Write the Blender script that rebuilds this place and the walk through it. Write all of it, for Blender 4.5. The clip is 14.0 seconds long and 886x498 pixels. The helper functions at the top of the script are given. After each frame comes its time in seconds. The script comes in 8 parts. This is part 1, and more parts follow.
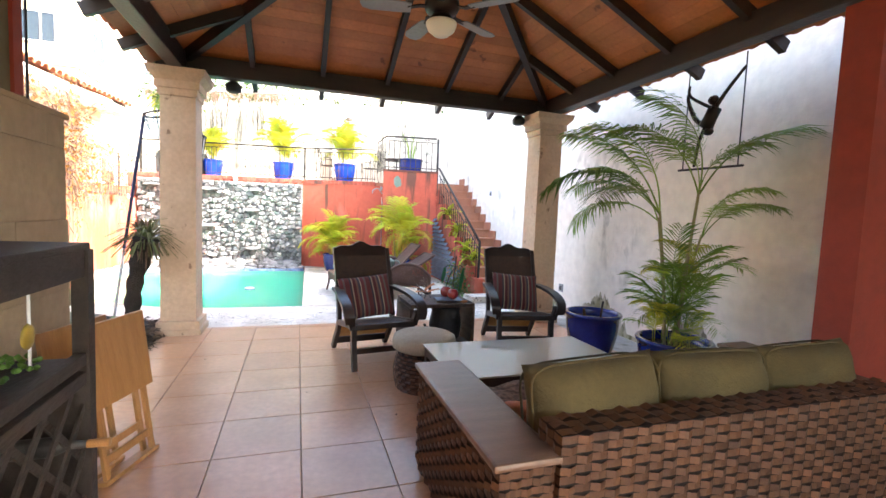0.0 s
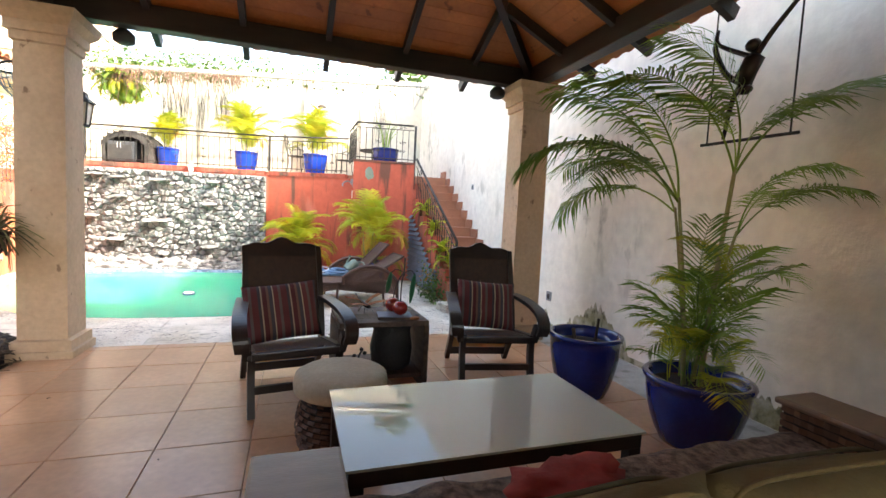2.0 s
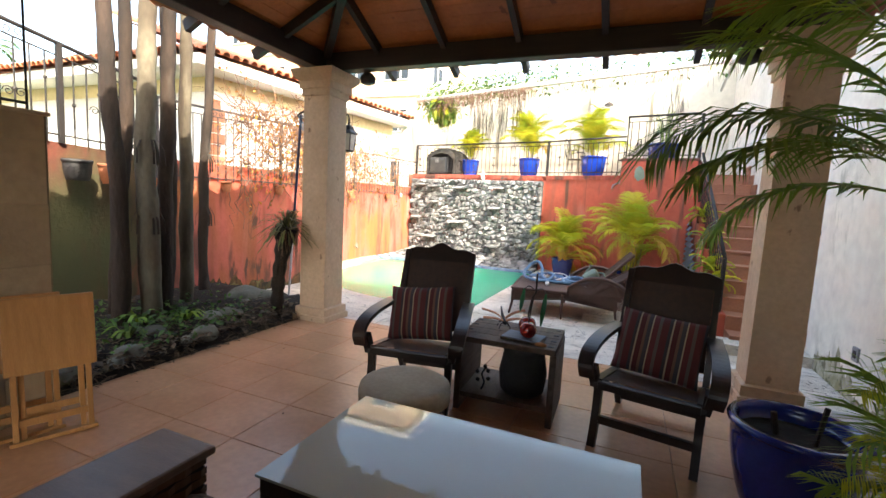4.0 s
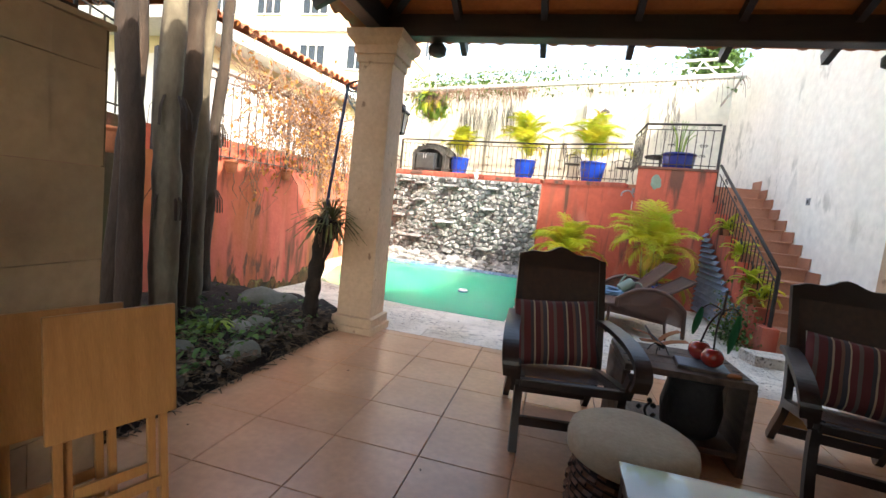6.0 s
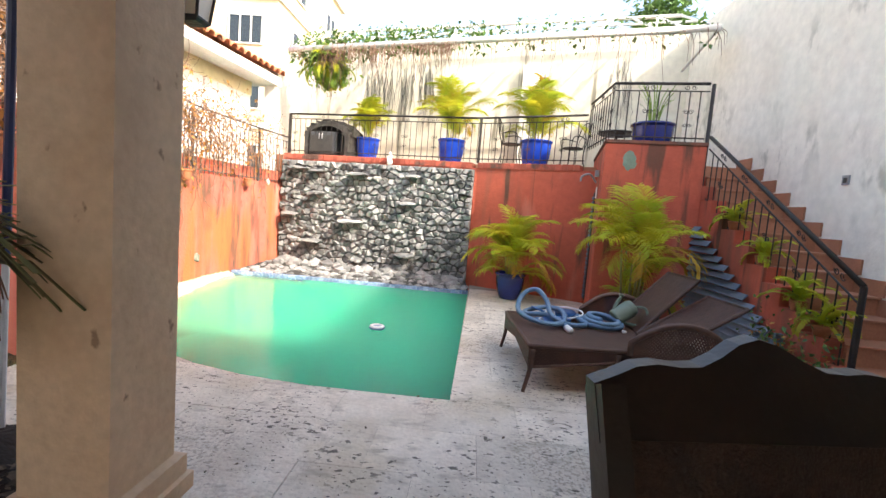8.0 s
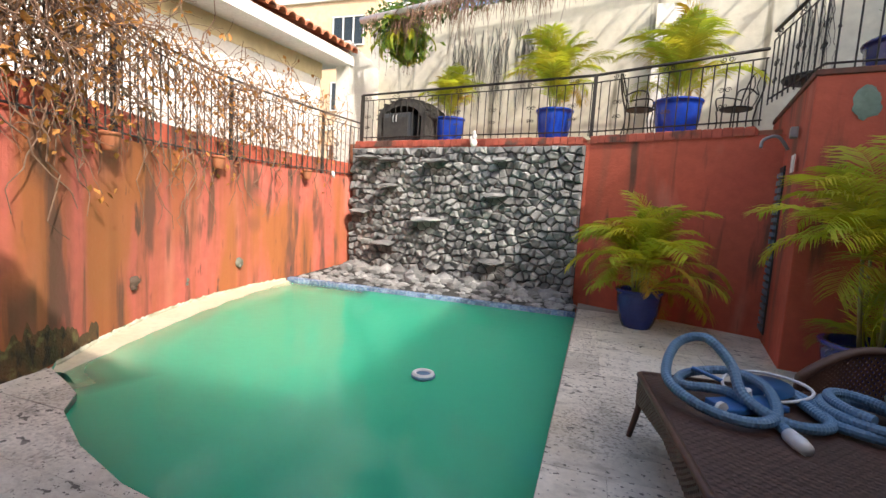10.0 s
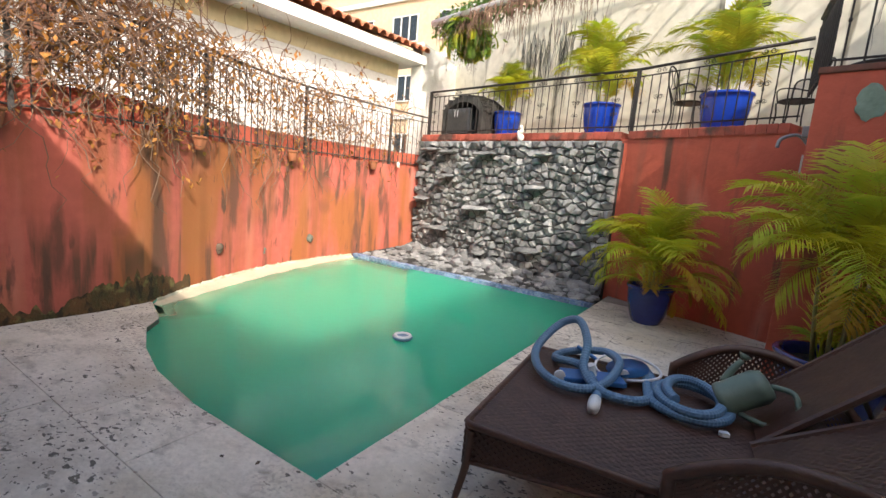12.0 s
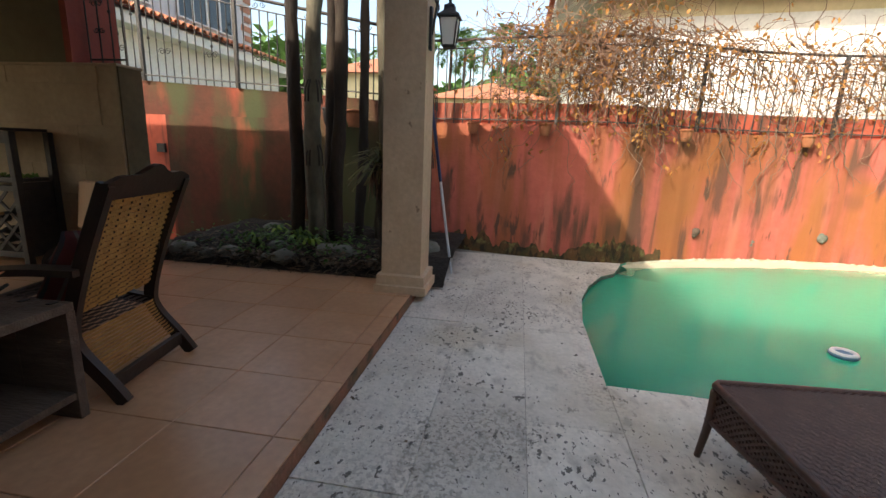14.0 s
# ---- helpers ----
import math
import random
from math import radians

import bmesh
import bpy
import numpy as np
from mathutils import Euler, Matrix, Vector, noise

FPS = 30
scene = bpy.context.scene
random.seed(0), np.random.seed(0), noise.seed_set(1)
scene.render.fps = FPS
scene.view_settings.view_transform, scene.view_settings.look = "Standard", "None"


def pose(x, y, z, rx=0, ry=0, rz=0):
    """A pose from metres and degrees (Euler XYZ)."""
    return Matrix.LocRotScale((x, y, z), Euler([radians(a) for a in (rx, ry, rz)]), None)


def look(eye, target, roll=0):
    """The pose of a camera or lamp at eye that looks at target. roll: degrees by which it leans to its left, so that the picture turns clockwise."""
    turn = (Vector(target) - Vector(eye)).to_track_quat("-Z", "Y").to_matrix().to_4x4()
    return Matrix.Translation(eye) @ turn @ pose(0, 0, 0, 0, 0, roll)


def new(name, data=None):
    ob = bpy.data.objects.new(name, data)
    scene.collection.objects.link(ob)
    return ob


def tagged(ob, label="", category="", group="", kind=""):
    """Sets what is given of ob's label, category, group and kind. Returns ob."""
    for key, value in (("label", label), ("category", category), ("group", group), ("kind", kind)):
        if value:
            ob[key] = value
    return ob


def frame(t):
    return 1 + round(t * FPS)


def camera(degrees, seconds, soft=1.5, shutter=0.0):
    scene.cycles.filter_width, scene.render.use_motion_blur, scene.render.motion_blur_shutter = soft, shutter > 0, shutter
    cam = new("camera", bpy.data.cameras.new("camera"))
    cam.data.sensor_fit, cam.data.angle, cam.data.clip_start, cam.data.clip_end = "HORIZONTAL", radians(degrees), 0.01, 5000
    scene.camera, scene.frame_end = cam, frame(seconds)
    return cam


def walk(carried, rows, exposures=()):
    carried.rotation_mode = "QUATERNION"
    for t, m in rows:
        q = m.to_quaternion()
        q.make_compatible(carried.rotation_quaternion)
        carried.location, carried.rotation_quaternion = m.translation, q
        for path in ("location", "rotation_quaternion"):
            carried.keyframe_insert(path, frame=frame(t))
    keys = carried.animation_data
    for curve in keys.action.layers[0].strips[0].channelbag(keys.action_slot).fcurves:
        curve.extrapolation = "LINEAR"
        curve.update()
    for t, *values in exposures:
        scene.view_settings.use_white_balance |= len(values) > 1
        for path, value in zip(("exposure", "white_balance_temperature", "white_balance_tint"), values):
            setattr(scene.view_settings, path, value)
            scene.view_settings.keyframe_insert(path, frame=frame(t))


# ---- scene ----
cam = camera(89.6, 14.0)
PATH = [
    (0, (-0.044, -0.258, 1.47), (0.578, 1.637, 1.318), 2.4),
    (0.5, (0.027, -0.15, 1.458), (0.662, 1.741, 1.311), 2.4),
    (1, (0.182, 0.054, 1.405), (0.821, 1.944, 1.262), 2.5),
    (1.5, (0.398, 0.431, 1.354), (1.036, 2.321, 1.208), 2.7),
    (2, (0.708, 0.717, 1.389), (1.347, 2.606, 1.242), 2.9),
    (2.5, (1.159, 0.925, 1.455), (1.728, 2.836, 1.302), 2.4),
    (3, (1.538, 1.076, 1.469), (1.664, 3.065, 1.301), 1.8),
    (3.5, (1.855, 1.137, 1.479), (1.514, 3.098, 1.291), 2.5),
    (4, (2.121, 1.069, 1.517), (1.366, 2.909, 1.301), 3.1),
    (4.2, (2.106, 1.077, 1.545), (1.262, 2.877, 1.325), 3.4),
    (4.7, (1.88, 0.98, 1.505), (1.10, 2.80, 1.29), 4.0),
    (5.2, (1.36, 0.88, 1.45), (0.70, 2.76, 1.25), 4.9),
    (5.7, (0.70, 0.97, 1.385), (0.15, 2.89, 1.19), 5.8),
    (6.0, (0.565, 1.28, 1.35), (0.085, 3.21, 1.16), 6.2),
    (6.3, (0.59, 1.6, 1.328), (0.151, 3.543, 1.144), 6.5),
    (6.5, (0.444, 1.721, 1.317), (0.108, 3.685, 1.141), 6.4),
    (7, (0.157, 2.323, 1.39), (-0.047, 4.304, 1.204), 6.0),
    (7.2, (0.092, 2.611, 1.395), (-0.092, 4.594, 1.209), 5.6),
    (9.3, (0.131, 5.557, 1.181), (0.06, 7.55, 1.024), 4.4),
    (9.5, (0.134, 5.674, 1.18), (-0.069, 7.657, 1.014), 4.1),
    (10, (0.187, 5.862, 1.195), (-0.419, 7.758, 1.0), 3.5),
    (10.5, (0.536, 5.832, 1.271), (-0.345, 7.612, 1.04), 3.7),
    (11, (0.902, 5.743, 1.312), (-0.115, 7.445, 1.053), 3.9),
    (11.5, (1.146, 5.692, 1.341), (0.096, 7.372, 1.065), 4.8),
    (12, (1.479, 5.76, 1.351), (0.423, 7.432, 1.056), 5.0),
    (12.5, (1.78, 6.016, 1.34), (0.604, 7.602, 1.021), 4.7),
    (13, (2.013, 6.349, 1.302), (0.499, 7.606, 0.942), 3.4),
    (13.5, (2.336, 6.553, 1.235), (0.463, 7.126, 0.83), 2.8),
    (13.7, (2.468, 6.541, 1.235), (0.522, 6.764, 0.831), 2.3),
    (14, (2.606, 6.482, 1.275), (0.679, 6.177, 0.834), 2.3),
]
EXPOSURES = [(0.0, 3.8, 6700, 9), (2.5, 3.15, 7500, 8), (4.2, 2.85, 7300, 8), (7.2, 2.8, 7400, 9), (9.3, 1.5, 7000, 11), (12.5, 1.55, 7000, 9), (14.0, 1.6, 7300, 6)]
walk(cam, [(t, look(eye, target, roll)) for t, eye, target, roll in PATH], EXPOSURES)

# ---- light ----
SUN_WAY = Vector((-1.0, 0.70, -0.96)).normalized()      # the way the sunlight travels
world = bpy.data.worlds.new("sky")
scene.world = world
world.use_nodes = True
wn = world.node_tree
sky = wn.nodes.new("ShaderNodeTexSky")
sky.sky_type = 'NISHITA'
sky.sun_disc = False
sky.sun_elevation = math.asin(-SUN_WAY.z)
sky.sun_rotation = math.atan2(-SUN_WAY.x, -SUN_WAY.y)
sky.air_density, sky.dust_density, sky.ozone_density = 1.0, 3.2, 1.0
wn.links.new(sky.outputs[0], wn.nodes["Background"].inputs[0])
wn.nodes["Background"].inputs[1].default_value = 0.15
sun_data = bpy.data.lights.new("sun", 'SUN')
sun_data.energy, sun_data.angle, sun_data.color = 2.0, radians(0.8), (1.0, 0.96, 0.90)
sun = new("sun", sun_data)
sun.matrix_world = look(Vector((0, 0, 30)) - SUN_WAY * 20, Vector((0, 0, 30)))

# added area lamp behind the start point, brightening the patio; no known source there
fill_light = bpy.data.lights.new("added_fill_light", 'AREA')
fill_light.shape, fill_light.size, fill_light.size_y, fill_light.energy, fill_light.color = 'RECTANGLE', 1.9, 1.9, 0.2, (1.0, 0.95, 0.88)
fill_lamp = new("added_fill_light", fill_light)
fill_lamp.matrix_world = look((1.2, -1.62, 1.35), (1.2, 1.0, 1.25))


# ---- materials ----
def mat(name, a, b=None, rough=0.7, metal=0.0, scale=3.0, bump=0.15, bscale=40.0, rnd=0.0, isl=0.0, stains=(),
        stretch=(1, 1, 1), leaf=0.0, spec=0.5, coat=0.0, bdist=0.02, local=False):
    """A surface: two tones by noise, fine relief, stains of (colour, stretch, low, high, amount, and where they cluster), and a tone for each piece."""
    m = bpy.data.materials.new(name)
    m.use_nodes = True
    nt = m.node_tree
    N, L = nt.nodes, nt.links
    p = N["Principled BSDF"]
    p.inputs["Roughness"].default_value = rough
    p.inputs["Metallic"].default_value = metal
    p.inputs["Specular IOR Level"].default_value = spec
    p.inputs["Coat Weight"].default_value = coat
    geo = N.new("ShaderNodeNewGeometry")
    where = geo.outputs["Position"]
    if local:
        where = N.new("ShaderNodeTexCoord").outputs["Object"]

    def mapped(s):
        v = N.new("ShaderNodeMapping")
        v.inputs["Scale"].default_value = s
        L.new(where, v.inputs["Vector"])
        return v.outputs[0]

    def noise_of(s, sc, detail=5.0):
        n = N.new("ShaderNodeTexNoise")
        n.inputs["Scale"].default_value, n.inputs["Detail"].default_value = sc, detail
        L.new(mapped(s), n.inputs["Vector"])
        return n.outputs[0]

    def mix(fac, c1, c2, mode='MIX'):
        x = N.new("ShaderNodeMix")
        x.data_type, x.blend_type = 'RGBA', mode
        for socket, v in ((x.inputs[0], fac), (x.inputs[6], c1), (x.inputs[7], c2)):
            if hasattr(v, "is_linked"):
                L.new(v, socket)
            elif isinstance(v, tuple):
                socket.default_value = (*v, 1)
            else:
                socket.default_value = v
        return x.outputs[2]

    def ramp(v, lo, hi, top=1.0):
        r = N.new("ShaderNodeMapRange")
        r.inputs[1].default_value, r.inputs[2].default_value, r.inputs[4].default_value = lo, hi, top
        L.new(v, r.inputs[0])
        return r.outputs[0]

    b = b or tuple(min(1, c * 0.75) for c in a)
    col = mix(ramp(noise_of(stretch, scale), 0.35, 0.65), a, b)
    col = mix(ramp(noise_of(stretch, scale * 9), 0.3, 0.7, 0.35), col, tuple(c * 0.62 for c in b))
    for colour, st, lo, hi, amount, *patch in stains:
        fac = ramp(noise_of(st, 1.0, 7.0), lo, hi, amount)
        if patch:
            times = N.new("ShaderNodeMath")
            times.operation = 'MULTIPLY'
            L.new(fac, times.inputs[0])
            L.new(ramp(noise_of((1, 1, 1), patch[0], 2.0), patch[1], patch[2]), times.inputs[1])
            fac = times.outputs[0]
        col = mix(fac, col, colour)
    for amount, out in ((rnd, "Random"), (isl, "Random Per Island")):
        if amount:
            src = N.new("ShaderNodeObjectInfo").outputs["Random"] if out == "Random" else geo.outputs["Random Per Island"]
            hsv = N.new("ShaderNodeHueSaturation")
            L.new(col, hsv.inputs["Color"])
            r = N.new("ShaderNodeMapRange")
            r.inputs[3].default_value, r.inputs[4].default_value = 1 - amount, 1 + amount
            L.new(src, r.inputs[0])
            L.new(r.outputs[0], hsv.inputs["Value"])
            col = hsv.outputs[0]
    L.new(col, p.inputs["Base Color"])
    if bump:
        bp = N.new("ShaderNodeBump")
        bp.inputs["Strength"].default_value, bp.inputs["Distance"].default_value = bump, bdist
        L.new(noise_of(stretch, bscale, 6.0), bp.inputs["Height"])
        L.new(bp.outputs[0], p.inputs["Normal"])
    if leaf:
        tr = N.new("ShaderNodeBsdfTranslucent")
        L.new(col, tr.inputs[0])
        ms = N.new("ShaderNodeMixShader")
        ms.inputs[0].default_value = leaf
        L.new(p.outputs[0], ms.inputs[1])
        L.new(tr.outputs[0], ms.inputs[2])
        L.new(ms.outputs[0], N["Material Output"].inputs[0])
    return m


STREAK = (2.2, 2.2, 0.22)
m_tile = mat("terracotta_tile", (0.585, 0.318, 0.18), (0.50, 0.26, 0.135), rough=0.30, scale=2.5, bump=0.03, bscale=25, rnd=0.07,
             stains=(((0.33, 0.19, 0.12), (0.9, 0.9, 0.9), 0.58, 0.75, 0.45),))
m_grout = mat("grey_grout", (0.43, 0.29, 0.205), rough=0.95, bump=0.2)
m_deck = mat("coral_stone", (0.74, 0.68, 0.59), (0.65, 0.59, 0.505), rough=0.85, scale=4, bump=0.7, bscale=38, rnd=0.10,
             stains=(((0.40, 0.35, 0.28), (1.6, 1.6, 1.6), 0.52, 0.70, 0.5), ((0.52, 0.44, 0.31), (1.1, 1.1, 1.1), 0.56, 0.66, 0.5), ((0.30, 0.265, 0.22), (5.5, 11, 5), 0.56, 0.70, 0.6),
                     ((0.20, 0.175, 0.145), (42, 42, 42), 0.50, 0.58, 0.5, 0.9, 0.54, 0.62), ((0.06, 0.05, 0.042), (18, 29, 18), 0.61, 0.63, 0.85, 1.5, 0.46, 0.56),
                     ((0.06, 0.05, 0.045), (30, 44, 30), 0.63, 0.655, 0.85, 0.8, 0.42, 0.52)))
m_deckjoint = mat("deck_joint", (0.36, 0.32, 0.265), rough=0.95, bump=0.4)
m_pebble = mat("white_pebbled_strip", (0.52, 0.50, 0.46), (0.38, 0.36, 0.32), rough=0.9, scale=7, bump=0.8, bscale=30,
               stains=(((0.2, 0.2, 0.17), (7, 7, 7), 0.58, 0.66, 0.7),))
m_redwall = mat("red_painted_plaster", (0.56, 0.115, 0.065), (0.47, 0.10, 0.06), rough=0.85, scale=1.2, bump=0.25, bscale=30,
                stains=(((0.20, 0.085, 0.055), (2.6, 2.6, 0.30), 0.54, 0.68, 0.8), ((0.62, 0.27, 0.20), (1.8, 1.8, 0.5), 0.58, 0.72, 0.5),
                        ((0.075, 0.05, 0.035), (5, 5, 0.6), 0.59, 0.68, 0.8)))
m_oldwall = mat("weathered_red_plaster", (0.56, 0.13, 0.10), (0.46, 0.115, 0.08), rough=0.9, scale=1.0, bump=0.3, bscale=25,
                stains=(((0.60, 0.24, 0.18), (2.4, 2.4, 0.4), 0.56, 0.72, 0.55), ((0.34, 0.115, 0.03), (1.5, 1.5, 0.30), 0.44, 0.56, 0.85, 0.55, 0.40, 0.52), ((0.25, 0.085, 0.03), (3.2, 3.2, 0.30), 0.52, 0.66, 0.65),
                        ((0.10, 0.055, 0.035), (5.5, 5.5, 0.5), 0.54, 0.62, 0.85, 0.9, 0.46, 0.58), ((0.10, 0.05, 0.035), (2.6, 2.6, 0.55), 0.60, 0.66, 0.8), ((0.05, 0.04, 0.03), (9, 9, 2.2), 0.60, 0.66, 0.8, 1.3, 0.50, 0.60)))
# Mossy red plaster, darkened further to hold the shade of the palms
m_mossshade = mat("mossy_shade_red_plaster", (0.15, 0.038, 0.023), (0.06, 0.032, 0.017), rough=0.95, scale=1.3, bump=0.4, bscale=25,
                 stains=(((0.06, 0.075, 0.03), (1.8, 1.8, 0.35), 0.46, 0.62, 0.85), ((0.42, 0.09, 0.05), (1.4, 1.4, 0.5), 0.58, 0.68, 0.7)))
m_whitewall = mat("old_white_plaster", (0.90, 0.865, 0.775), (0.87, 0.825, 0.72), rough=0.9, scale=0.9, bump=0.3, bscale=18,
                  stains=(((0.58, 0.54, 0.42), (1.0, 1.0, 0.6), 0.58, 0.75, 0.35), ((0.30, 0.29, 0.22), (6, 6, 3), 0.52, 0.66, 0.6, 0.7, 0.50, 0.60), ((0.20, 0.19, 0.15), (14, 14, 8), 0.58, 0.72, 0.4, 0.7, 0.54, 0.64)))
m_backwall = mat("stained_cream_plaster", (0.78, 0.745, 0.63), (0.70, 0.665, 0.55), rough=0.9, scale=1.0, bump=0.25, bscale=18,
                 stains=(((0.16, 0.14, 0.10), (3.6, 3.6, 0.35), 0.60, 0.68, 0.85), ((0.42, 0.40, 0.28), (1.8, 1.8, 0.4), 0.55, 0.72, 0.5)))
m_moss = mat("mossy_wall_foot", (0.30, 0.28, 0.14), (0.58, 0.54, 0.42), rough=0.95, scale=7, bump=0.5, stains=(((0.10, 0.10, 0.045), (12, 12, 9), 0.52, 0.62, 0.8),))
m_column = mat("coral_stone_column", (0.62, 0.455, 0.31), (0.54, 0.385, 0.255), rough=0.75, scale=2.5, bump=0.2, bscale=35,
               stains=(((0.22, 0.14, 0.09), (8, 8, 6), 0.67, 0.71, 0.85), ((0.42, 0.30, 0.20), (2, 2, 1), 0.56, 0.72, 0.5)))
m_cream = mat("cream_stone_cladding", (0.42, 0.32, 0.21), (0.34, 0.255, 0.165), rough=0.8, scale=2.2, bump=0.25, bscale=25, rnd=0.08,
              stains=(((0.36, 0.27, 0.18), (3, 3, 3), 0.6, 0.72, 0.6),))
m_dark = mat("dark_stained_timber", (0.030, 0.018, 0.012), (0.018, 0.011, 0.008), rough=0.5, scale=3, bump=0.2, stretch=(1, 1, 6))
m_plank = mat("pine_ceiling_planks", (0.52, 0.185, 0.055), (0.41, 0.135, 0.04), rough=0.5, scale=3, bump=0.12, bscale=14, isl=0.16,
              stains=(((0.12, 0.035, 0.012), (5, 5, 5), 0.66, 0.70, 0.7),))
m_clay = mat("clay_roof_tile", (0.52, 0.19, 0.10), (0.42, 0.15, 0.08), rough=0.85, scale=4, bump=0.3, isl=0.12,
             stains=(((0.30, 0.22, 0.17), (3, 3, 3), 0.55, 0.7, 0.6),))
m_iron = mat("dark_wrought_iron", (0.022, 0.02, 0.02), (0.035, 0.028, 0.024), rough=0.55, metal=0.3, bump=0.2, scale=10)
m_greyiron = mat("grey_weathered_iron", (0.085, 0.08, 0.08), (0.06, 0.05, 0.045), rough=0.6, metal=0.3, bump=0.2, scale=10)
m_stone = mat("grey_field_stone", (0.29, 0.29, 0.285), (0.145, 0.15, 0.155), rough=0.85, scale=5, bump=0.7, bscale=18, rnd=0.40, isl=0.0,
              stains=(((0.38, 0.375, 0.36), (6, 6, 6), 0.60, 0.74, 0.5),))
m_stonejoin = mat("grey_field_stone_joined", (0.29, 0.29, 0.285), (0.145, 0.15, 0.155), rough=0.85, scale=5, bump=0.7, bscale=18, isl=0.40,
                  stains=(((0.38, 0.375, 0.36), (6, 6, 6), 0.60, 0.74, 0.5),))
m_mortar = mat("dark_mortar", (0.045, 0.045, 0.043), (0.025, 0.025, 0.024), rough=0.95, bump=0.5)
m_brick = mat("red_painted_brick", (0.46, 0.10, 0.065), (0.34, 0.08, 0.05), rough=0.85, scale=5, bump=0.3, rnd=0.15,
              stains=(((0.07, 0.05, 0.04), (3, 3, 3), 0.52, 0.62, 0.85),))
m_step = mat("terracotta_step", (0.46, 0.20, 0.11), (0.38, 0.16, 0.09), rough=0.6, scale=5, bump=0.12, rnd=0.12)
m_bluetile = mat("blue_mosaic", (0.09, 0.17, 0.36), (0.30, 0.38, 0.50), rough=0.25, scale=30, bump=0.2, rnd=0.3)
m_pool = mat("green_pool_plaster", (0.08, 0.36, 0.25), (0.10, 0.40, 0.28), rough=0.7, scale=0.8, bump=0.05)
m_sand = mat("sandy_pool_ledge", (0.62, 0.56, 0.42), (0.52, 0.47, 0.34), rough=0.8, scale=2, bump=0.1)
m_blue = mat("cobalt_glazed_clay", (0.012, 0.030, 0.22), (0.008, 0.02, 0.15), rough=0.22, scale=5, bump=0.05, coat=0.4)
m_bluebright = mat("bright_cobalt_glaze", (0.010, 0.07, 0.55), (0.008, 0.05, 0.42), rough=0.2, scale=5, bump=0.05, coat=0.4)
m_soil = mat("dark_leafy_soil", (0.030, 0.021, 0.015), (0.016, 0.011, 0.008), rough=1.0, scale=8, bump=1.0, bscale=30)
m_palebark = mat("pale_palm_bark", (0.17, 0.145, 0.10), (0.075, 0.058, 0.038), rough=0.9, scale=3, stretch=(1, 1, 0.5), bump=0.6, bscale=22,
                 stains=(((0.045, 0.03, 0.02), (5, 5, 1.0), 0.56, 0.66, 0.8),))
m_bark = mat("palm_bark", (0.050, 0.030, 0.019), (0.018, 0.012, 0.009), rough=0.9, scale=4, stretch=(1, 1, 0.4), bump=1.0, bscale=22,
             stains=(((0.11, 0.09, 0.068), (4, 4, 1.2), 0.58, 0.72, 0.5),))
m_darkbark = mat("tree_fern_trunk", (0.035, 0.025, 0.018), (0.02, 0.014, 0.01), rough=1.0, scale=12, bump=1.0, bscale=60)
m_palm = mat("palm_leaf", (0.13, 0.27, 0.035), (0.24, 0.34, 0.045), rough=0.5, scale=3, bump=0, rnd=0.35, leaf=0.35)
m_palmy = mat("yellow_green_palm_leaf", (0.36, 0.50, 0.04), (0.60, 0.53, 0.04), rough=0.5, scale=3, bump=0, rnd=0.3, leaf=0.5)
m_palmdry = mat("yellow_palm_leaf", (0.52, 0.40, 0.04), (0.45, 0.25, 0.03), rough=0.6, scale=3, bump=0, rnd=0.25, leaf=0.35)
m_leaf = mat("green_leaf", (0.05, 0.12, 0.02), (0.09, 0.17, 0.03), rough=0.5, scale=6, bump=0, isl=0.5, leaf=0.3)
m_litter = mat("dead_leaf", (0.16, 0.115, 0.075), (0.06, 0.042, 0.028), rough=0.9, scale=6, bump=0, isl=0.6)
m_dryleaf = mat("orange_dry_leaf", (0.55, 0.26, 0.06), (0.40, 0.17, 0.05), rough=0.8, scale=5, bump=0, isl=0.4, leaf=0.3)
m_twig = mat("dry_vine_stem", (0.26, 0.16, 0.11), (0.16, 0.09, 0.06), rough=0.95, scale=6, bump=0.2)
m_farleaf = mat("distant_palm_foliage", (0.06, 0.13, 0.03), (0.10, 0.19, 0.05), rough=0.7, scale=2, bump=0, isl=0.45, leaf=0.2)
m_stem = mat("palm_stem", (0.22, 0.26, 0.08), (0.30, 0.24, 0.10), rough=0.6, scale=6, bump=0.1)
m_chair = mat("dark_mahogany", (0.034, 0.019, 0.013), (0.018, 0.010, 0.008), rough=0.42, scale=5, bump=0.08, coat=0.05)
m_cane = mat("straw_woven_cane", (0.50, 0.27, 0.085), (0.38, 0.19, 0.055), rough=0.6, scale=8, bump=0.2)
# Darker copy of the cane, the shade of its front put into the colour
m_canedark = mat("shade_dark_cane", (0.055, 0.024, 0.012), (0.035, 0.015, 0.008), rough=0.55, scale=30, bump=0.4, bscale=160)
m_rustic = mat("rustic_grey_brown_wood", (0.13, 0.085, 0.06), (0.075, 0.048, 0.034), rough=0.7, scale=4, stretch=(6, 1, 6), bump=0.5, bscale=20, rnd=0.12)
m_cab = mat("grey_washed_dark_wood", (0.036, 0.026, 0.021), (0.018, 0.013, 0.011), rough=0.65, scale=4, stretch=(4, 1, 4), bump=0.3, bscale=20, rnd=0.1)
m_fold = mat("varnished_light_wood", (0.42, 0.215, 0.08), (0.34, 0.165, 0.058), rough=0.45, scale=3, stretch=(1, 8, 1), bump=0.08)
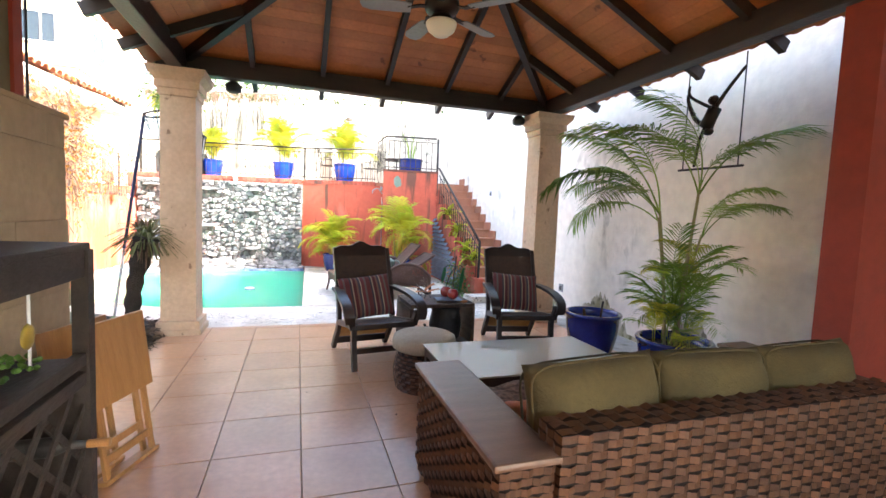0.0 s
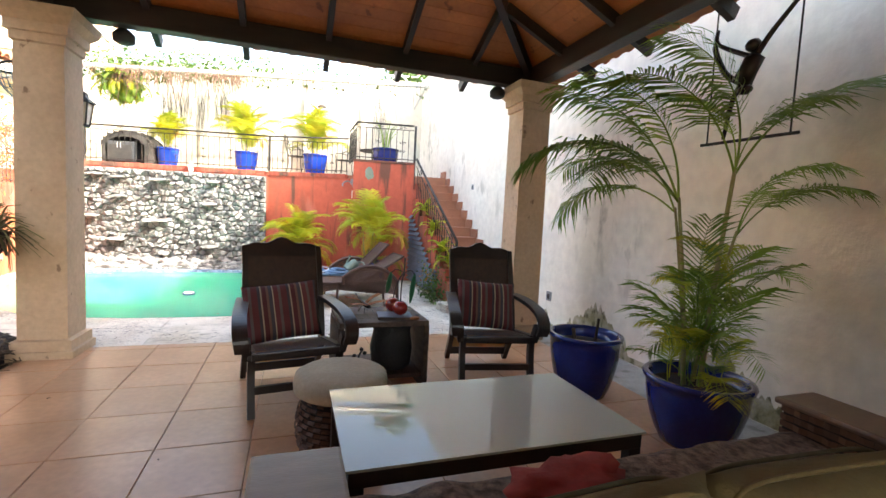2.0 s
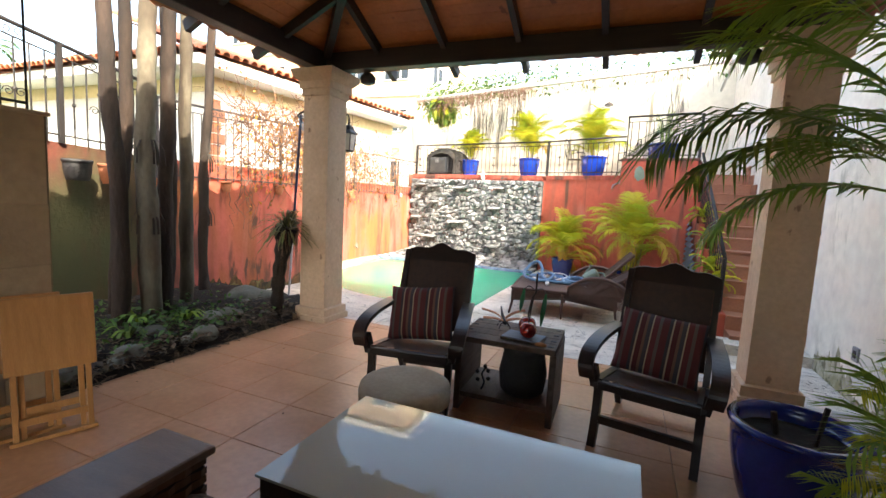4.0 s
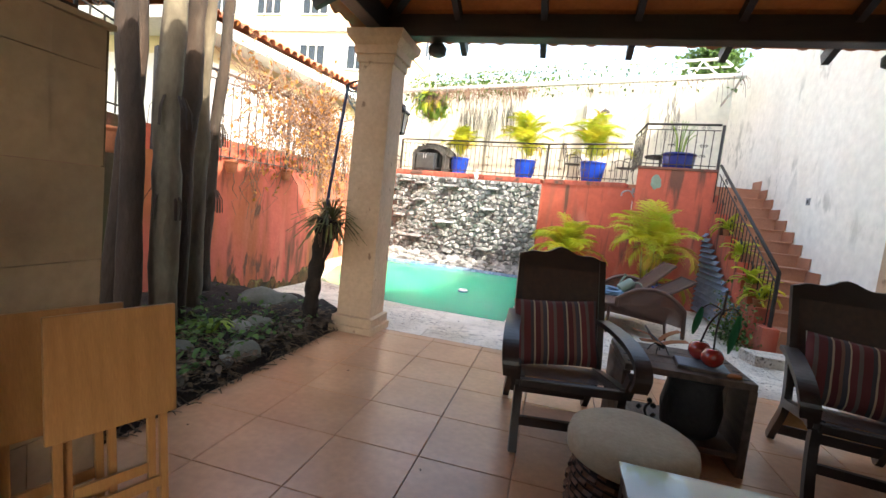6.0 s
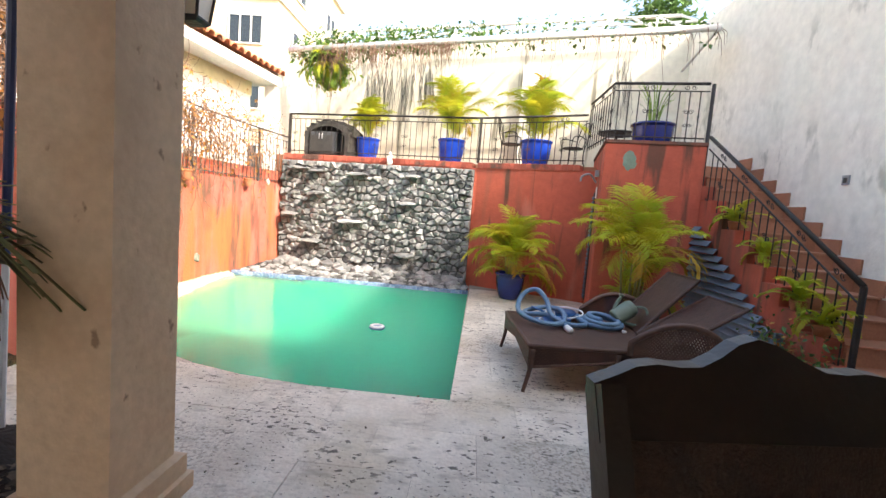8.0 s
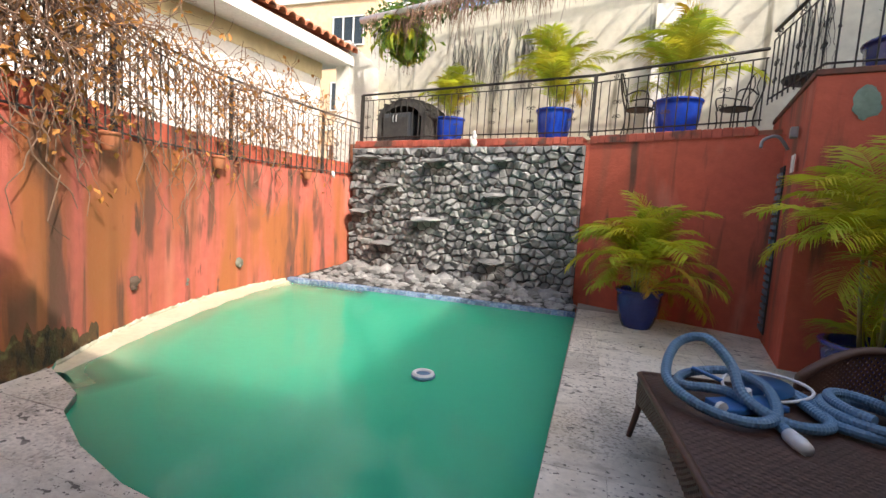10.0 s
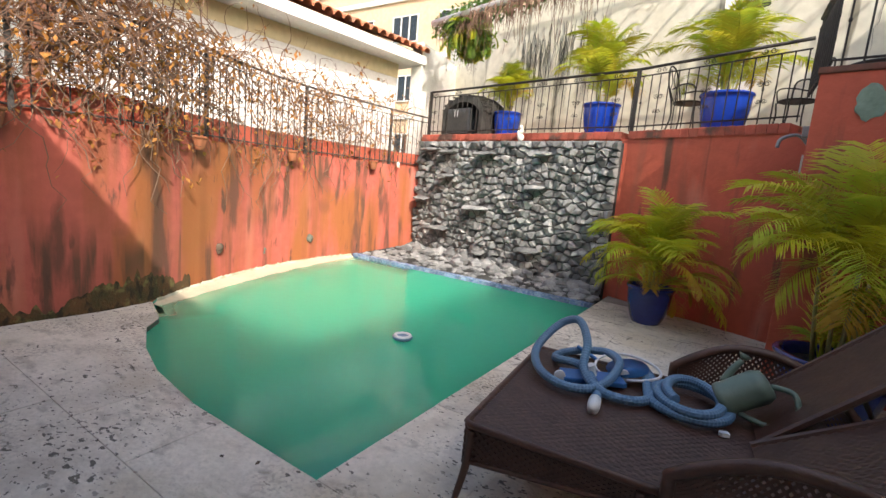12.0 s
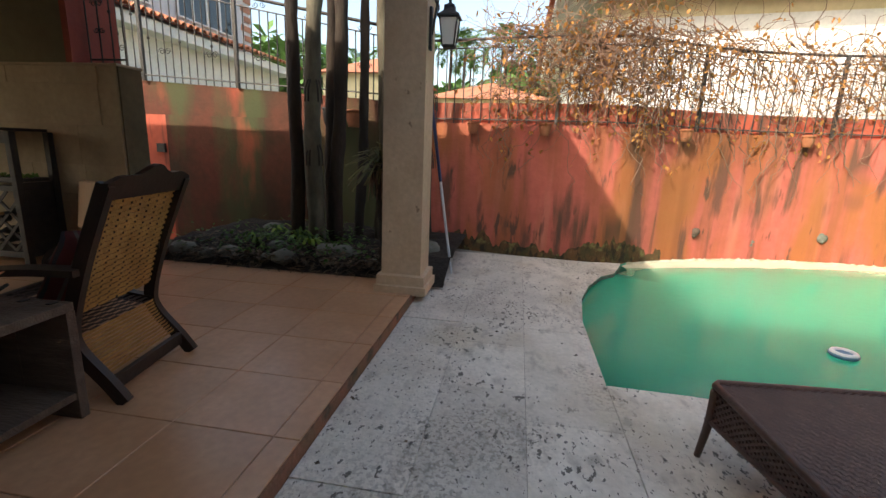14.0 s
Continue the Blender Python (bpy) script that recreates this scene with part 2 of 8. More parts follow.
m_rattan = mat("brown_synthetic_rattan", (0.10, 0.046, 0.031), (0.065, 0.029, 0.02), rough=0.5, scale=14, bump=0.2)
m_wicker = mat("caramel_wicker_band", (0.105, 0.043, 0.017), (0.065, 0.026, 0.011), rough=0.55, scale=9, bump=0.15, rnd=0.2, isl=0.25)
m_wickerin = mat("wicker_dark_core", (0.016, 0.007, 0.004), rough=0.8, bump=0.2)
m_armwood = mat("brown_varnished_arm", (0.17, 0.095, 0.062), (0.12, 0.066, 0.042), rough=0.35, scale=3, stretch=(1, 5, 1), bump=0.08)
m_olive = mat("olive_canvas", (0.120, 0.084, 0.028), (0.09, 0.063, 0.021), rough=0.9, scale=4, bump=0.25, bscale=90)
m_cord = mat("dark_piping", (0.07, 0.055, 0.025), rough=0.9, bump=0.1)
m_throw = mat("mottled_brown_throw", (0.22, 0.15, 0.12), (0.055, 0.035, 0.03), rough=1.0, scale=26, bump=0.8, bscale=50)
m_redcloth = mat("red_cloth", (0.30, 0.025, 0.02), (0.22, 0.02, 0.015), rough=0.9, scale=6, bump=0.2)
m_creamcloth = mat("cream_cushion_cloth", (0.47, 0.40, 0.30), (0.40, 0.335, 0.245), rough=0.95, scale=5, bump=0.15, bscale=120)
m_white = mat("white_paint", (0.80, 0.79, 0.76), (0.74, 0.73, 0.69), rough=0.7, scale=2, bump=0.1)
m_yellow = mat("pale_yellow_plaster", (0.72, 0.62, 0.38), (0.68, 0.58, 0.35), rough=0.85, scale=1, bump=0.1)
m_peach = mat("peach_render", (0.72, 0.53, 0.36), (0.68, 0.49, 0.33), rough=0.85, scale=0.6, bump=0.1)
m_lilac = mat("pale_grey_render", (0.66, 0.65, 0.66), (0.60, 0.59, 0.60), rough=0.85, scale=0.6, bump=0.1)
m_hose = mat("blue_grey_hose", (0.11, 0.22, 0.36), (0.085, 0.18, 0.30), rough=0.45, scale=5, bump=0.1)
m_whiteplastic = mat("white_plastic", (0.72, 0.73, 0.75), (0.66, 0.67, 0.70), rough=0.4, bump=0.05)
m_blueplastic = mat("blue_plastic", (0.03, 0.15, 0.42), (0.025, 0.12, 0.34), rough=0.4, bump=0.05)
m_green = mat("grey_green_plastic", (0.14, 0.20, 0.16), (0.11, 0.16, 0.13), rough=0.45, bump=0.05)
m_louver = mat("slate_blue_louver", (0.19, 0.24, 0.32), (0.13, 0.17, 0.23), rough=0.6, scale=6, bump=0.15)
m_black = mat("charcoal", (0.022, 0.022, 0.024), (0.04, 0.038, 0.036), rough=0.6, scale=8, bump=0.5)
m_bronze = mat("dark_bronze", (0.022, 0.015, 0.012), (0.03, 0.02, 0.015), rough=0.45, metal=0.4, bump=0.1)
m_greyblade = mat("silver_grey_blade", (0.30, 0.31, 0.32), (0.26, 0.27, 0.28), rough=0.45, bump=0.04)
m_ceramic = mat("red_glazed_ceramic", (0.36, 0.018, 0.016), (0.26, 0.03, 0.015), rough=0.2, scale=12, bump=0.1, coat=0.5)
m_terra = mat("terracotta_pot", (0.42, 0.15, 0.07), (0.34, 0.12, 0.06), rough=0.85, scale=6, bump=0.2)
m_starfish = mat("orange_shell", (0.46, 0.18, 0.07), (0.36, 0.13, 0.05), rough=0.8, bump=0.3)
m_reddark = mat("dark_red_house_paint", (0.27, 0.035, 0.020), (0.23, 0.03, 0.018), rough=0.7, scale=1.5, bump=0.12)
# House plaster with its shade put into the dark colour
m_room = mat("shade_toned_house_plaster", (0.17, 0.145, 0.085), (0.13, 0.11, 0.065), rough=0.9, scale=1, bump=0.15)
m_grassfar = mat("town_ground", (0.18, 0.17, 0.12), (0.10, 0.13, 0.06), rough=1.0, scale=0.1, bump=0)
m_rock = mat("river_stone", (0.20, 0.20, 0.17), (0.13, 0.13, 0.105), rough=0.85, scale=5, bump=0.4, rnd=0.25)
m_algae = mat("white_lime_crust", (0.62, 0.60, 0.50), (0.40, 0.40, 0.28), rough=0.95, scale=9, bump=0.8)


def simple(name):
    m = bpy.data.materials.new(name)
    m.use_nodes = True
    return m, m.node_tree.nodes, m.node_tree.links, m.node_tree.nodes["Principled BSDF"]


def make_glass(name, tint, gloss_rough, body=0.0, body_colour=(0.6, 0.8, 0.7), wave=0.0, depth=False):
    """A clear sheet: mirror by Fresnel over tinted clear, with some milky body."""
    m, N, L, p = simple(name)
    N.remove(p)
    fr = N.new("ShaderNodeFresnel")
    fr.inputs[0].default_value = 1.45
    gl = N.new("ShaderNodeBsdfGlossy")
    gl.inputs["Roughness"].default_value = gloss_rough
    tr = N.new("ShaderNodeBsdfTransparent")
    tr.inputs[0].default_value = (*tint, 1)
    df = N.new("ShaderNodeBsdfDiffuse")
    df.inputs[0].default_value = (*body_colour, 1)
    inner = N.new("ShaderNodeMixShader")
    inner.inputs[0].default_value = body
    if depth:
        # the deeper the water, the less of the bottom shows through the murk
        at = N.new("ShaderNodeAttribute")
        at.attribute_name = "water_depth"
        mr = N.new("ShaderNodeMapRange")
        mr.inputs[1].default_value, mr.inputs[2].default_value, mr.inputs[3].default_value, mr.inputs[4].default_value = 0.05, 0.9, 0.22, body
        L.new(at.outputs["Fac"], mr.inputs[0])
        L.new(mr.outputs[0], inner.inputs[0])
    L.new(tr.outputs[0], inner.inputs[1])
    L.new(df.outputs[0], inner.inputs[2])
    outer = N.new("ShaderNodeMixShader")
    L.new(fr.outputs[0], outer.inputs[0])
    L.new(inner.outputs[0], outer.inputs[1])
    L.new(gl.outputs[0], outer.inputs[2])
    if wave:
        n = N.new("ShaderNodeTexNoise")
        n.inputs["Scale"].default_value, n.inputs["Detail"].default_value = 5.0, 3.0
        g = N.new("ShaderNodeNewGeometry")
        L.new(g.outputs["Position"], n.inputs["Vector"])
        bp = N.new("ShaderNodeBump")
        bp.inputs["Strength"].default_value, bp.inputs["Distance"].default_value = wave, 0.02
        L.new(n.outputs[0], bp.inputs["Height"])
        for node in (gl, fr):
            L.new(bp.outputs[0], node.inputs["Normal"])
    L.new(outer.outputs[0], N["Material Output"].inputs[0])
    return m


def make_water(name):
    """Murky water: light spreads far inside it, and where it is shallow the bottom shows."""
    m, N, L, p = simple(name)
    p.subsurface_method = 'BURLEY'
    p.inputs["Base Color"].default_value = (0.035, 0.42, 0.255, 1)
    p.inputs["Subsurface Weight"].default_value = 1.0
    p.inputs["Subsurface Radius"].default_value = (0.5, 1.0, 0.9)
    p.inputs["Subsurface Scale"].default_value = 1.8
    p.inputs["Roughness"].default_value = 0.05
    p.inputs["IOR"].default_value = 1.33
    g = N.new("ShaderNodeNewGeometry")
    n = N.new("ShaderNodeTexNoise")
    n.inputs["Scale"].default_value, n.inputs["Detail"].default_value = 12.0, 3.0
    L.new(g.outputs["Position"], n.inputs["Vector"])
    bp = N.new("ShaderNodeBump")
    bp.inputs["Strength"].default_value, bp.inputs["Distance"].default_value = 0.20, 0.012
    L.new(n.outputs[0], bp.inputs["Height"])
    L.new(bp.outputs[0], p.inputs["Normal"])
    clear = N.new("ShaderNodeBsdfTransparent")
    clear.inputs[0].default_value = (0.86, 0.97, 0.90, 1)
    at = N.new("ShaderNodeAttribute")
    at.attribute_name = "water_depth"
    mr = N.new("ShaderNodeMapRange")
    mr.inputs[1].default_value, mr.inputs[2].default_value, mr.inputs[3].default_value, mr.inputs[4].default_value = 0.04, 0.75, 0.12, 0.97
    L.new(at.outputs["Fac"], mr.inputs[0])
    ms = N.new("ShaderNodeMixShader")
    L.new(mr.outputs[0], ms.inputs[0])
    L.new(clear.outputs[0], ms.inputs[1])
    L.new(p.outputs[0], ms.inputs[2])
    L.new(ms.outputs[0], N["Material Output"].inputs[0])
    return m


m_water = make_water("murky_pool_water")
# Table glass; the milky body imitates pale reflections of sky and walls
m_glass = make_glass("reflection_paled_glass", (0.85, 0.92, 0.87), 0.01, 0.58, (0.76, 0.79, 0.71))
m_pane = make_glass("dark_window_glass", (0.25, 0.30, 0.34), 0.03, 0.5, (0.05, 0.07, 0.09))
m_lampglass, _n, _l, _p = simple("frosted_lamp_glass")
_p.inputs["Base Color"].default_value = (0.85, 0.83, 0.74, 1)
_p.inputs["Roughness"].default_value = 0.4

# striped cushion: warm bands across its local x
m_stripe, _n, _l, _p = simple("striped_woven_cloth")
_tc = _n.new("ShaderNodeTexCoord")
_sep = _n.new("ShaderNodeSeparateXYZ")
_mul = _n.new("ShaderNodeMath")
_mul.operation, _mul.inputs[1].default_value = 'MULTIPLY', 5.2
_fr = _n.new("ShaderNodeMath")
_fr.operation = 'FRACT'
_cr = _n.new("ShaderNodeValToRGB")
_cr.color_ramp.interpolation = 'CONSTANT'
_bands = ((0.0, (0.11, 0.026, 0.024)), (0.2, (0.05, 0.04, 0.045)), (0.3, (0.34, 0.26, 0.18)), (0.35, (0.09, 0.02, 0.02)),
          (0.5, (0.16, 0.085, 0.06)), (0.58, (0.06, 0.05, 0.06)), (0.7, (0.40, 0.32, 0.22)), (0.74, (0.13, 0.03, 0.03)), (0.9, (0.12, 0.09, 0.08)))
for _i, (_pos, _c) in enumerate(_bands):
    _e = _cr.color_ramp.elements[_i] if _i < 2 else _cr.color_ramp.elements.new(_pos)
    _e.position, _e.color = _pos, (*_c, 1)
_l.new(_tc.outputs["Object"], _sep.inputs[0])
_l.new(_sep.outputs[0], _mul.inputs[0])
_l.new(_mul.outputs[0], _fr.inputs[0])
_l.new(_fr.outputs[0], _cr.inputs[0])
_l.new(_cr.outputs[0], _p.inputs["Base Color"])
_p.inputs["Roughness"].default_value = 0.95
_nz = _n.new("ShaderNodeTexNoise")
_nz.inputs["Scale"].default_value = 140
_l.new(_tc.outputs["Object"], _nz.inputs["Vector"])
_bp = _n.new("ShaderNodeBump")
_bp.inputs["Strength"].default_value, _bp.inputs["Distance"].default_value = 0.4, 0.004
_l.new(_nz.outputs[0], _bp.inputs["Height"])
_l.new(_bp.outputs[0], _p.inputs["Normal"])


# ---- mesh tools ----
def mesh_of(bm, name, material, smooth=False):
    me = bpy.data.meshes.new(name)
    bm.to_mesh(me)
    bm.free()
    me.materials.append(material)
    if smooth:
        for f in me.polygons:
            f.use_smooth = True
    return me


def part(name, bm, material, parent=None, label="", smooth=False, m=None):
    """A bmesh, or a ready mesh, as one object under a thing or part."""
    me = bm if isinstance(bm, bpy.types.Mesh) else mesh_of(bm, name, material, smooth)
    ob = new(name, me)
    if parent is not None:
        ob.parent = parent
    if m is not None:
        ob.matrix_basis = m
    if label:
        ob["label"] = label
    return ob


def thing(name, m=None, label="", category="", group="", kind=""):
    ob = new(name)
    ob.empty_display_size = 0.1
    if m is not None:
        ob.matrix_basis = m
    return tagged(ob, label, category, group, kind)


def solo(name, bm, material, label="", category="", kind="", smooth=False, m=None, group=""):
    return tagged(part(name, bm, material, None, "", smooth, m), label, category, group, kind)


def B():
    return bmesh.new()


def quad(bm, *pts):
    return bm.faces.new([bm.verts.new(p) for p in pts])


def box(bm, x0, x1, y0, y1, z0, z1, m=None, bevel=0.0):
    vs = [Vector((x, y, z)) for z in (z0, z1) for y in (y0, y1) for x in (x0, x1)]
    if m is not None:
        vs = [m @ v for v in vs]
    v = [bm.verts.new(p) for p in vs]
    fs = [bm.faces.new([v[i] for i in f]) for f in ((0, 2, 3, 1), (4, 5, 7, 6), (0, 1, 5, 4), (2, 6, 7, 3), (0, 4, 6, 2), (1, 3, 7, 5))]
    if bevel:
        es = list({e for f in fs for e in f.edges})
        bmesh.ops.bevel(bm, geom=es, offset=bevel, segments=2, affect='EDGES', profile=0.6)
    return bm


def tube(bm, pts, r, n=6, r1=None, caps=True):
    """A round bar along a line of points, tapering from r to r1."""
    pts = [Vector(p) for p in pts]
    k = len(pts)
    rings = []
    side = None
    for i, p in enumerate(pts):
        d = (pts[min(i + 1, k - 1)] - pts[max(i - 1, 0)]).normalized()
        if side is None:
            side = d.orthogonal().normalized()
        else:
            side = (side - d * side.dot(d))
            side = side.normalized() if side.length > 1e-6 else d.orthogonal().normalized()
        up = d.cross(side)
        rr = r[i] if isinstance(r, list) else r if r1 is None else r + (r1 - r) * i / (k - 1)
        rings.append([bm.verts.new(p + rr * (math.cos(a) * side + math.sin(a) * up)) for a in (2 * math.pi * j / n for j in range(n))])
    for a, b in zip(rings, rings[1:]):
        for j in range(n):
            bm.faces.new((a[j], a[(j + 1) % n], b[(j + 1) % n], b[j]))
    if caps:
        bm.faces.new(rings[0][::-1])
        bm.faces.new(rings[-1])
    return bm


def ribbon(bm, pts, wide, thick, across):
    """A flat bar along a line of points; across is the way of its width."""
    pts = [Vector(p) for p in pts]
    k = len(pts)
    rings = []
    w = Vector(across).normalized() * wide / 2
    for i, p in enumerate(pts):
        d = (pts[min(i + 1, k - 1)] - pts[max(i - 1, 0)]).normalized()
        n = d.cross(w).normalized() * thick / 2
        rings.append([bm.verts.new(q) for q in (p - w - n, p + w - n, p + w + n, p - w + n)])
    for a, b in zip(rings, rings[1:]):
        for j in range(4):
            bm.faces.new((a[j], a[(j + 1) % 4], b[(j + 1) % 4], b[j]))
    bm.faces.new(rings[0][::-1])
    bm.faces.new(rings[-1])
    return bm


def lathe(bm, profile, n=24, centre=(0, 0, 0), wobble=0.0):
    """Turns (radius, height) pairs about the z axis."""
    c = Vector(centre)
    rings = []
    for r, z in profile:
        rings.append([bm.verts.new(c + Vector((r * math.cos(a) * (1 + wobble * math.sin(3 * a + z * 9)), r * math.sin(a), z)))
                      for a in (2 * math.pi * j / n for j in range(n))])
    for a, b in zip(rings, rings[1:]):
        for j in range(n):
            bm.faces.new((a[j], a[(j + 1) % n], b[(j + 1) % n], b[j]))
    if profile[0][0] > 1e-4:
        bm.faces.new(rings[0][::-1])
    if profile[-1][0] > 1e-4:
        bm.faces.new(rings[-1])
    bmesh.ops.remove_doubles(bm, verts=bm.verts, dist=1e-5)
    return bm


def squares(bm, cx, cy, steps):
    """A square post of (height, half width) steps."""
    rings = [[bm.verts.new((cx + sx * h, cy + sy * h, z)) for sx, sy in ((-1, -1), (1, -1), (1, 1), (-1, 1))] for z, h in steps]
    for a, b in zip(rings, rings[1:]):
        for j in range(4):
            bm.faces.new((a[j], a[(j + 1) % 4], b[(j + 1) % 4], b[j]))
    bm.faces.new(rings[0][::-1])
    bm.faces.new(rings[-1])
    return bm


def slab(bm, outline, z0, z1):
    """An upright prism over a flat outline."""
    lo = [bm.verts.new((x, y, z0)) for x, y in outline]
    hi = [bm.verts.new((x, y, z1)) for x, y in outline]
    n = len(lo)
    bm.faces.new(lo[::-1])
    bm.faces.new(hi)
    for i in range(n):
        bm.faces.new((lo[i], lo[(i + 1) % n], hi[(i + 1) % n], hi[i]))
    bmesh.ops.recalc_face_normals(bm, faces=bm.faces)
    return bm


def blob(bm, c, size, seed=0, sub=2, rough=0.25):
    """A rounded lump."""
    r = bmesh.ops.create_icosphere(bm, subdivisions=sub, radius=1.0)
    for v in r["verts"]:
        k = 1 + rough * noise.noise(v.co * 1.6 + Vector((seed * 3.1, seed * 1.7, 0)))
        v.co = Vector(c) + Vector((v.co.x * size[0], v.co.y * size[1], v.co.z * size[2])) * k
    return bm


def curve_points(pts, n):
    """A smooth line through points (Catmull-Rom), n steps a span."""
    P = [Vector(p) for p in pts]
    out = []
    for i in range(len(P) - 1):
        a, b, c, d = P[max(i - 1, 0)], P[i], P[i + 1], P[min(i + 2, len(P) - 1)]
        for k in range(n):
            t = k / n
            out.append(0.5 * ((2 * b) + (c - a) * t + (2 * a - 5 * b + 4 * c - d) * t * t + (3 * b - a - 3 * c + d) * t ** 3))
    out.append(P[-1])
    return out


def along(pts, step):
    """Points at even steps along a line, each with the way it runs."""
    out, carry = [], 0.0
    for a, b in zip(pts, pts[1:]):
        d = (b - a).length
        while carry <= d:
            out.append((a + (b - a) * (carry / d), (b - a).normalized()))
            carry += step
        carry -= d
    return out


def spiral(c, r, turns, u, v, n=14, flip=1):
    """A flat scroll in the plane of u and v."""
    return [c + (u * math.cos(flip * a) + v * math.sin(flip * a)) * r * (1 - 0.75 * i / n) for i in range(n + 1) for a in (turns * 2 * math.pi * i / n,)]


# ---- plan ----
FLOOR, DECK, WATER, TERRACE = 0.0, -0.07, -0.115, 2.27
WALL_X = 4.085                                          # face of the high boundary wall
LIP_Y, BED_X = 5.64, -1.46
KINK = 0.12                                             # where the retaining wall turns towards the stairs


def back_y(x):
    """Face of the red retaining wall behind the pool."""
    return 12.5 - 0.208 * (x - 0.065) if x < KINK else 12.5 - 0.208 * (KINK - 0.065) - 0.455 * (x - KINK)


def far_y(x):
    """Face of the wall behind the upper terrace."""
    return 13.2 + 0.245 * (WALL_X - x)


SIDE = curve_points([(-3.55, -1.6, 0), (-3.52, 2.0, 0), (-3.48, 5.0, 0), (-3.28, 6.4, 0), (-3.18, 7.2, 0), (-3.22, 7.75, 0), (-3.6, 8.45, 0),
                     (-4.0, 9.4, 0), (-4.2, 10.4, 0), (-4.22, 11.3, 0), (-4.12, 12.4, 0), (-3.98, 13.45, 0)], 6)
POOL_NEAR = [(0.05, 7.10), (-1.0, 7.10), (-1.6, 7.17), (-2.06, 7.30), (-2.5, 7.50), (-2.66, 7.67), (-2.9, 7.76), (-3.2, 7.86)]


def wall_strip(line, t, z0, top):
    """A thick wall that follows a line, its face on the line; its top is level or rises along it."""
    bm = B()
    rows = []
    k = len(line)
    for i, p in enumerate(line):
        d = (line[min(i + 1, k - 1)] - line[max(i - 1, 0)]).normalized()
        n = Vector((-d.y, d.x, 0))
        z1 = top(p) if callable(top) else top
        rows.append([bm.verts.new(q) for q in ((p.x, p.y, z0), (p.x, p.y, z1), (p.x + n.x * t, p.y + n.y * t, z1), (p.x + n.x * t, p.y + n.y * t, z0))])
    for a, b in zip(rows, rows[1:]):
        for j in range(4):
            bm.faces.new((a[j], a[(j + 1) % 4], b[(j + 1) % 4], b[j]))
    bm.faces.new(rows[0])
    bm.faces.new(rows[-1][::-1])
    bmesh.ops.recalc_face_normals(bm, faces=bm.faces)
    return bm


# ---- ground, decks, pool ----
bm = B()
o, i_ = 1500.0, ((-5.0, -1.9), (4.5, -1.9), (4.5, 16.0), (-5.0, 16.0))
out = [bm.verts.new((x, y, -0.3)) for x, y in ((-o, -o), (o, -o), (o, o), (-o, o))]
inn = [bm.verts.new((x, y, -0.3)) for x, y in i_]
for k in range(4):
    bm.faces.new((out[k], out[(k + 1) % 4], inn[(k + 1) % 4], inn[k]))
solo("ground", bm, m_grassfar, "dry town ground around the walled yard", "ground", "structure")

bm = B()
box(bm, BED_X - 0.02, 3.46, -1.7, LIP_Y - 0.012, -0.3, -0.012)
floor = solo("floor", bm, m_grout, "terracotta tiled patio floor with dark joints", "floor", "structure")
bm = B()
box(bm, BED_X, 3.46, LIP_Y - 0.012, LIP_Y, -0.3, -0.004)
solo("floor_edge", bm, mat("chipped_red_edge", (0.30, 0.12, 0.07), (0.20, 0.11, 0.06), rough=0.9, scale=5, bump=0.4, stains=(((0.07, 0.06, 0.035), (6, 6, 6), 0.5, 0.62, 0.8), ((0.42, 0.07, 0.05), (1.5, 1.5, 1.5), 0.6, 0.66, 0.8))), "chipped red edge of the patio floor", "floor edge", "structure")
bm = B()
box(bm, 3.46, WALL_X, -1.7, LIP_Y, -0.3, -0.05)
solo("pebble_strip", bm, m_pebble, "white pebbled strip along the boundary wall", "gravel strip", "structure")
# bed of soil beside the patio
bm = B()
n = 30
grid = [[bm.verts.new((BED_X - 0.02 - 2.2 * i / n, 2.6 + 3.25 * j / n, -0.02 + (0.16 * min(1, i / 6) if i else -0.03) + 0.05 * noise.noise(Vector((i * 0.35, j * 0.35, 0)))))
         for j in range(n + 1)] for i in range(n + 1)]
for i in range(n):
    for j in range(n):
        bm.faces.new((grid[i][j], grid[i][j + 1], grid[i + 1][j + 1], grid[i + 1][j]))
solo("planting_bed", bm, m_soil, "dark soil bed with leaf litter beside the patio", "garden bed", "structure", smooth=True)

# deck bed under the coral slabs
bm = B()
slab(bm, [(-3.6, LIP_Y), (WALL_X, LIP_Y), (WALL_X, 7.1), (0.05, 7.1)] + POOL_NEAR[1:] + [(-3.6, 7.9)], -0.35, DECK - 0.01)
deck = solo("pavement", bm, m_deckjoint, "worn pitted coral stone pool deck", "pool deck", "structure")
bm = B()
slab(bm, [(0.05, 7.1), (WALL_X, 7.1), (WALL_X, 12.0), (0.155, 12.6)], -0.35, DECK - 0.01)
deck_right = solo("pavement_2", bm, m_deckjoint, "worn pitted coral stone deck beside the pool", "pool deck", "structure")

# pool basin: outline, shallow ledge along the curved wall, deep floor
left_edge = [(p.x, p.y) for p in SIDE if 7.9 < p.y < 11.75]
outline = [(0.14, 11.66), (0.05, 7.10)] + POOL_NEAR[1:] + left_edge + [(-4.2, 11.72)]
rings = [[], [], [], []]
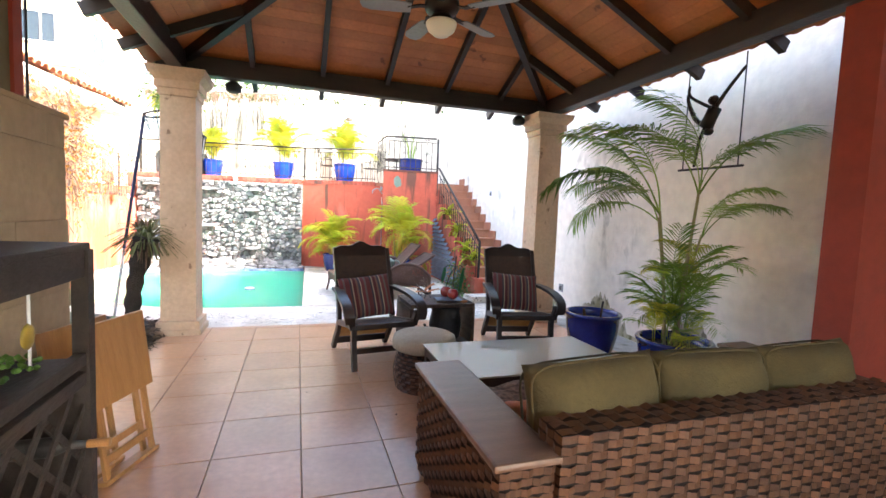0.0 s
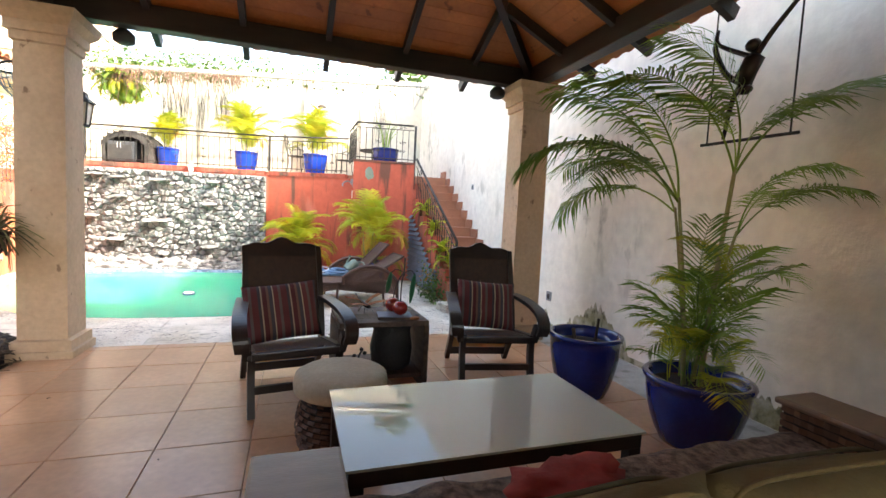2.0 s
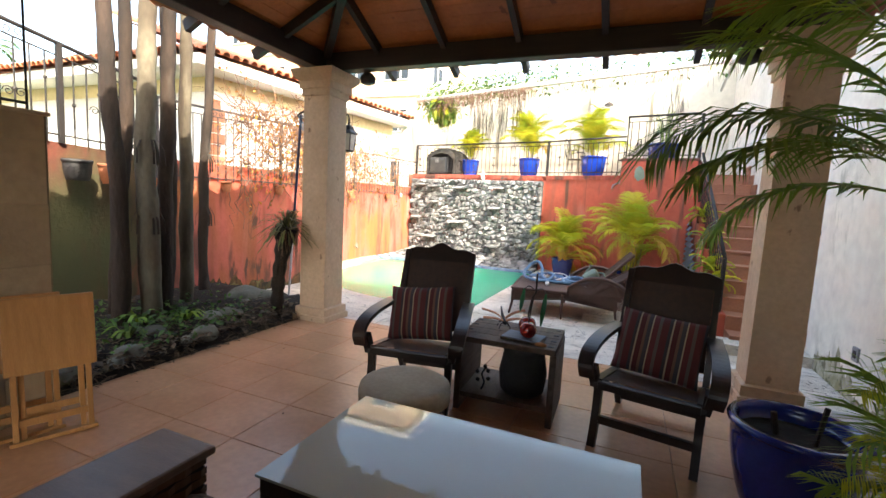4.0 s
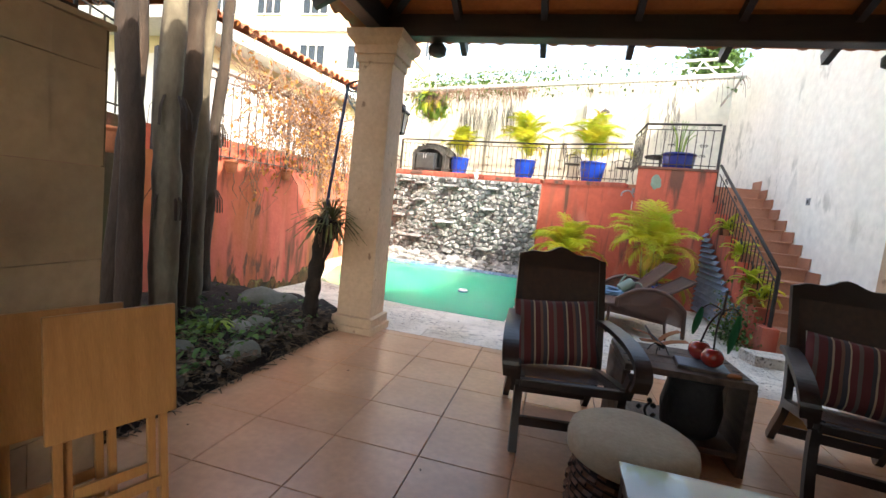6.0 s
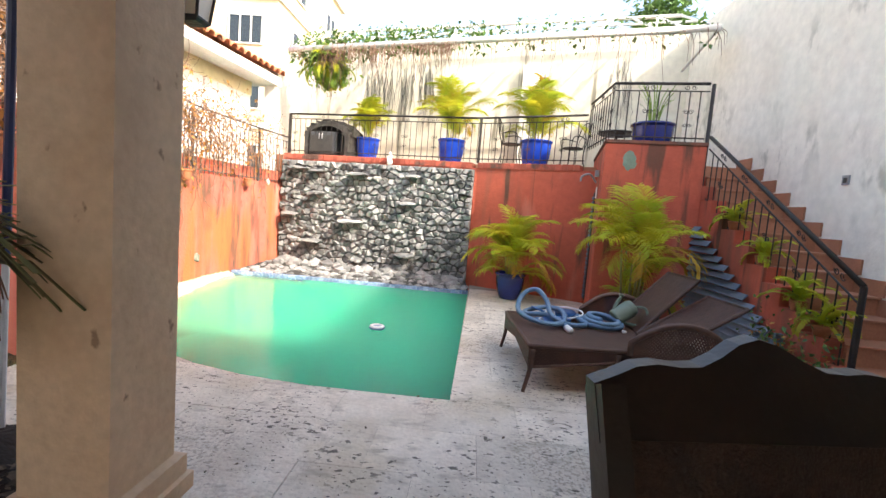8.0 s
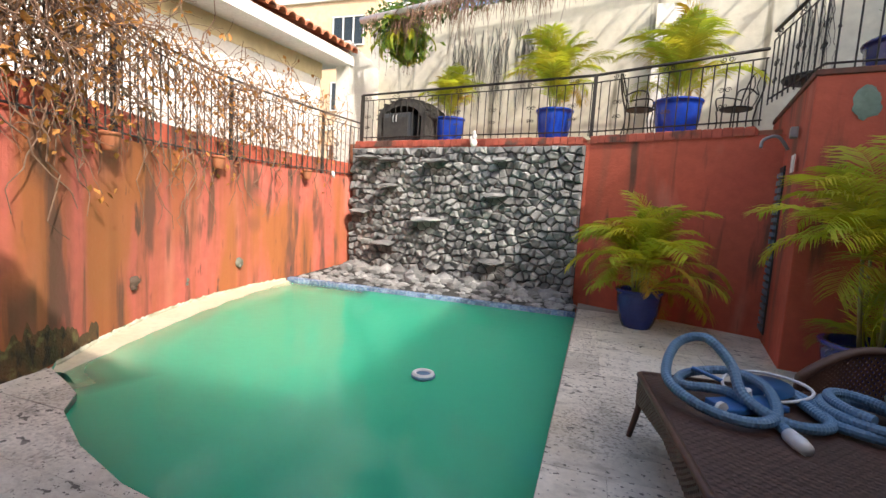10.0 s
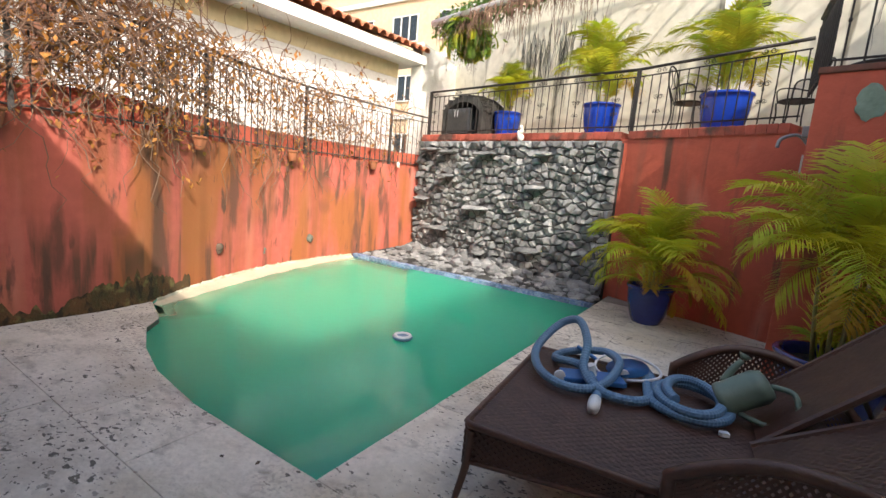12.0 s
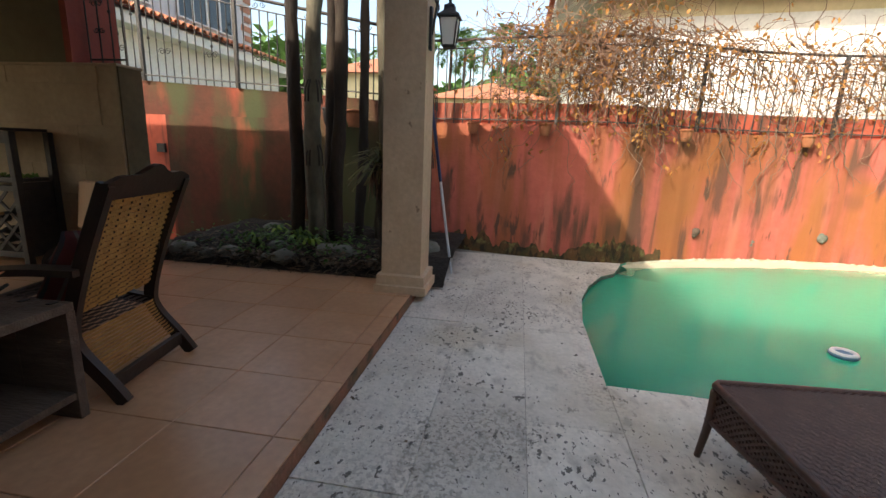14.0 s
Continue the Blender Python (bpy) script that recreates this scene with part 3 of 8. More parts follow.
for (x, y) in outline:
    is_left = x < -2.95
    ix, iy = (0.52, 0.18 if y < 9 else 0.0) if is_left else (0.0, 0.0)
    cx, cy = -1.7, 9.5
    dx, dy = cx - x, cy - y
    rings[0].append((x, y, DECK - 0.005))
    rings[1].append((x, y, -0.19))
    rings[2].append((x + ix, y + iy, -0.22))
    rings[3].append((x + ix + dx * 0.16, y + iy + dy * 0.16, -0.95))


def band(lo, hi, pick=None):
    bm = B()
    n = len(lo)
    for k in range(n):
        j = (k + 1) % n
        if pick is None or pick(k, j):
            quad(bm, lo[k], lo[j], hi[j], hi[k])
    return bm


bm = band(rings[0], rings[1])
for a in (band(rings[2], rings[3]),):
    me = bpy.data.meshes.new("tmp")
    a.to_mesh(me)
    a.free()
    bm.from_mesh(me)
    bpy.data.meshes.remove(me)
bm.faces.new([bm.verts.new(p) for p in rings[3]])
bmesh.ops.remove_doubles(bm, verts=bm.verts, dist=0.0005)
bmesh.ops.recalc_face_normals(bm, faces=bm.faces)
bmesh.ops.reverse_faces(bm, faces=bm.faces)
solo("pool_basin", bm, m_pool, "green plastered pool basin", "pool", "structure")
bm = band(rings[1], rings[2])
bmesh.ops.remove_doubles(bm, verts=bm.verts, dist=0.0005)
solo("pool_ledge", bm, m_sand, "pale sandy shallow ledge under the water", "pool ledge", "structure")
bm = B()
fine = []
for k in range(len(outline)):
    a, b = Vector(outline[k]), Vector(outline[(k + 1) % len(outline)])
    steps = max(1, int((b - a).length / 0.25))
    fine += [a.lerp(b, j / steps) for j in range(steps)]
dep = bm.verts.layers.float.new("water_depth")
shrink = []
for s in (0.0, 0.05, 0.10, 0.16, 0.24, 0.34, 0.48, 0.7, 0.9):
    row = []
    for p in fine:
        v = bm.verts.new((p.x + (-1.7 - p.x) * s, p.y + (9.4 - p.y) * s, WATER))
        shallow = p.x < -2.9
        v[dep] = min(1.0, 0.03 + s * 2.6) if shallow else min(1.0, 0.85 + s)
        row.append(v)
    shrink.append(row)
for a, b in zip(shrink, shrink[1:]):
    for j in range(len(a)):
        bm.faces.new((a[j], a[(j + 1) % len(a)], b[(j + 1) % len(a)], b[j]))
bm.faces.new(shrink[-1])
bmesh.ops.recalc_face_normals(bm, faces=bm.faces)
bm.normal_update()
if sum(f.normal.z for f in bm.faces) < 0:
    bmesh.ops.reverse_faces(bm, faces=bm.faces)
water = solo("water", bm, m_water, "murky green pool water with small ripples", "water", "structure")
water.visible_shadow = False

# ---- walls ----
bm = B()
box(bm, WALL_X, WALL_X + 0.2, -1.7, 16.2, -0.3, 5.15)
solo("wall_east", bm, m_whitewall, "high white plastered boundary wall with grey stains", "wall", "structure")
bm = B()
k = 520
lower = [(y, -0.045 if y < LIP_Y else DECK) for y in [-1.5 + (8.4) * i / k for i in range(k + 1)]]
for (y0, z0), (y1, z1) in zip(lower, lower[1:]):
    h0, h1 = [0.06 + max(0, 0.48 * (noise.noise(Vector((y * 1.3, 0, 4))) + 0.35) + 0.20 * noise.noise(Vector((y * 7, 1, 4))) + 0.10 * noise.noise(Vector((y * 23, 2, 4)))) for y in (y0, y1)]
    quad(bm, (WALL_X - 0.004, y1, z1), (WALL_X - 0.004, y0, z0), (WALL_X - 0.004, y0, z0 + h0), (WALL_X - 0.004, y1, z1 + h1))
solo("wall_stain", bm, m_moss, "mossy damp foot of the white wall", "wall stain", "structure")
BED_WALL = [Vector((-3.55 + 0.0083 * (y + 1.6), y, 0)) for y in (1.25, 2.0, 3.0, 4.0, 4.9)]
solo("wall_west_bed", wall_strip(BED_WALL, 0.22, -0.3, 1.60), m_mossshade, "mossy red garden wall behind the palms, tree shade painted in", "wall", "structure")
solo("wall_west_house", wall_strip([Vector((-3.55, -1.6, 0)), Vector((-3.526, 1.25, 0))], 0.22, -0.3, 1.60), m_redwall, "red painted garden wall beside the house", "wall", "structure")
solo("wall_west", wall_strip([Vector((-3.495, 4.9, 0))] + [p for p in SIDE if p.y > 4.95], 0.22, -0.3, 1.60), m_oldwall, "weathered red garden wall with brown streaks", "wall", "structure")
set_back = [p + Vector((-0.05, 0, 0)) for p in SIDE]
solo("wall_west_parapet", wall_strip([Vector((-3.545, 4.9, 0))] + [p for p in set_back if p.y > 4.95], 0.14, 1.60, 1.86), m_redwall, "red parapet on the garden wall", "parapet", "structure")
solo("wall_west_bed_parapet", wall_strip([Vector((-3.60, -1.6, 0)), Vector((-3.56, 2.5, 0)), Vector((-3.545, 4.9, 0))], 0.14, 1.60, lambda p: 1.86 + 0.056 * (4.9 - p.y)), m_mossshade, "mossy parapet behind the palms, tree shade painted in", "parapet", "structure")
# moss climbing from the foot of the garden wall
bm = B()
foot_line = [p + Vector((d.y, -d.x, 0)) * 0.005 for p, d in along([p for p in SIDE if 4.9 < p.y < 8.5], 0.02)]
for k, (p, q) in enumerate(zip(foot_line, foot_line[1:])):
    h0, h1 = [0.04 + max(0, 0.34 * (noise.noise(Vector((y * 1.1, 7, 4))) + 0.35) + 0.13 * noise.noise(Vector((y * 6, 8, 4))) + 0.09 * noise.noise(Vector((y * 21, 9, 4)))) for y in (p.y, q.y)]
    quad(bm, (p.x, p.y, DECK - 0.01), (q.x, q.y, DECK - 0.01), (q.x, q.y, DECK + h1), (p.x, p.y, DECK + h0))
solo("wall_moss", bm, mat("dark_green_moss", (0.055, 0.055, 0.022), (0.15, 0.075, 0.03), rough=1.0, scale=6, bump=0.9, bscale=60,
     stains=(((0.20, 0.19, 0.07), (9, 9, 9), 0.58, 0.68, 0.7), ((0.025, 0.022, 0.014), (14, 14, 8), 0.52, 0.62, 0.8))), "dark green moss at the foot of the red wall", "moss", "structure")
# sandy shelf that just breaks the water along the garden wall
bm = B()
shelf = [(p, Vector((d.y, -d.x, 0))) for p, d in along([p for p in SIDE if 7.85 < p.y < 11.7], 0.06)]
rows = []
for k, (p, nn) in enumerate(shelf):
    u = k / (len(shelf) - 1)
    w_ = 0.07 + 0.33 * math.sin(math.pi * min(1.0, 0.04 + u * 0.94)) ** 0.8 + 0.03 * noise.noise(Vector((u * 14, 3, 3)))
    rows.append([bm.verts.new(p + nn * (w_ * f) + Vector((0, 0, WATER + dz))) for f, dz in ((-0.05, 0.016), (0.3, 0.010), (0.75, 0.004), (1.05, -0.012), (1.5, -0.10))])
for a, b in zip(rows, rows[1:]):
    for j in range(4):
        bm.faces.new((a[j], a[j + 1], b[j + 1], b[j]))
bmesh.ops.recalc_face_normals(bm, faces=bm.faces)
solo("pool_shelf", bm, m_sand, "wet sandy shelf along the garden wall", "pool ledge", "structure", smooth=True)
# lime crust where the water meets the wall
bm = B()
crust = [p for p in SIDE if 7.9 < p.y < 11.8]
for k, (a, b) in enumerate(zip(crust, crust[1:])):
    for j in range(4):
        p = a + (b - a) * (j / 4)
        blob(bm, (p.x + 0.005, p.y, WATER + 0.02), (0.014, 0.05, 0.010 + 0.022 * random.random()), seed=k * 4 + j, sub=1, rough=0.5)
solo("waterline_crust", bm, m_algae, "white lime crust along the waterline", "lime crust", "stuff")

# retaining wall, terrace and pedestal
bm = B()
slab(bm, [(-4.05, back_y(-4.05)), (KINK, back_y(KINK)), (2.12, back_y(2.12)), (2.12, back_y(2.12) + 0.3), (KINK, back_y(KINK) + 0.3), (-4.05, back_y(-4.05) + 0.3)], -0.3, TERRACE - 0.10)
wall_north = solo("wall_north", bm, m_redwall, "red painted retaining wall with dark streaks", "wall", "structure")
bm = B()
slab(bm, [(-4.9, back_y(-4.9) + 0.3), (KINK, back_y(KINK) + 0.3), (2.1, back_y(2.1) + 0.3), (3.2, back_y(2.1) + 0.1), (3.2, 10.75), (WALL_X, 10.75), (WALL_X, far_y(WALL_X)), (-4.9, far_y(-4.9))],
     1.9, TERRACE)
solo("terrace_floor", bm, m_step, "terracotta upper terrace floor", "terrace", "structure")
PED = Matrix.Translation((1.90, 10.47, 0)) @ Matrix.Rotation(math.atan(-0.19), 4, 'Z')
bm = B()
box(bm, 0, 1.30, 0, 2.2, -0.3, 2.46, PED, bevel=0.012)
pedestal = solo("wall_pedestal", bm, m_redwall, "red painted pedestal block with dark stained rim", "wall", "structure")
bm = B()
box(bm, -0.015, 1.315, -0.015, 2.2, 2.46, 2.51, PED, bevel=0.01)
solo("pedestal_cap", bm, mat("stained_red_cap", (0.24, 0.08, 0.055), (0.10, 0.06, 0.045), rough=0.9, scale=4, bump=0.3),
     "dark stained cap of the pedestal", "wall cap", "structure")
bm = B()
slab(bm, [(-4.9, far_y(-4.9)), (WALL_X, far_y(WALL_X)), (WALL_X, far_y(WALL_X) + 0.25), (-4.9, far_y(-4.9) + 0.25)], 1.9, 5.12)
solo("wall_far", bm, m_backwall, "cream terrace wall with black water streaks", "wall", "structure")
bm = B()
slab(bm, [(-4.62, 13.55), (-4.32, 13.5), (-4.62, far_y(-4.6)), (-4.9, far_y(-4.9))], -0.3, 4.15)
solo("wall_terrace_end", bm, m_white, "white end wall of the terrace", "wall", "structure")

# stairs along the boundary wall
stairs = thing("stairs", label="terracotta tiled stairs up to the terrace along the white wall", category="stairs", kind="structure")
bm = B()
slab(bm, [(2.86, 7.28), (2.92, 6.98), (WALL_X, 6.90), (WALL_X, 7.30)], -0.3, 0.05)
part("base_slab", bm, m_deck, stairs, "pale stone slab at the foot of the stairs")
STEPS = 13
for k in range(STEPS):
    y0, z1 = 7.22 + 0.298 * k, 0.10 + 0.181 * k
    bm = B()
    box(bm, 3.36, WALL_X, y0, y0 + 0.298 if k < STEPS - 1 else 11.4, -0.3, z1 - 0.025)
    part("riser", bm, m_step, stairs)
    bm = B()
    box(bm, 3.36, WALL_X - 0.003, y0 - 0.018, y0 + 0.298, z1 - 0.025, z1, bevel=0.006)
    part("tread", bm, m_step, stairs)
    bm = B()
    box(bm, WALL_X - 0.022, WALL_X - 0.002, y0 - 0.05, y0 + 0.31, z1, z1 + 0.16)
    part("skirting_tile", bm, m_step, stairs)
bm = B()
for k in range(STEPS - 1):
    y0, z1 = 7.55 + 0.298 * k, 0.10 + 0.181 * k
    box(bm, 3.18, 3.36, y0, y0 + 0.298, -0.3, z1 + 0.18 + 0.02 * (k % 2))
part("stringer_wall", bm, m_redwall, stairs, "stepped red plaster stringer")

# slatted panels closing the space under the stairs
louver = thing("slatted_screen", label="slate blue slatted panel under the stairs", category="screen")
for k in range(22):
    z = -0.02 + 0.088 * k
    yl = 7.75 + (z + 0.1) / 0.181 * 0.298
    if yl > 10.1:
        break
    part("slat", box(B(), -0.008, 0.008, 0, 10.25 - max(yl, 8.35), -0.04, 0.045, bevel=0.003), m_louver, louver, m=pose(3.125, max(yl, 8.35), z + 0.04, 0, 38, 0))
bm = B()
box(bm, 3.10, 3.170, 8.30, 8.345, DECK, 0.40)
part("post", bm, m_louver, louver)
bm = B()
box(bm, 3.12, 3.178, 10.255, 10.30, DECK, 1.6)
part("post", bm, m_louver, louver)

# cream clad wall beside the house, pillar and house walls
bm = B()
box(bm, -1.53, -1.262, -1.7, 2.715, -0.3, 1.90)
cream_wall = solo("wall_house_west", bm, m_grout, "cream stone clad wall beside the house", "wall", "structure")
bm = B()
box(bm, 3.30, WALL_X - 0.002, 1.58, 1.80, -0.3, 3.3)
solo("wall_house_pillar", bm, m_reddark, "dark red painted house pillar", "pillar", "structure")
bm = B()
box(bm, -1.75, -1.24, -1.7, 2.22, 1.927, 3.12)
solo("wall_house_corner", bm, m_room, "cream corner of the house, painted dark for its shade", "wall", "structure")
bm = B()
box(bm, -1.76, -1.225, 2.22, 2.29, 1.927, 3.12)
solo("trim_house_corner", bm, m_reddark, "dark red painted edge of the house corner", "trim", "structure")
# Unseen closing wall; its opening is sized to set the patio's light
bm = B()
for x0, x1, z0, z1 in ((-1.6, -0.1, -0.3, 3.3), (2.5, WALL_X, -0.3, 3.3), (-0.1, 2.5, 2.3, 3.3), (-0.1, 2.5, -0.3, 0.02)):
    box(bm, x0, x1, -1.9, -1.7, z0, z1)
solo("wall_house_south", bm, m_room, "unseen house wall, painted dark for its shade", "wall", "structure")
bm = B()
box(bm, -1.6, WALL_X, -1.9, 0.80, 3.12, 3.30)
solo("ceiling_house", bm, m_white, "white plastered porch ceiling", "ceiling", "structure")

# ---- columns ----
bmL = squares(B(), 0, 0, [(0, 0.235), (0.075, 0.235), (0.08, 0.215), (0.165, 0.215), (0.175, 0.178), (2.64, 0.172), (2.65, 0.19), (2.72, 0.19),
                          (2.725, 0.215), (2.80, 0.215), (2.86, 0.27), (2.925, 0.285), (2.93, 0.285)])
col_mesh = mesh_of(bmL, "column", m_column)
for name, x, y in (("column", -1.298, 5.52), ("column", 3.30, 5.47)):
    c = thing(name, pose(x, y, -0.012), "square coral stone column with stepped base and capital", "column", "patio columns", "structure")
    part("shaft", col_mesh, m_column, c)

# ---- roof ----
RX0, RX1, RY0, RY1 = -1.30, 3.30, 0.90, 5.50
RCX, RCY, BEAM0, BEAM1, RISE = 1.0, 3.20, 2.92, 3.12, 0.47
OVER = 0.30
for name, a in (("north", (RX0 - 0.1, RX1 + 0.1, RY1 - 0.075, RY1 + 0.075)), ("south", (RX0 - 0.1, RX1 + 0.1, RY0 - 0.075, RY0 + 0.075)),
                ("east", (RX1 - 0.075, RX1 + 0.075, RY0 + 0.075, RY1 - 0.075)), ("west", (RX0 - 0.075, RX0 + 0.075, RY0 + 0.075, RY1 - 0.075))):
    bm = B()
    box(bm, *a, BEAM0 - 0.004, BEAM1, bevel=0.012)
    solo("roof_beam_" + name, bm, m_dark, "dark stained timber roof beam", "beam", "structure")
bm = B()
planks = 22
half = 2.3 + OVER
for face in range(4):
    rot = Matrix.Translation((RCX, RCY, 0)) @ Matrix.Rotation(face * math.pi / 2, 4, 'Z')
    for k in range(planks):
        d0, d1 = half * k / planks + 0.002, half * (k + 1) / planks - 0.002
        z0, z1 = [BEAM1 + RISE * (2.3 - d) + 0.012 for d in (d0, d1)]
        lo = [rot @ Vector(p) for p in ((-d0, d0, z0), (d0, d0, z0), (d1, d1, z1), (-d1, d1, z1))]
        hi = [p + Vector((0, 0, 0.022)) for p in lo]
        v = [bm.verts.new(p) for p in lo + hi]
        for f in ((0, 1, 2, 3), (7, 6, 5, 4), (0, 4, 5, 1), (2, 6, 7, 3)):
            bm.faces.new([v[q] for q in f])
solo("ceiling", bm, m_plank, "varnished orange pine plank ceiling under the hip roof", "ceiling", "structure")
bm = B()
for face in range(4):
    rot = Matrix.Translation((RCX, RCY, 0)) @ Matrix.Rotation(face * math.pi / 2, 4, 'Z')
    quad(bm, *[rot @ Vector((x, d, BEAM1 + RISE * (2.3 - d) + 0.044)) for x, d in ((-0.01, 0.01), (0.01, 0.01), (half, half), (-half, half))])
solo("roof_membrane", bm, m_dark, "dark underlay beneath the clay tiles", "roof", "structure")
rafters = thing("roof_rafters", label="dark stained rafters and hips of the patio roof", category="rafters", kind="structure")
SLOPE = math.atan(RISE)
for face in range(4):
    rot = Matrix.Translation((RCX, RCY, 0)) @ Matrix.Rotation(face * math.pi / 2, 4, 'Z')
    for off in (-1.56, -0.78, 0.0, 0.78, 1.56):
        bm = B()
        d0, d1 = abs(off) + 0.03, half - 0.06
        pts = [rot @ Vector((off, d, BEAM1 + RISE * (2.3 - d) - 0.043)) for d in (d0, d1 + 0.10)]
        ribbon(bm, pts, 0.055, 0.10, rot.to_3x3() @ Vector((1, 0, 0)))
        part("rafter", bm, m_dark, rafters)
    for off in (-2.34,  2.34):
        bm = B()
        pts = [rot @ Vector((off, d, BEAM1 + RISE * (2.3 - d) - 0.043)) for d in (abs(off) + 0.02, half - 0.06)]
        ribbon(bm, pts, 0.055, 0.10, rot.to_3x3() @ Vector((1, 0, 0)))
        part("rafter", bm, m_dark, rafters)
    bm = B()
    pts = [rot @ Vector((d, d, BEAM1 + RISE * (2.3 - d) - 0.058)) for d in (0.02, half - 0.05)]
    ribbon(bm, pts, 0.075, 0.13, rot.to_3x3() @ Vector((1, -1, 0)))
    part("hip_rafter", bm, m_dark, rafters)


def half_pipe(bm, a, b, r, t, up=True, n=6):
    """A curved clay tile from a to b."""
    a, b = Vector(a), Vector(b)
    d = (b - a).normalized()
    side = d.cross(Vector((0, 0, 1))).normalized()
    nrm = side.cross(d)
    sgn = 1 if up else -1
    rings = []
    for p in (a, b):
        outer = [p + r * (side * math.cos(math.pi * j / n) + sgn * nrm * math.sin(math.pi * j / n)) for j in range(n + 1)]
        inner = [p + (r - t) * (side * math.cos(math.pi * j / n) + sgn * nrm * math.sin(math.pi * j / n)) for j in range(n + 1)]
        rings.append([bm.verts.new(q) for q in outer + inner[::-1]])
    m = len(rings[0])
    for j in range(m):
        bm.faces.new((rings[0][j], rings[0][(j + 1) % m], rings[1][(j + 1) % m], rings[1][j]))
    for rr, rev in ((rings[0], 1), (rings[1], -1)):
        for j in range(n):
            q = (rr[j], rr[j + 1], rr[m - 2 - j], rr[m - 1 - j])
            bm.faces.new(q[::rev])


bm = B()
for face in range(4):
    rot = Matrix.Translation((RCX, RCY, 0)) @ Matrix.Rotation(face * math.pi / 2, 4, 'Z')
    cols = 30
    for k in range(cols):
        off = -half + (k + 0.5) * 2 * half / cols
        e = half + 0.06 + 0.012 * random.uniform(-1, 1)
        for up, dz, r in ((False, 0.105, 0.070), (True, 0.11, 0.080)):
            oo = off + (0 if up else half / cols)
            d0 = max(abs(oo), 0.02)
            if d0 > half:
                continue
            half_pipe(bm, rot @ Vector((oo, d0, BEAM1 + RISE * (2.3 - d0) + dz)), rot @ Vector((oo, e, BEAM1 + RISE * (2.3 - e) + dz)), r, 0.014, up)
solo("roof_tiles", bm, m_clay, "rows of weathered clay barrel tiles", "roof tiles", "stuff")

# ---- neighbours and distance ----
def window_unit(parent, m, w, h, bars=2, dark=True):
    """A framed window on a facade that faces -y in its own space."""
    win = part("window", box(B(), -w / 2, w / 2, -0.02, 0.10, 0, h), m_pane, parent, m=m)
    bm = B()
    box(bm, -w / 2 - 0.05, w / 2 + 0.05, -0.06, 0.0, -0.05, 0)
    box(bm, -w / 2 - 0.05, w / 2 + 0.05, -0.06, 0.0, h, h + 0.05)
    for k in range(bars + 1):
        x = -w / 2 + w * k / bars
        box(bm, x - 0.03, x + 0.03, -0.06, -0.021, 0, h)
    part("frame", bm, m_white, win)
    return win


house = thing("neighbour_house", label="white and yellow single storey house with a clay tile roof", category="house")
E0, E1 = Vector((-5.12, 6.9, 3.85)), Vector((-4.28, 13.62, 3.85))
ev = (E1 - E0).normalized()
en = Vector((-ev.y, ev.x, 0))
bm = B()
w0, w1 = E0 + en * 0.55, E1 + en * 0.55
slab(bm, [(w0.x, w0.y + 0.7), (w1.x, w1.y - 0.35), (w1.x + en.x * 8, w1.y + en.y * 8 - 0.35), (w0.x - 8.2, w0.y + 0.7)], -0.3, 3.42)
part("wall", bm, m_white, house)
bm = B()
slab(bm, [(w0.x, w0.y + 0.68), (w1.x + 0.02, w1.y - 0.33), (w1.x + en.x * 8, w1.y + en.y * 8 - 0.33), (w0.x - 8.2, w0.y + 0.68)], 3.42, 3.70)
part("frieze", bm, m_yellow, house, "pale yellow band under the eave")
bm = B()
slab(bm, [(E0.x, E0.y), (E1.x, E1.y), (E1.x + en.x * 8.5, E1.y + en.y * 8.5), (E0.x - 8.8, E0.y + 0.1)], 3.70, 3.88)
part("eave", bm, m_white, house, "white painted eave board")
L_ = (E1 - E0).length
cnt = 34
for k in range(cnt):
    p = E0 + ev * (L_ * (k + 0.5) / cnt) + Vector((0, 0, 0.08))
    bm = B()
    half_pipe(bm, p - en * 0.07, p + en * 3.0 + Vector((0, 0, 1.05)), 0.095, 0.016, True)
    part("roof_tile", bm, m_clay, house)
bm = B()
quad(bm, E0 + Vector((0, 0, 0.04)), E1 + Vector((0, 0, 0.04)), E1 + en * 3 + Vector((0, 0, 1.09)), E0 + en * 3 + Vector((0, 0, 1.09)))
part("roof", bm, m_clay, house, "orange clay barrel tile roof")
for k in range(43):
    x = E0.x - 0.1 - 0.2 * k
    d_ = min(3.0, 0.2 + 0.2 * k)
    bm = B()
    half_pipe(bm, (x, E0.y - 0.05, 3.94), (x, E0.y + d_, 3.94 + 0.35 * d_), 0.095, 0.016, True)
    part("roof_tile", bm, m_clay, house)
bm = B()
quad(bm, (E0.x, E0.y, 3.90), (E0.x - 8.8, E0.y, 3.90), (E0.x - 8.8, E0.y + 3, 4.94), (E0.x - 3, E0.y + 3, 4.94))
part("hip_roof", bm, m_clay, house, "orange clay barrel tile roof")
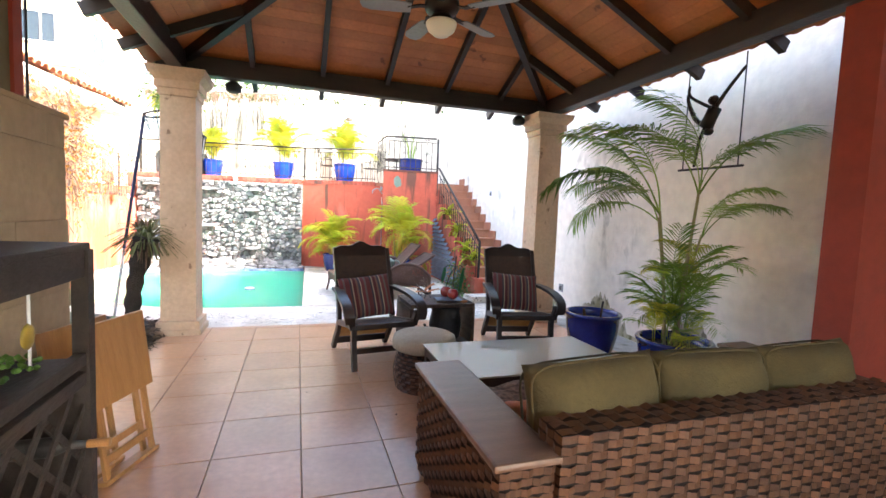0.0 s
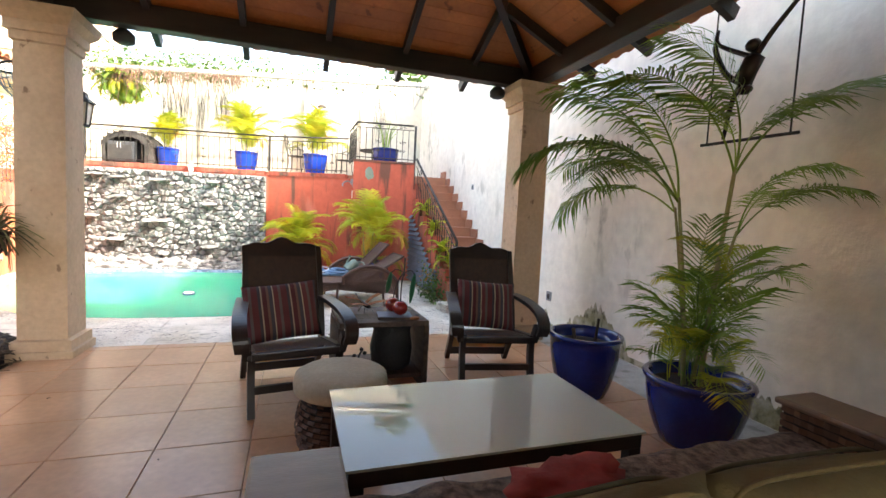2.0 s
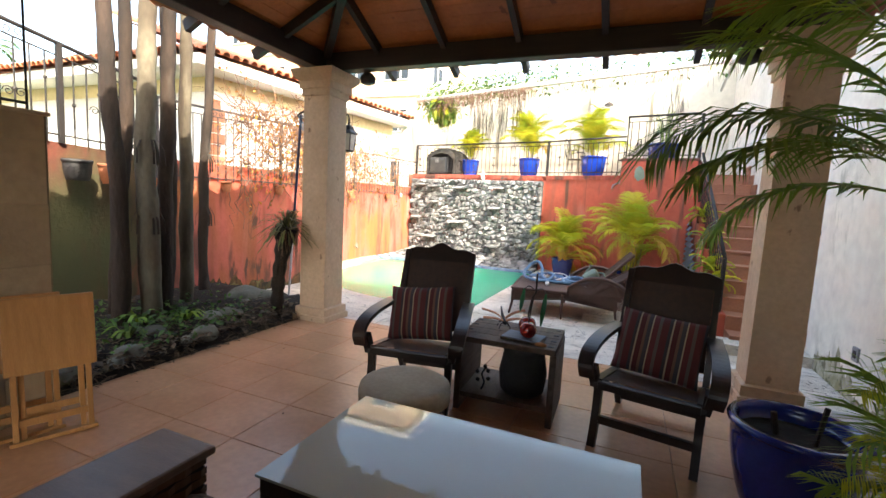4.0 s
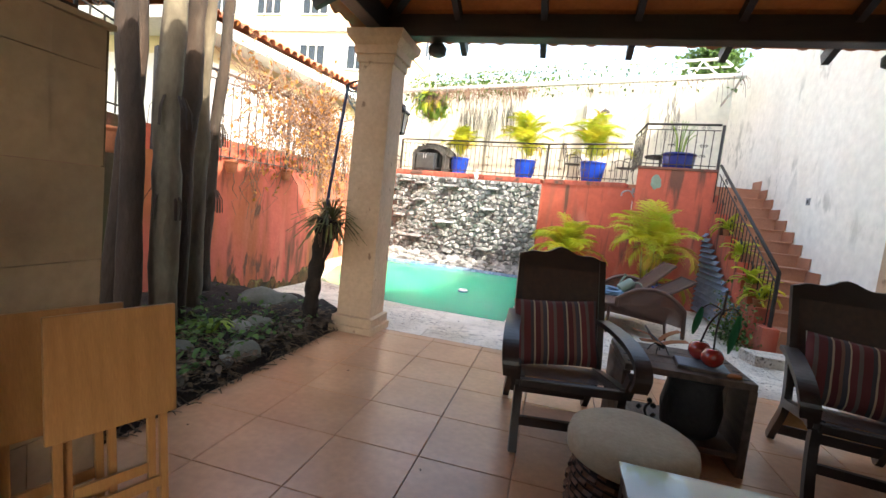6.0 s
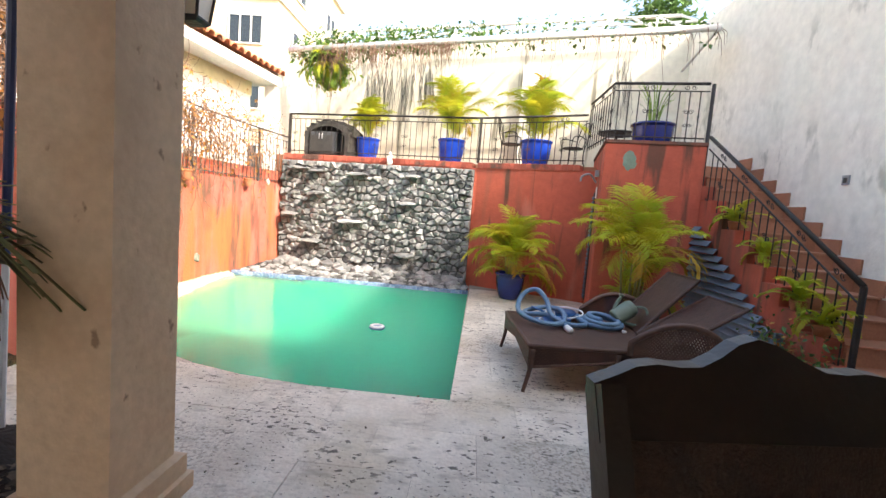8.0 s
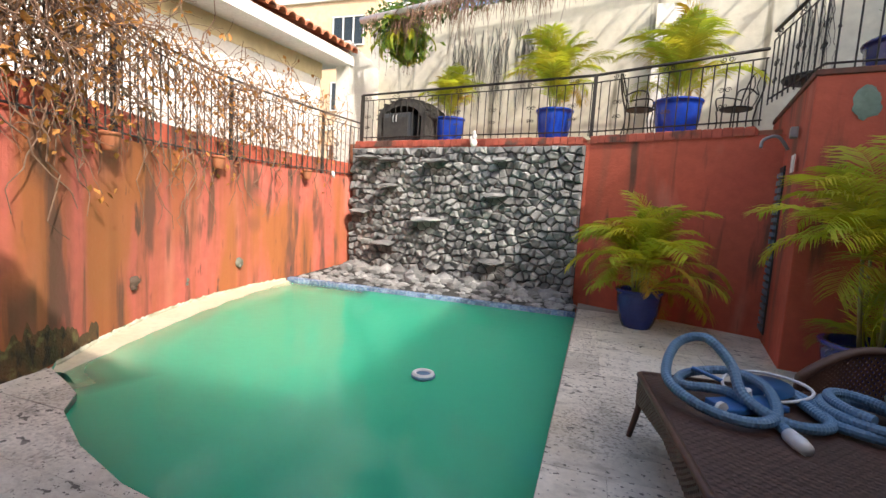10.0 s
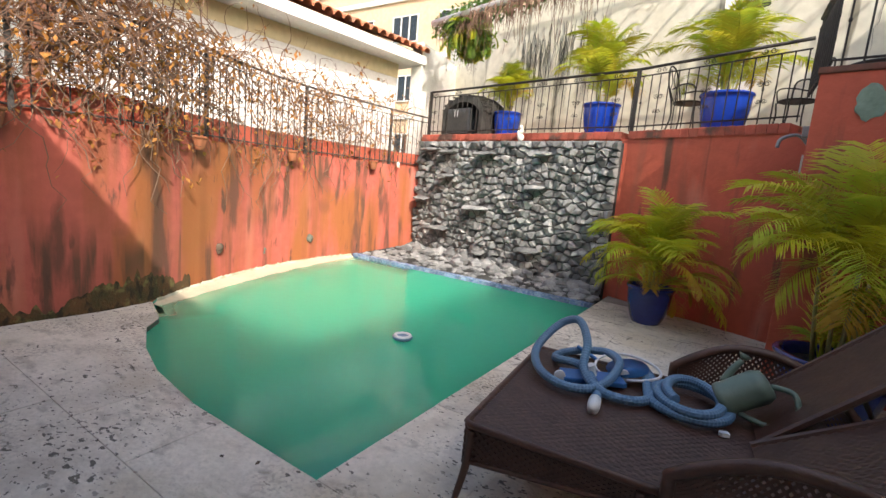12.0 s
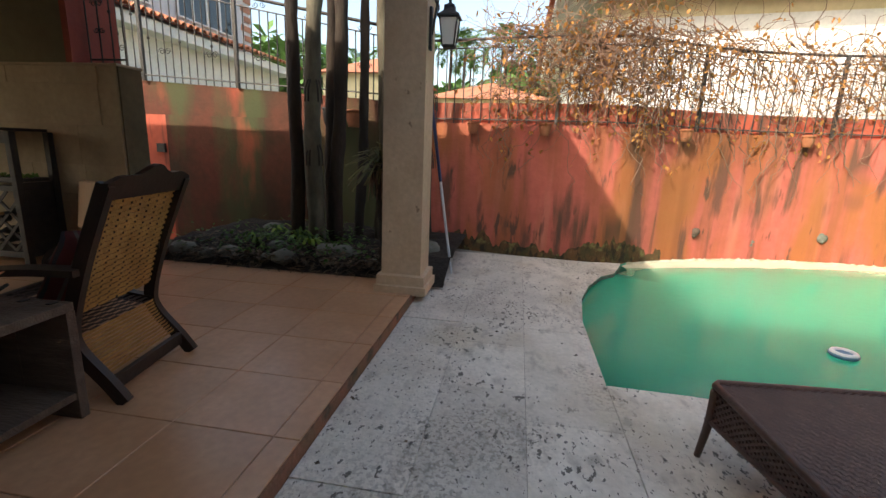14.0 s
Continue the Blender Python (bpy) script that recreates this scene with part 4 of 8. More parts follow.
for k in range(9):
    for j in range(2):
        bm = B()
        s = 0.24 if (k + j) % 2 else 0.14
        q = w0 + Vector((0, 0.7, 0))
        if j == 0:
            p0, p1 = q - en * 0.03, q + ev * s - en * 0.03
            pts = [(p0.x, p0.y), (p1.x, p1.y), (p1.x + en.x * 0.05, p1.y + en.y * 0.05), (p0.x + en.x * 0.05, p0.y + en.y * 0.05)]
        else:
            p0, p1 = q - ev * 0.03, q + en * s - ev * 0.03
            pts = [(p0.x, p0.y), (p0.x + ev.x * 0.05, p0.y + ev.y * 0.05), (p1.x + ev.x * 0.05, p1.y + ev.y * 0.05), (p1.x, p1.y)]
        slab(bm, pts, 1.3 + k * 0.22, 1.3 + k * 0.22 + 0.20)
        part("quoin_brick", bm, m_step, house)


def block(name, x0, x1, y0, y1, h, material, label, floors, cols, faces="y", z0=2.0):
    """A plain far building with storeys, slab bands and windows."""
    t = thing(name, label=label, category="building")
    part("wall", box(B(), x0, x1, y0, y1, -0.3, h), material, t)
    part("roof", box(B(), x0 - 0.2, x1 + 0.2, y0 - 0.2, y1 + 0.2, h, h + 0.4), m_white, t)
    for f in range(floors):
        z = z0 + f * (h - z0) / floors
        part("slab_band", box(B(), x0 - 0.12, x1 + 0.12, y0 - 0.12, y1, z - 0.5, z - 0.25), m_white, t)
        for c in range(cols):
            x = x0 + (x1 - x0) * (c + 0.5) / cols
            window_unit(t, Matrix.Translation((x, y0 - 0.03, z + 0.5)), 1.7, 1.3, 3)
        if "x" in faces:
            for c in range(2):
                y = y0 + (y1 - y0) * (c + 0.5) / 2
                window_unit(t, Matrix.Translation((x1 + 0.03, y, z + 0.5)) @ Matrix.Rotation(math.pi / 2, 4, 'Z'), 1.6, 1.3, 2)
    return t


block("apartment_building", -26, -10.2, 26, 36, 14.5, m_peach, "peach rendered apartment block with sliding windows", 4, 5, "xy")

villa = thing("white_villa", label="white two storey villa with a red tile lower roof", category="house")
part("wall", box(B(), -14.7, -5.4, -10.0, -4.2, -0.3, 9.5), m_lilac, villa)
part("lower_wall", box(B(), -13.6, -5.4, -4.2, -2.5, -0.3, 3.62), m_white, villa)
part("eave", box(B(), -14.0, -5.0, -4.2, -1.95, 3.62, 3.86), m_white, villa, "white painted eave")
for k in range(38):
    x = -14.0 + k * 0.24
    bm = B()
    half_pipe(bm, (x, -1.82, 3.93), (x, -4.25, 4.72), 0.10, 0.016, True)
    part("roof_tile", bm, m_clay, villa)
bm = B()
quad(bm, (-14.1, -1.86, 3.89), (-5.0, -1.86, 3.89), (-5.0, -4.25, 4.69), (-14.1, -4.25, 4.69))
part("roof", bm, m_clay, villa, "red clay tile lean-to roof")
for x in (-12.1, -8.3):
    window_unit(villa, Matrix.Translation((x, -4.17, 4.95)) @ Matrix.Rotation(math.pi, 4, 'Z'), 2.7, 2.4, 4)
for k in range(16):
    part("quoin_brick", box(B(), -14.74, -14.1 if k % 2 else -14.3, -4.3, -4.155, 4.3 + 0.34 * k, 4.5 + 0.34 * k), m_step, villa)
for (x, y, w, d, h) in ((-23, -1.4, 6, 4.4, 4.75), (-25, 4.6, 7, 6, 3.8), (-26, 11.0, 6, 6, 2.4)):
    t = thing("far_house", label="low cream house with a red tile roof", category="house", group="houses behind the garden wall")
    part("wall", box(B(), x - w / 2, x + w / 2, y - d / 2, y + d / 2, -0.3, h), m_yellow, t)
    bm = B()
    c = [(x - w / 2 - 0.4, y - d / 2 - 0.4), (x + w / 2 + 0.4, y - d / 2 - 0.4), (x + w / 2 + 0.4, y + d / 2 + 0.4), (x - w / 2 - 0.4, y + d / 2 + 0.4)]
    for j in range(4):
        a, b = c[j], c[(j + 1) % 4]
        bm.faces.new([bm.verts.new(p) for p in ((*a, h), (*b, h), (x, y, h + 1.3))])
    bm.faces.new([bm.verts.new((*p, h)) for p in c[::-1]])
    part("roof", bm, m_clay, t)


# ---- palms ----
def frond_mesh(name, length, lift, droop, leaf_len, pairs, material, twist=0.0, seed=1, bare=0.22, fold=0.5, wide=0.016, swept=0.55):
    """An arching feather leaf that grows from the origin along +x and up; its leaflets fold and hang."""
    rnd = random.Random(seed)
    bm = B()
    n = 16
    pts, d, p = [], lift, Vector((0, 0, 0))
    for i in range(n + 1):
        pts.append(p.copy())
        a = radians(lift - droop * (i / n) ** 1.35)
        p = p + Vector((math.cos(a), twist * 0.25 * i / n, math.sin(a))) * (length / n)
    tube(bm, pts, length * 0.0075, 5, length * 0.0018)
    for k in range(pairs):
        s = bare + (1 - bare) * (k + 0.5) / pairs
        f = s * n
        i = min(int(f), n - 1)
        q = pts[i].lerp(pts[i + 1], f - i)
        t = (pts[i + 1] - pts[i]).normalized()
        side0 = t.cross(Vector((0, 0, 1))).normalized()
        nrm = side0.cross(t)
        size = leaf_len * (0.45 + 0.75 * math.sin(math.pi * min(1, (s - bare) / (1 - bare) * 0.82 + 0.12))) * rnd.uniform(0.88, 1.1)
        for sgn in (-1, 1):
            sweep = swept + 0.5 * s + rnd.uniform(-0.1, 0.1)
            way = (side0 * sgn + t * sweep + nrm * (fold - 0.25 + rnd.uniform(-0.12, 0.12))).normalized()
            mid = q + way * size * 0.5 + Vector((0, 0, -0.03 * size))
            tip = q + way * size * 0.93 + Vector((0, 0, -size * rnd.uniform(0.16, 0.36)))
            wv = way.cross(nrm * 0.8 + side0 * 0.6 * sgn).normalized() * wide * rnd.uniform(0.8, 1.15)
            a0, a1 = bm.verts.new(q - wv * 0.35), bm.verts.new(q + wv * 0.35)
            b0, b1 = bm.verts.new(mid - wv * 0.9), bm.verts.new(mid + wv * 0.9)
            c = bm.verts.new(tip)
            bm.faces.new((a0, a1, b1, b0))
            bm.faces.new((b0, b1, c))
    return mesh_of(bm, name, material)


FRONDS = {}


def fronds(key, count, **kw):
    if key not in FRONDS:
        FRONDS[key] = [frond_mesh("frond", seed=k * 7 + len(FRONDS) * 31, **{**kw, "droop": kw["droop"] * (0.8 + 0.45 * k / max(1, count - 1)),
                                                        "twist": (-1) ** k * 0.5}) for k in range(count)]
    return FRONDS[key]


def palm_plant(name, m, label, meshes, count, stems=0, stem_h=0.6, spread=(10, 70), seed=0, scale=(0.7, 1.05), rise=0.0, group="", radius=0.06, dry=None):
    """A clump: some stems and many arching leaves from their tops and from the base."""
    rnd = random.Random(seed)
    t = thing(name, m, label, "plant", group)
    tops = []
    for k in range(stems):
        a = 2 * math.pi * k / max(1, stems) + rnd.uniform(-0.4, 0.4)
        base = Vector((math.cos(a) * radius, math.sin(a) * radius, 0))
        lean = Vector((math.cos(a), math.sin(a), 0)) * rnd.uniform(0.02, 0.16)
        top = base + lean * stem_h + Vector((0, 0, stem_h * rnd.uniform(0.7, 1.05)))
        part("stem", tube(B(), [base, base.lerp(top, 0.5) + lean * 0.05, top], 0.016, 7, 0.011), m_stem, t, smooth=True)
        tops.append(top)
    for k in range(count):
        az = 137.5 * k + rnd.uniform(-20, 20)
        tilt = spread[0] + (spread[1] - spread[0]) * (k / count)
        root = tops[k % len(tops)] if tops and rnd.random() < 0.75 else Vector((rnd.uniform(-1, 1) * radius, rnd.uniform(-1, 1) * radius, rise))
        s = rnd.uniform(*scale)
        me = rnd.choice(dry) if dry and k % 5 == 4 else rnd.choice(meshes)
        part("frond", me, None, t, m=Matrix.Translation(root) @ Matrix.Rotation(radians(az), 4, 'Z') @ Matrix.Rotation(radians(tilt - 30), 4, 'Y') @ Matrix.Scale(s, 4))
    return t


f_big = fronds("big", 5, length=1.10, lift=66, droop=92, swept=0.28, leaf_len=0.36, pairs=38, material=m_palm, wide=0.0085, fold=0.22, bare=0.32)
f_low = fronds("low", 4, length=0.72, lift=68, droop=72, leaf_len=0.25, pairs=15, material=m_palm, wide=0.0075, bare=0.38, swept=0.7)
f_yel = fronds("yel", 4, length=0.85, lift=66, droop=100, leaf_len=0.27, pairs=38, material=m_palmy, wide=0.0075, fold=0.36, swept=0.4)
f_dry = fronds("dry", 2, length=0.80, lift=60, droop=110, leaf_len=0.22, pairs=32, material=m_palmdry, wide=0.010)
f_fern = fronds("fern", 3, length=0.42, lift=60, droop=100, leaf_len=0.075, pairs=26, material=m_palmy, bare=0.05, wide=0.014)
f_gfern = fronds("gfern", 3, length=0.42, lift=60, droop=110, leaf_len=0.085, pairs=24, material=m_palm, bare=0.05, wide=0.016)
f_far = fronds("far", 3, length=2.4, lift=55, droop=120, leaf_len=0.7, pairs=22, material=m_farleaf, wide=0.05)


def pot(name, m, r, h, material, label, group="", foot=0.66, lip=0.035, fill=True):
    """A glazed planter, hollow, with a rolled rim and soil."""
    t = thing(name, m, label, "plant pot", group)
    prof = [(r * foot * 0.96, 0.0), (r * foot, 0.02)]
    for k in range(1, 9):
        u = k / 8
        prof.append((r * (foot + (0.97 - foot) * math.sin(u * math.pi / 2) ** 0.8), 0.02 + (h - 0.02 - lip) * u))
    prof += [(r * 1.03, h - lip), (r * 1.05, h - lip * 0.4), (r * 1.02, h), (r * 0.93, h), (r * 0.91, h - lip), (r * 0.90, h * 0.80)]
    part("body", lathe(B(), prof, 32), material, t, smooth=True)
    if fill:
        part("soil", lathe(B(), [(0.001, h * 0.83), (r * 0.5, h * 0.84), (r * 0.915, h * 0.81)], 24), m_soil, t, "dark potting soil", smooth=True)
    return t


# ---- patio: planter chairs ----
def planter_chair(m, label):
    c = thing("planter_chair", m, label, "chair", "planter chairs")
    for sx in (-1, 1):
        x = sx * 0.265
        back = curve_points([(x, 0.43, 0.0), (x, 0.36, 0.10), (x, 0.23, 0.27), (x, 0.22, 0.40), (x, 0.30, 0.66), (x, 0.405, 0.92), (x, 0.465, 1.06)], 5)
        part("back_leg", ribbon(B(), back, 0.038, 0.062, (1, 0, 0)), m_chair, c, smooth=False)
        front = curve_points([(x, -0.40, 0.0), (x, -0.36, 0.12), (x, -0.33, 0.28), (x, -0.335, 0.40)], 4)
        part("front_leg", ribbon(B(), front, 0.042, 0.058, (1, 0, 0)), m_chair, c)
        arm = curve_points([(x * 1.05, 0.31, 0.66), (x * 1.13, 0.08, 0.665), (x * 1.22, -0.16, 0.645), (x * 1.26, -0.34, 0.60), (x * 1.25, -0.42, 0.53), (x * 1.2, -0.41, 0.45)], 5)
        part("armrest", ribbon(B(), arm, 0.085, 0.032, (1, 0, 0)), m_chair, c)
        post = curve_points([(x * 1.12, -0.38, 0.52), (x * 1.1, -0.345, 0.44), (x * 1.06, -0.335, 0.38)], 3)
        part("arm_post", ribbon(B(), post, 0.05, 0.06, (1, 0, 0)), m_chair, c)
        seat_rail = [(x, -0.37, 0.415), (x, -0.1, 0.375), (x, 0.23, 0.32)]
        part("seat_rail", ribbon(B(), curve_points(seat_rail, 3), 0.045, 0.055, (1, 0, 0)), m_chair, c)
    part("front_rail", box(B(), -0.265, 0.265, -0.385, -0.34, 0.375, 0.43, bevel=0.008), m_chair, c)
    part("stretcher", box(B(), -0.25, 0.25, -0.375, -0.345, 0.15, 0.20), m_chair, c)
    part("rear_stretcher", box(B(), -0.25, 0.25, 0.355, 0.385, 0.055, 0.125, bevel=0.004), m_chair, c)
    # crest with a serpentine top edge
    bm = B()
    n = 16
    rows = []
    for k in range(n + 1):
        u = -1 + 2 * k / n
        top = 1.075 + 0.055 * math.exp(-(u * 2.0) ** 2) + 0.012 * math.cos(u * 9)
        rows.append([bm.verts.new((u * 0.285, y + (zz - 1.0) * 0.5, zz)) for y, zz in ((0.425, 0.985), (0.46, 0.985), (0.46, top), (0.425, top))])
    for a, b in zip(rows, rows[1:]):
        for j in range(4):
            bm.faces.new((a[j], a[(j + 1) % 4], b[(j + 1) % 4], b[j]))
    bm.faces.new(rows[0])
    bm.faces.new(rows[-1][::-1])
    bmesh.ops.recalc_face_normals(bm, faces=bm.faces)
    part("crest_rail", bm, m_chair, c)
    # woven cane: bands over and under
    bm = B()
    line = curve_points([(0, 0.225, 0.44), (0, 0.295, 0.66), (0, 0.39, 0.90), (0, 0.425, 0.99)], 10)
    for k, (p, d) in enumerate(along(line, 0.0165)):
        for j in range(8):
            x0, x1 = -0.245 + 0.49 * j / 8, -0.245 + 0.49 * (j + 1) / 8
            o = 0.0045 if (k + j) % 2 else -0.0045
            quad(bm, (x0, p.y + o, p.z - 0.008), (x1, p.y + o, p.z - 0.008), (x1, p.y + o + 0.004, p.z + 0.008), (x0, p.y + o + 0.004, p.z + 0.008))
    tagged(part("cane_back", bm, m_cane, c, "straw coloured woven cane back"), kind="stuff")
    # Dark sheet over the cane's front, imitating the shade on that side
    part("cane_backing", ribbon(B(), [Vector(p) + Vector((0, -0.007, 0)) for p in curve_points([(0, 0.225, 0.44), (0, 0.295, 0.66), (0, 0.39, 0.90), (0, 0.425, 0.99)], 6)], 0.49, 0.003, (1, 0, 0)), m_canedark, c, "cane front with its shade painted in")
    bm = B()
    line = curve_points([(0, 0.22, 0.335), (0, -0.1, 0.39), (0, -0.34, 0.435)], 8)
    for k, (p, d) in enumerate(along(line, 0.018)):
        for j in range(8):
            x0, x1 = -0.245 + 0.49 * j / 8, -0.245 + 0.49 * (j + 1) / 8
            o = 0.004 if (k + j) % 2 else -0.004
            quad(bm, (x0, p.y - 0.009, p.z + o), (x1, p.y - 0.009, p.z + o), (x1, p.y + 0.009, p.z + o - 0.002), (x0, p.y + 0.009, p.z + o - 0.002))
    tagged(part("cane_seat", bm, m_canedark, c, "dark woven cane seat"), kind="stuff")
    bm = B()
    line = curve_points([(0, 0.34, 0.14), (0, 0.26, 0.25), (0, 0.235, 0.33)], 6)
    for k, (p, d) in enumerate(along(line, 0.018)):
        quad(bm, (-0.245, p.y, p.z - 0.008), (0.245, p.y, p.z - 0.008), (0.245, p.y + 0.003, p.z + 0.008), (-0.245, p.y + 0.003, p.z + 0.008))
    tagged(part("cane_apron", bm, m_cane, c), kind="stuff")
    return c


def pillow_bm(w, h, t, n=14, seed=0, sag=0.0):
    """A soft stuffed cushion, standing in its local xz plane."""
    bm = B()
    sheets = []
    for sgn in (-1, 1):
        g = []
        for i in range(n + 1):
            row = []
            for j in range(n + 1):
                u, v = -1 + 2 * i / n, -1 + 2 * j / n
                k = max(0, (1 - abs(u) ** 3.2)) ** 0.55 * max(0, (1 - abs(v) ** 3.2)) ** 0.55
                pin = 1 - 0.05 * (1 - abs(u) ** 2) * abs(v) ** 4
                wob = 0.012 * noise.noise(Vector((u * 2.2 + seed, v * 2.2, sgn)))
                row.append(bm.verts.new((u * w / 2 * (1 - 0.05 * (1 - v * v) * abs(u) ** 4), sgn * (t / 2 * k) + wob, v * h / 2 * pin - sag * (1 - u * u) * (v + 1) / 2)))
            g.append(row)
        for i in range(n):
            for j in range(n):
                q = (g[i][j], g[i + 1][j], g[i + 1][j + 1], g[i][j + 1])
                bm.faces.new(q if sgn < 0 else q[::-1])
        sheets.append(g)
    bmesh.ops.remove_doubles(bm, verts=bm.verts, dist=0.014)
    return bm


WIDER = Matrix.Diagonal((1.09, 1.0, 1.0, 1.0))
CH1 = pose(0.70, 4.21, 0.003, 0, 0, 9) @ WIDER
CH2 = pose(2.385, 4.31, 0.003, 0, 0, -10.5) @ WIDER
planter_chair(CH1, "dark mahogany planter chair with woven cane back")
planter_chair(CH2, "dark mahogany planter chair with woven cane back")
for m, s in ((CH1, 0), (CH2, 5)):
    solo("cushion", pillow_bm(0.50, 0.44, 0.13, seed=s), m_stripe, "red, brown and cream striped cushion on a chair", "cushion",
         smooth=True, m=m @ pose(-0.01 if s else -0.04, 0.085, 0.60, -24, 4 if s else -5, 0), group="striped cushions")

# ---- patio: side table and what it carries ----
st = thing("side_table", pose(1.395, 4.33, 0, 0, 0, 1.5), "rustic grey brown wooden cube side table with iron nails", "side table")
for k in range(4):
    part("top_plank", box(B(), -0.35, 0.35, -0.285 + 0.1425 * k, -0.2875 + 0.1425 * (k + 1), 0.515, 0.555, bevel=0.005), m_rustic, st)
for sx in (-1, 1):
    for k in range(2):
        part("side_board", box(B(), sx * 0.335 - 0.022, sx * 0.335 + 0.022, -0.28 + 0.281 * k, -0.002 + 0.28 * k + 0.0, 0.0, 0.513, bevel=0.005), m_rustic, st)
part("shelf", box(B(), -0.312, 0.312, -0.27, 0.27, 0.10, 0.135, bevel=0.004), m_rustic, st)
for x in (-0.31, 0.31):
    for y in (-0.22, -0.08, 0.08, 0.22):
        part("nail", box(B(), x - 0.018, x + 0.018, y - 0.012, y + 0.012, 0.553, 0.559), m_iron, st)
solo("floor_drum", lathe(B(), [(0.13, 0), (0.16, 0.03), (0.175, 0.16), (0.15, 0.30), (0.165, 0.345), (0.15, 0.355), (0.001, 0.355)], 22), m_black,
     "dark carved wooden drum on the table shelf", "drum", smooth=True, m=pose(1.50, 4.27, 0.136))
twig = thing("iron_ornament", pose(1.22, 4.16, 0.136), "small dark iron branch ornament", "ornament")
part("branch", tube(B(), curve_points([(0, 0, 0), (0.02, 0, 0.06), (0.0, 0, 0.12), (0.03, 0.01, 0.17)], 4), 0.008, 6), m_iron, twig)
for k, (x, z) in enumerate(((-0.03, 0.07), (0.05, 0.09), (-0.035, 0.13), (0.045, 0.15), (0.02, 0.18))):
    part("bud", blob(B(), (x, 0, z), (0.018, 0.016, 0.018), k, 1), m_iron, twig)
bk = thing("book_tray", pose(1.50, 4.20, 0.557, 0, 0, -6), "flat dark tray with a pale rim", "tray")
part("cover", box(B(), -0.14, 0.14, -0.10, 0.10, 0, 0.018, bevel=0.003), m_rustic, bk)
part("tray_top", box(B(), -0.135, 0.135, -0.095, 0.095, 0.018, 0.024), m_louver, bk, "pale reflecting top")
cher = thing("cherry_ornament", pose(1.52, 4.22, 0.582) @ Matrix.Scale(0.82, 4), "two red lacquered cherries with bent stems and green leaves", "ornament")
for k, (dx, dy, r) in enumerate(((-0.02, 0.082, 0.078), (0.02, -0.076, 0.074))):
    prof = [(0.001, 0.0)] + [(r * math.sin(a), r * 0.97 * (1 - math.cos(a))) for a in (math.pi * q / 12 for q in range(1, 11))] + [(r * 0.22, r * 1.86), (0.006, r * 1.76)]
    part("cherry", lathe(B(), prof, 28), m_ceramic, cher, "glossy red cherry", smooth=True, m=Matrix.Translation((dx, dy, 0)))
    part("stem", tube(B(), curve_points([(dx, dy, r * 1.75), (dx * 0.6 + 0.02, dy * 0.5, 0.30), (0.055, -0.035, 0.42)], 4), 0.007, 6), m_bronze, cher, smooth=True)
    lx, ly = ((-0.06, 0.04), (0.15, -0.08))[k]
    part("leaf_stem", tube(B(), curve_points([(0.055, -0.035, 0.41), (0.055 + (lx - 0.055) * 0.6, -0.035 + (ly + 0.035) * 0.6, 0.44), (lx, ly, 0.40)], 4), 0.005, 5), m_bronze, cher)
    bm = B()
    ends = (0.22, 0.30)[k]
    rows = []
    for q in range(9):
        u = q / 8
        w_ = 0.030 * math.sin(math.pi * (u * 0.9 + 0.06)) ** 0.7
        c_ = Vector((lx - 0.03 * u, ly + 0.02 * u, 0.41 - ends * u))
        sd = Vector((0.75, -0.45, 0.1))
        rows.append([bm.verts.new(p) for p in (c_ - sd * w_, c_ + Vector((0.3, 0.5, 0)) * 0.012, c_ + sd * w_)])
    for r0, r1 in zip(rows, rows[1:]):
        for j in range(2):
            bm.faces.new((r0[j], r0[j + 1], r1[j + 1], r1[j]))
    bmesh.ops.solidify(bm, geom=bm.faces[:], thickness=0.003)
    part("leaf", bm, mat("painted_green_leaf", (0.02, 0.20, 0.06), (0.015, 0.14, 0.045), rough=0.4, bump=0.05), cher, "painted green leaf", smooth=True)
part("stalk", tube(B(), [(0.055, -0.035, 0.38), (0.058, -0.037, 0.56)], 0.009, 6), m_bronze, cher)
fly = thing("dragonfly_ornament", pose(1.30, 4.40, 0.558, 0, 0, 25), "orange winged dragonfly ornament on thin legs", "ornament")
part("body", tube(B(), [(0, -0.05, 0.05), (0, 0.0, 0.055), (0, 0.10, 0.09), (0, 0.16, 0.13)], [0.014, 0.018, 0.010, 0.006], 8), m_bronze, fly, smooth=True)
for sx in (-1, 1):
    for dy, dz in ((0.02, 0.05), (-0.02, 0.02)):
        part("wing", ribbon(B(), curve_points([(0, dy, 0.06), (sx * 0.07, dy * 1.4, 0.06 + dz), (sx * 0.17, dy * 2.2, 0.06 + dz * 1.5)], 4), 0.034, 0.004, (0, 1, 0.2)), m_starfish, fly, "orange painted wing")
    for dy in (-0.03, 0.03):
        part("leg", tube(B(), [(0, dy, 0.05), (sx * 0.03, dy, 0.04), (sx * 0.045, dy * 1.5, 0.0)], 0.003, 4), m_bronze, fly)
solo("shell", blob(B(), (0, 0, 0.012), (0.045, 0.025, 0.014), 3, 2), m_starfish, "small orange shell on the side table", "shell", m=pose(1.64, 4.10, 0.556), smooth=True)

# ---- patio: stool, glass table ----
stool = thing("round_stool", pose(1.0, 3.33, 0.002), "round wicker stool with a cream cushion top", "stool")
part("core", lathe(B(), [(0.19, 0.0), (0.235, 0.10), (0.24, 0.2), (0.215, 0.33), (0.001, 0.33)], 28), m_wickerin, stool, smooth=True)
bm = B()
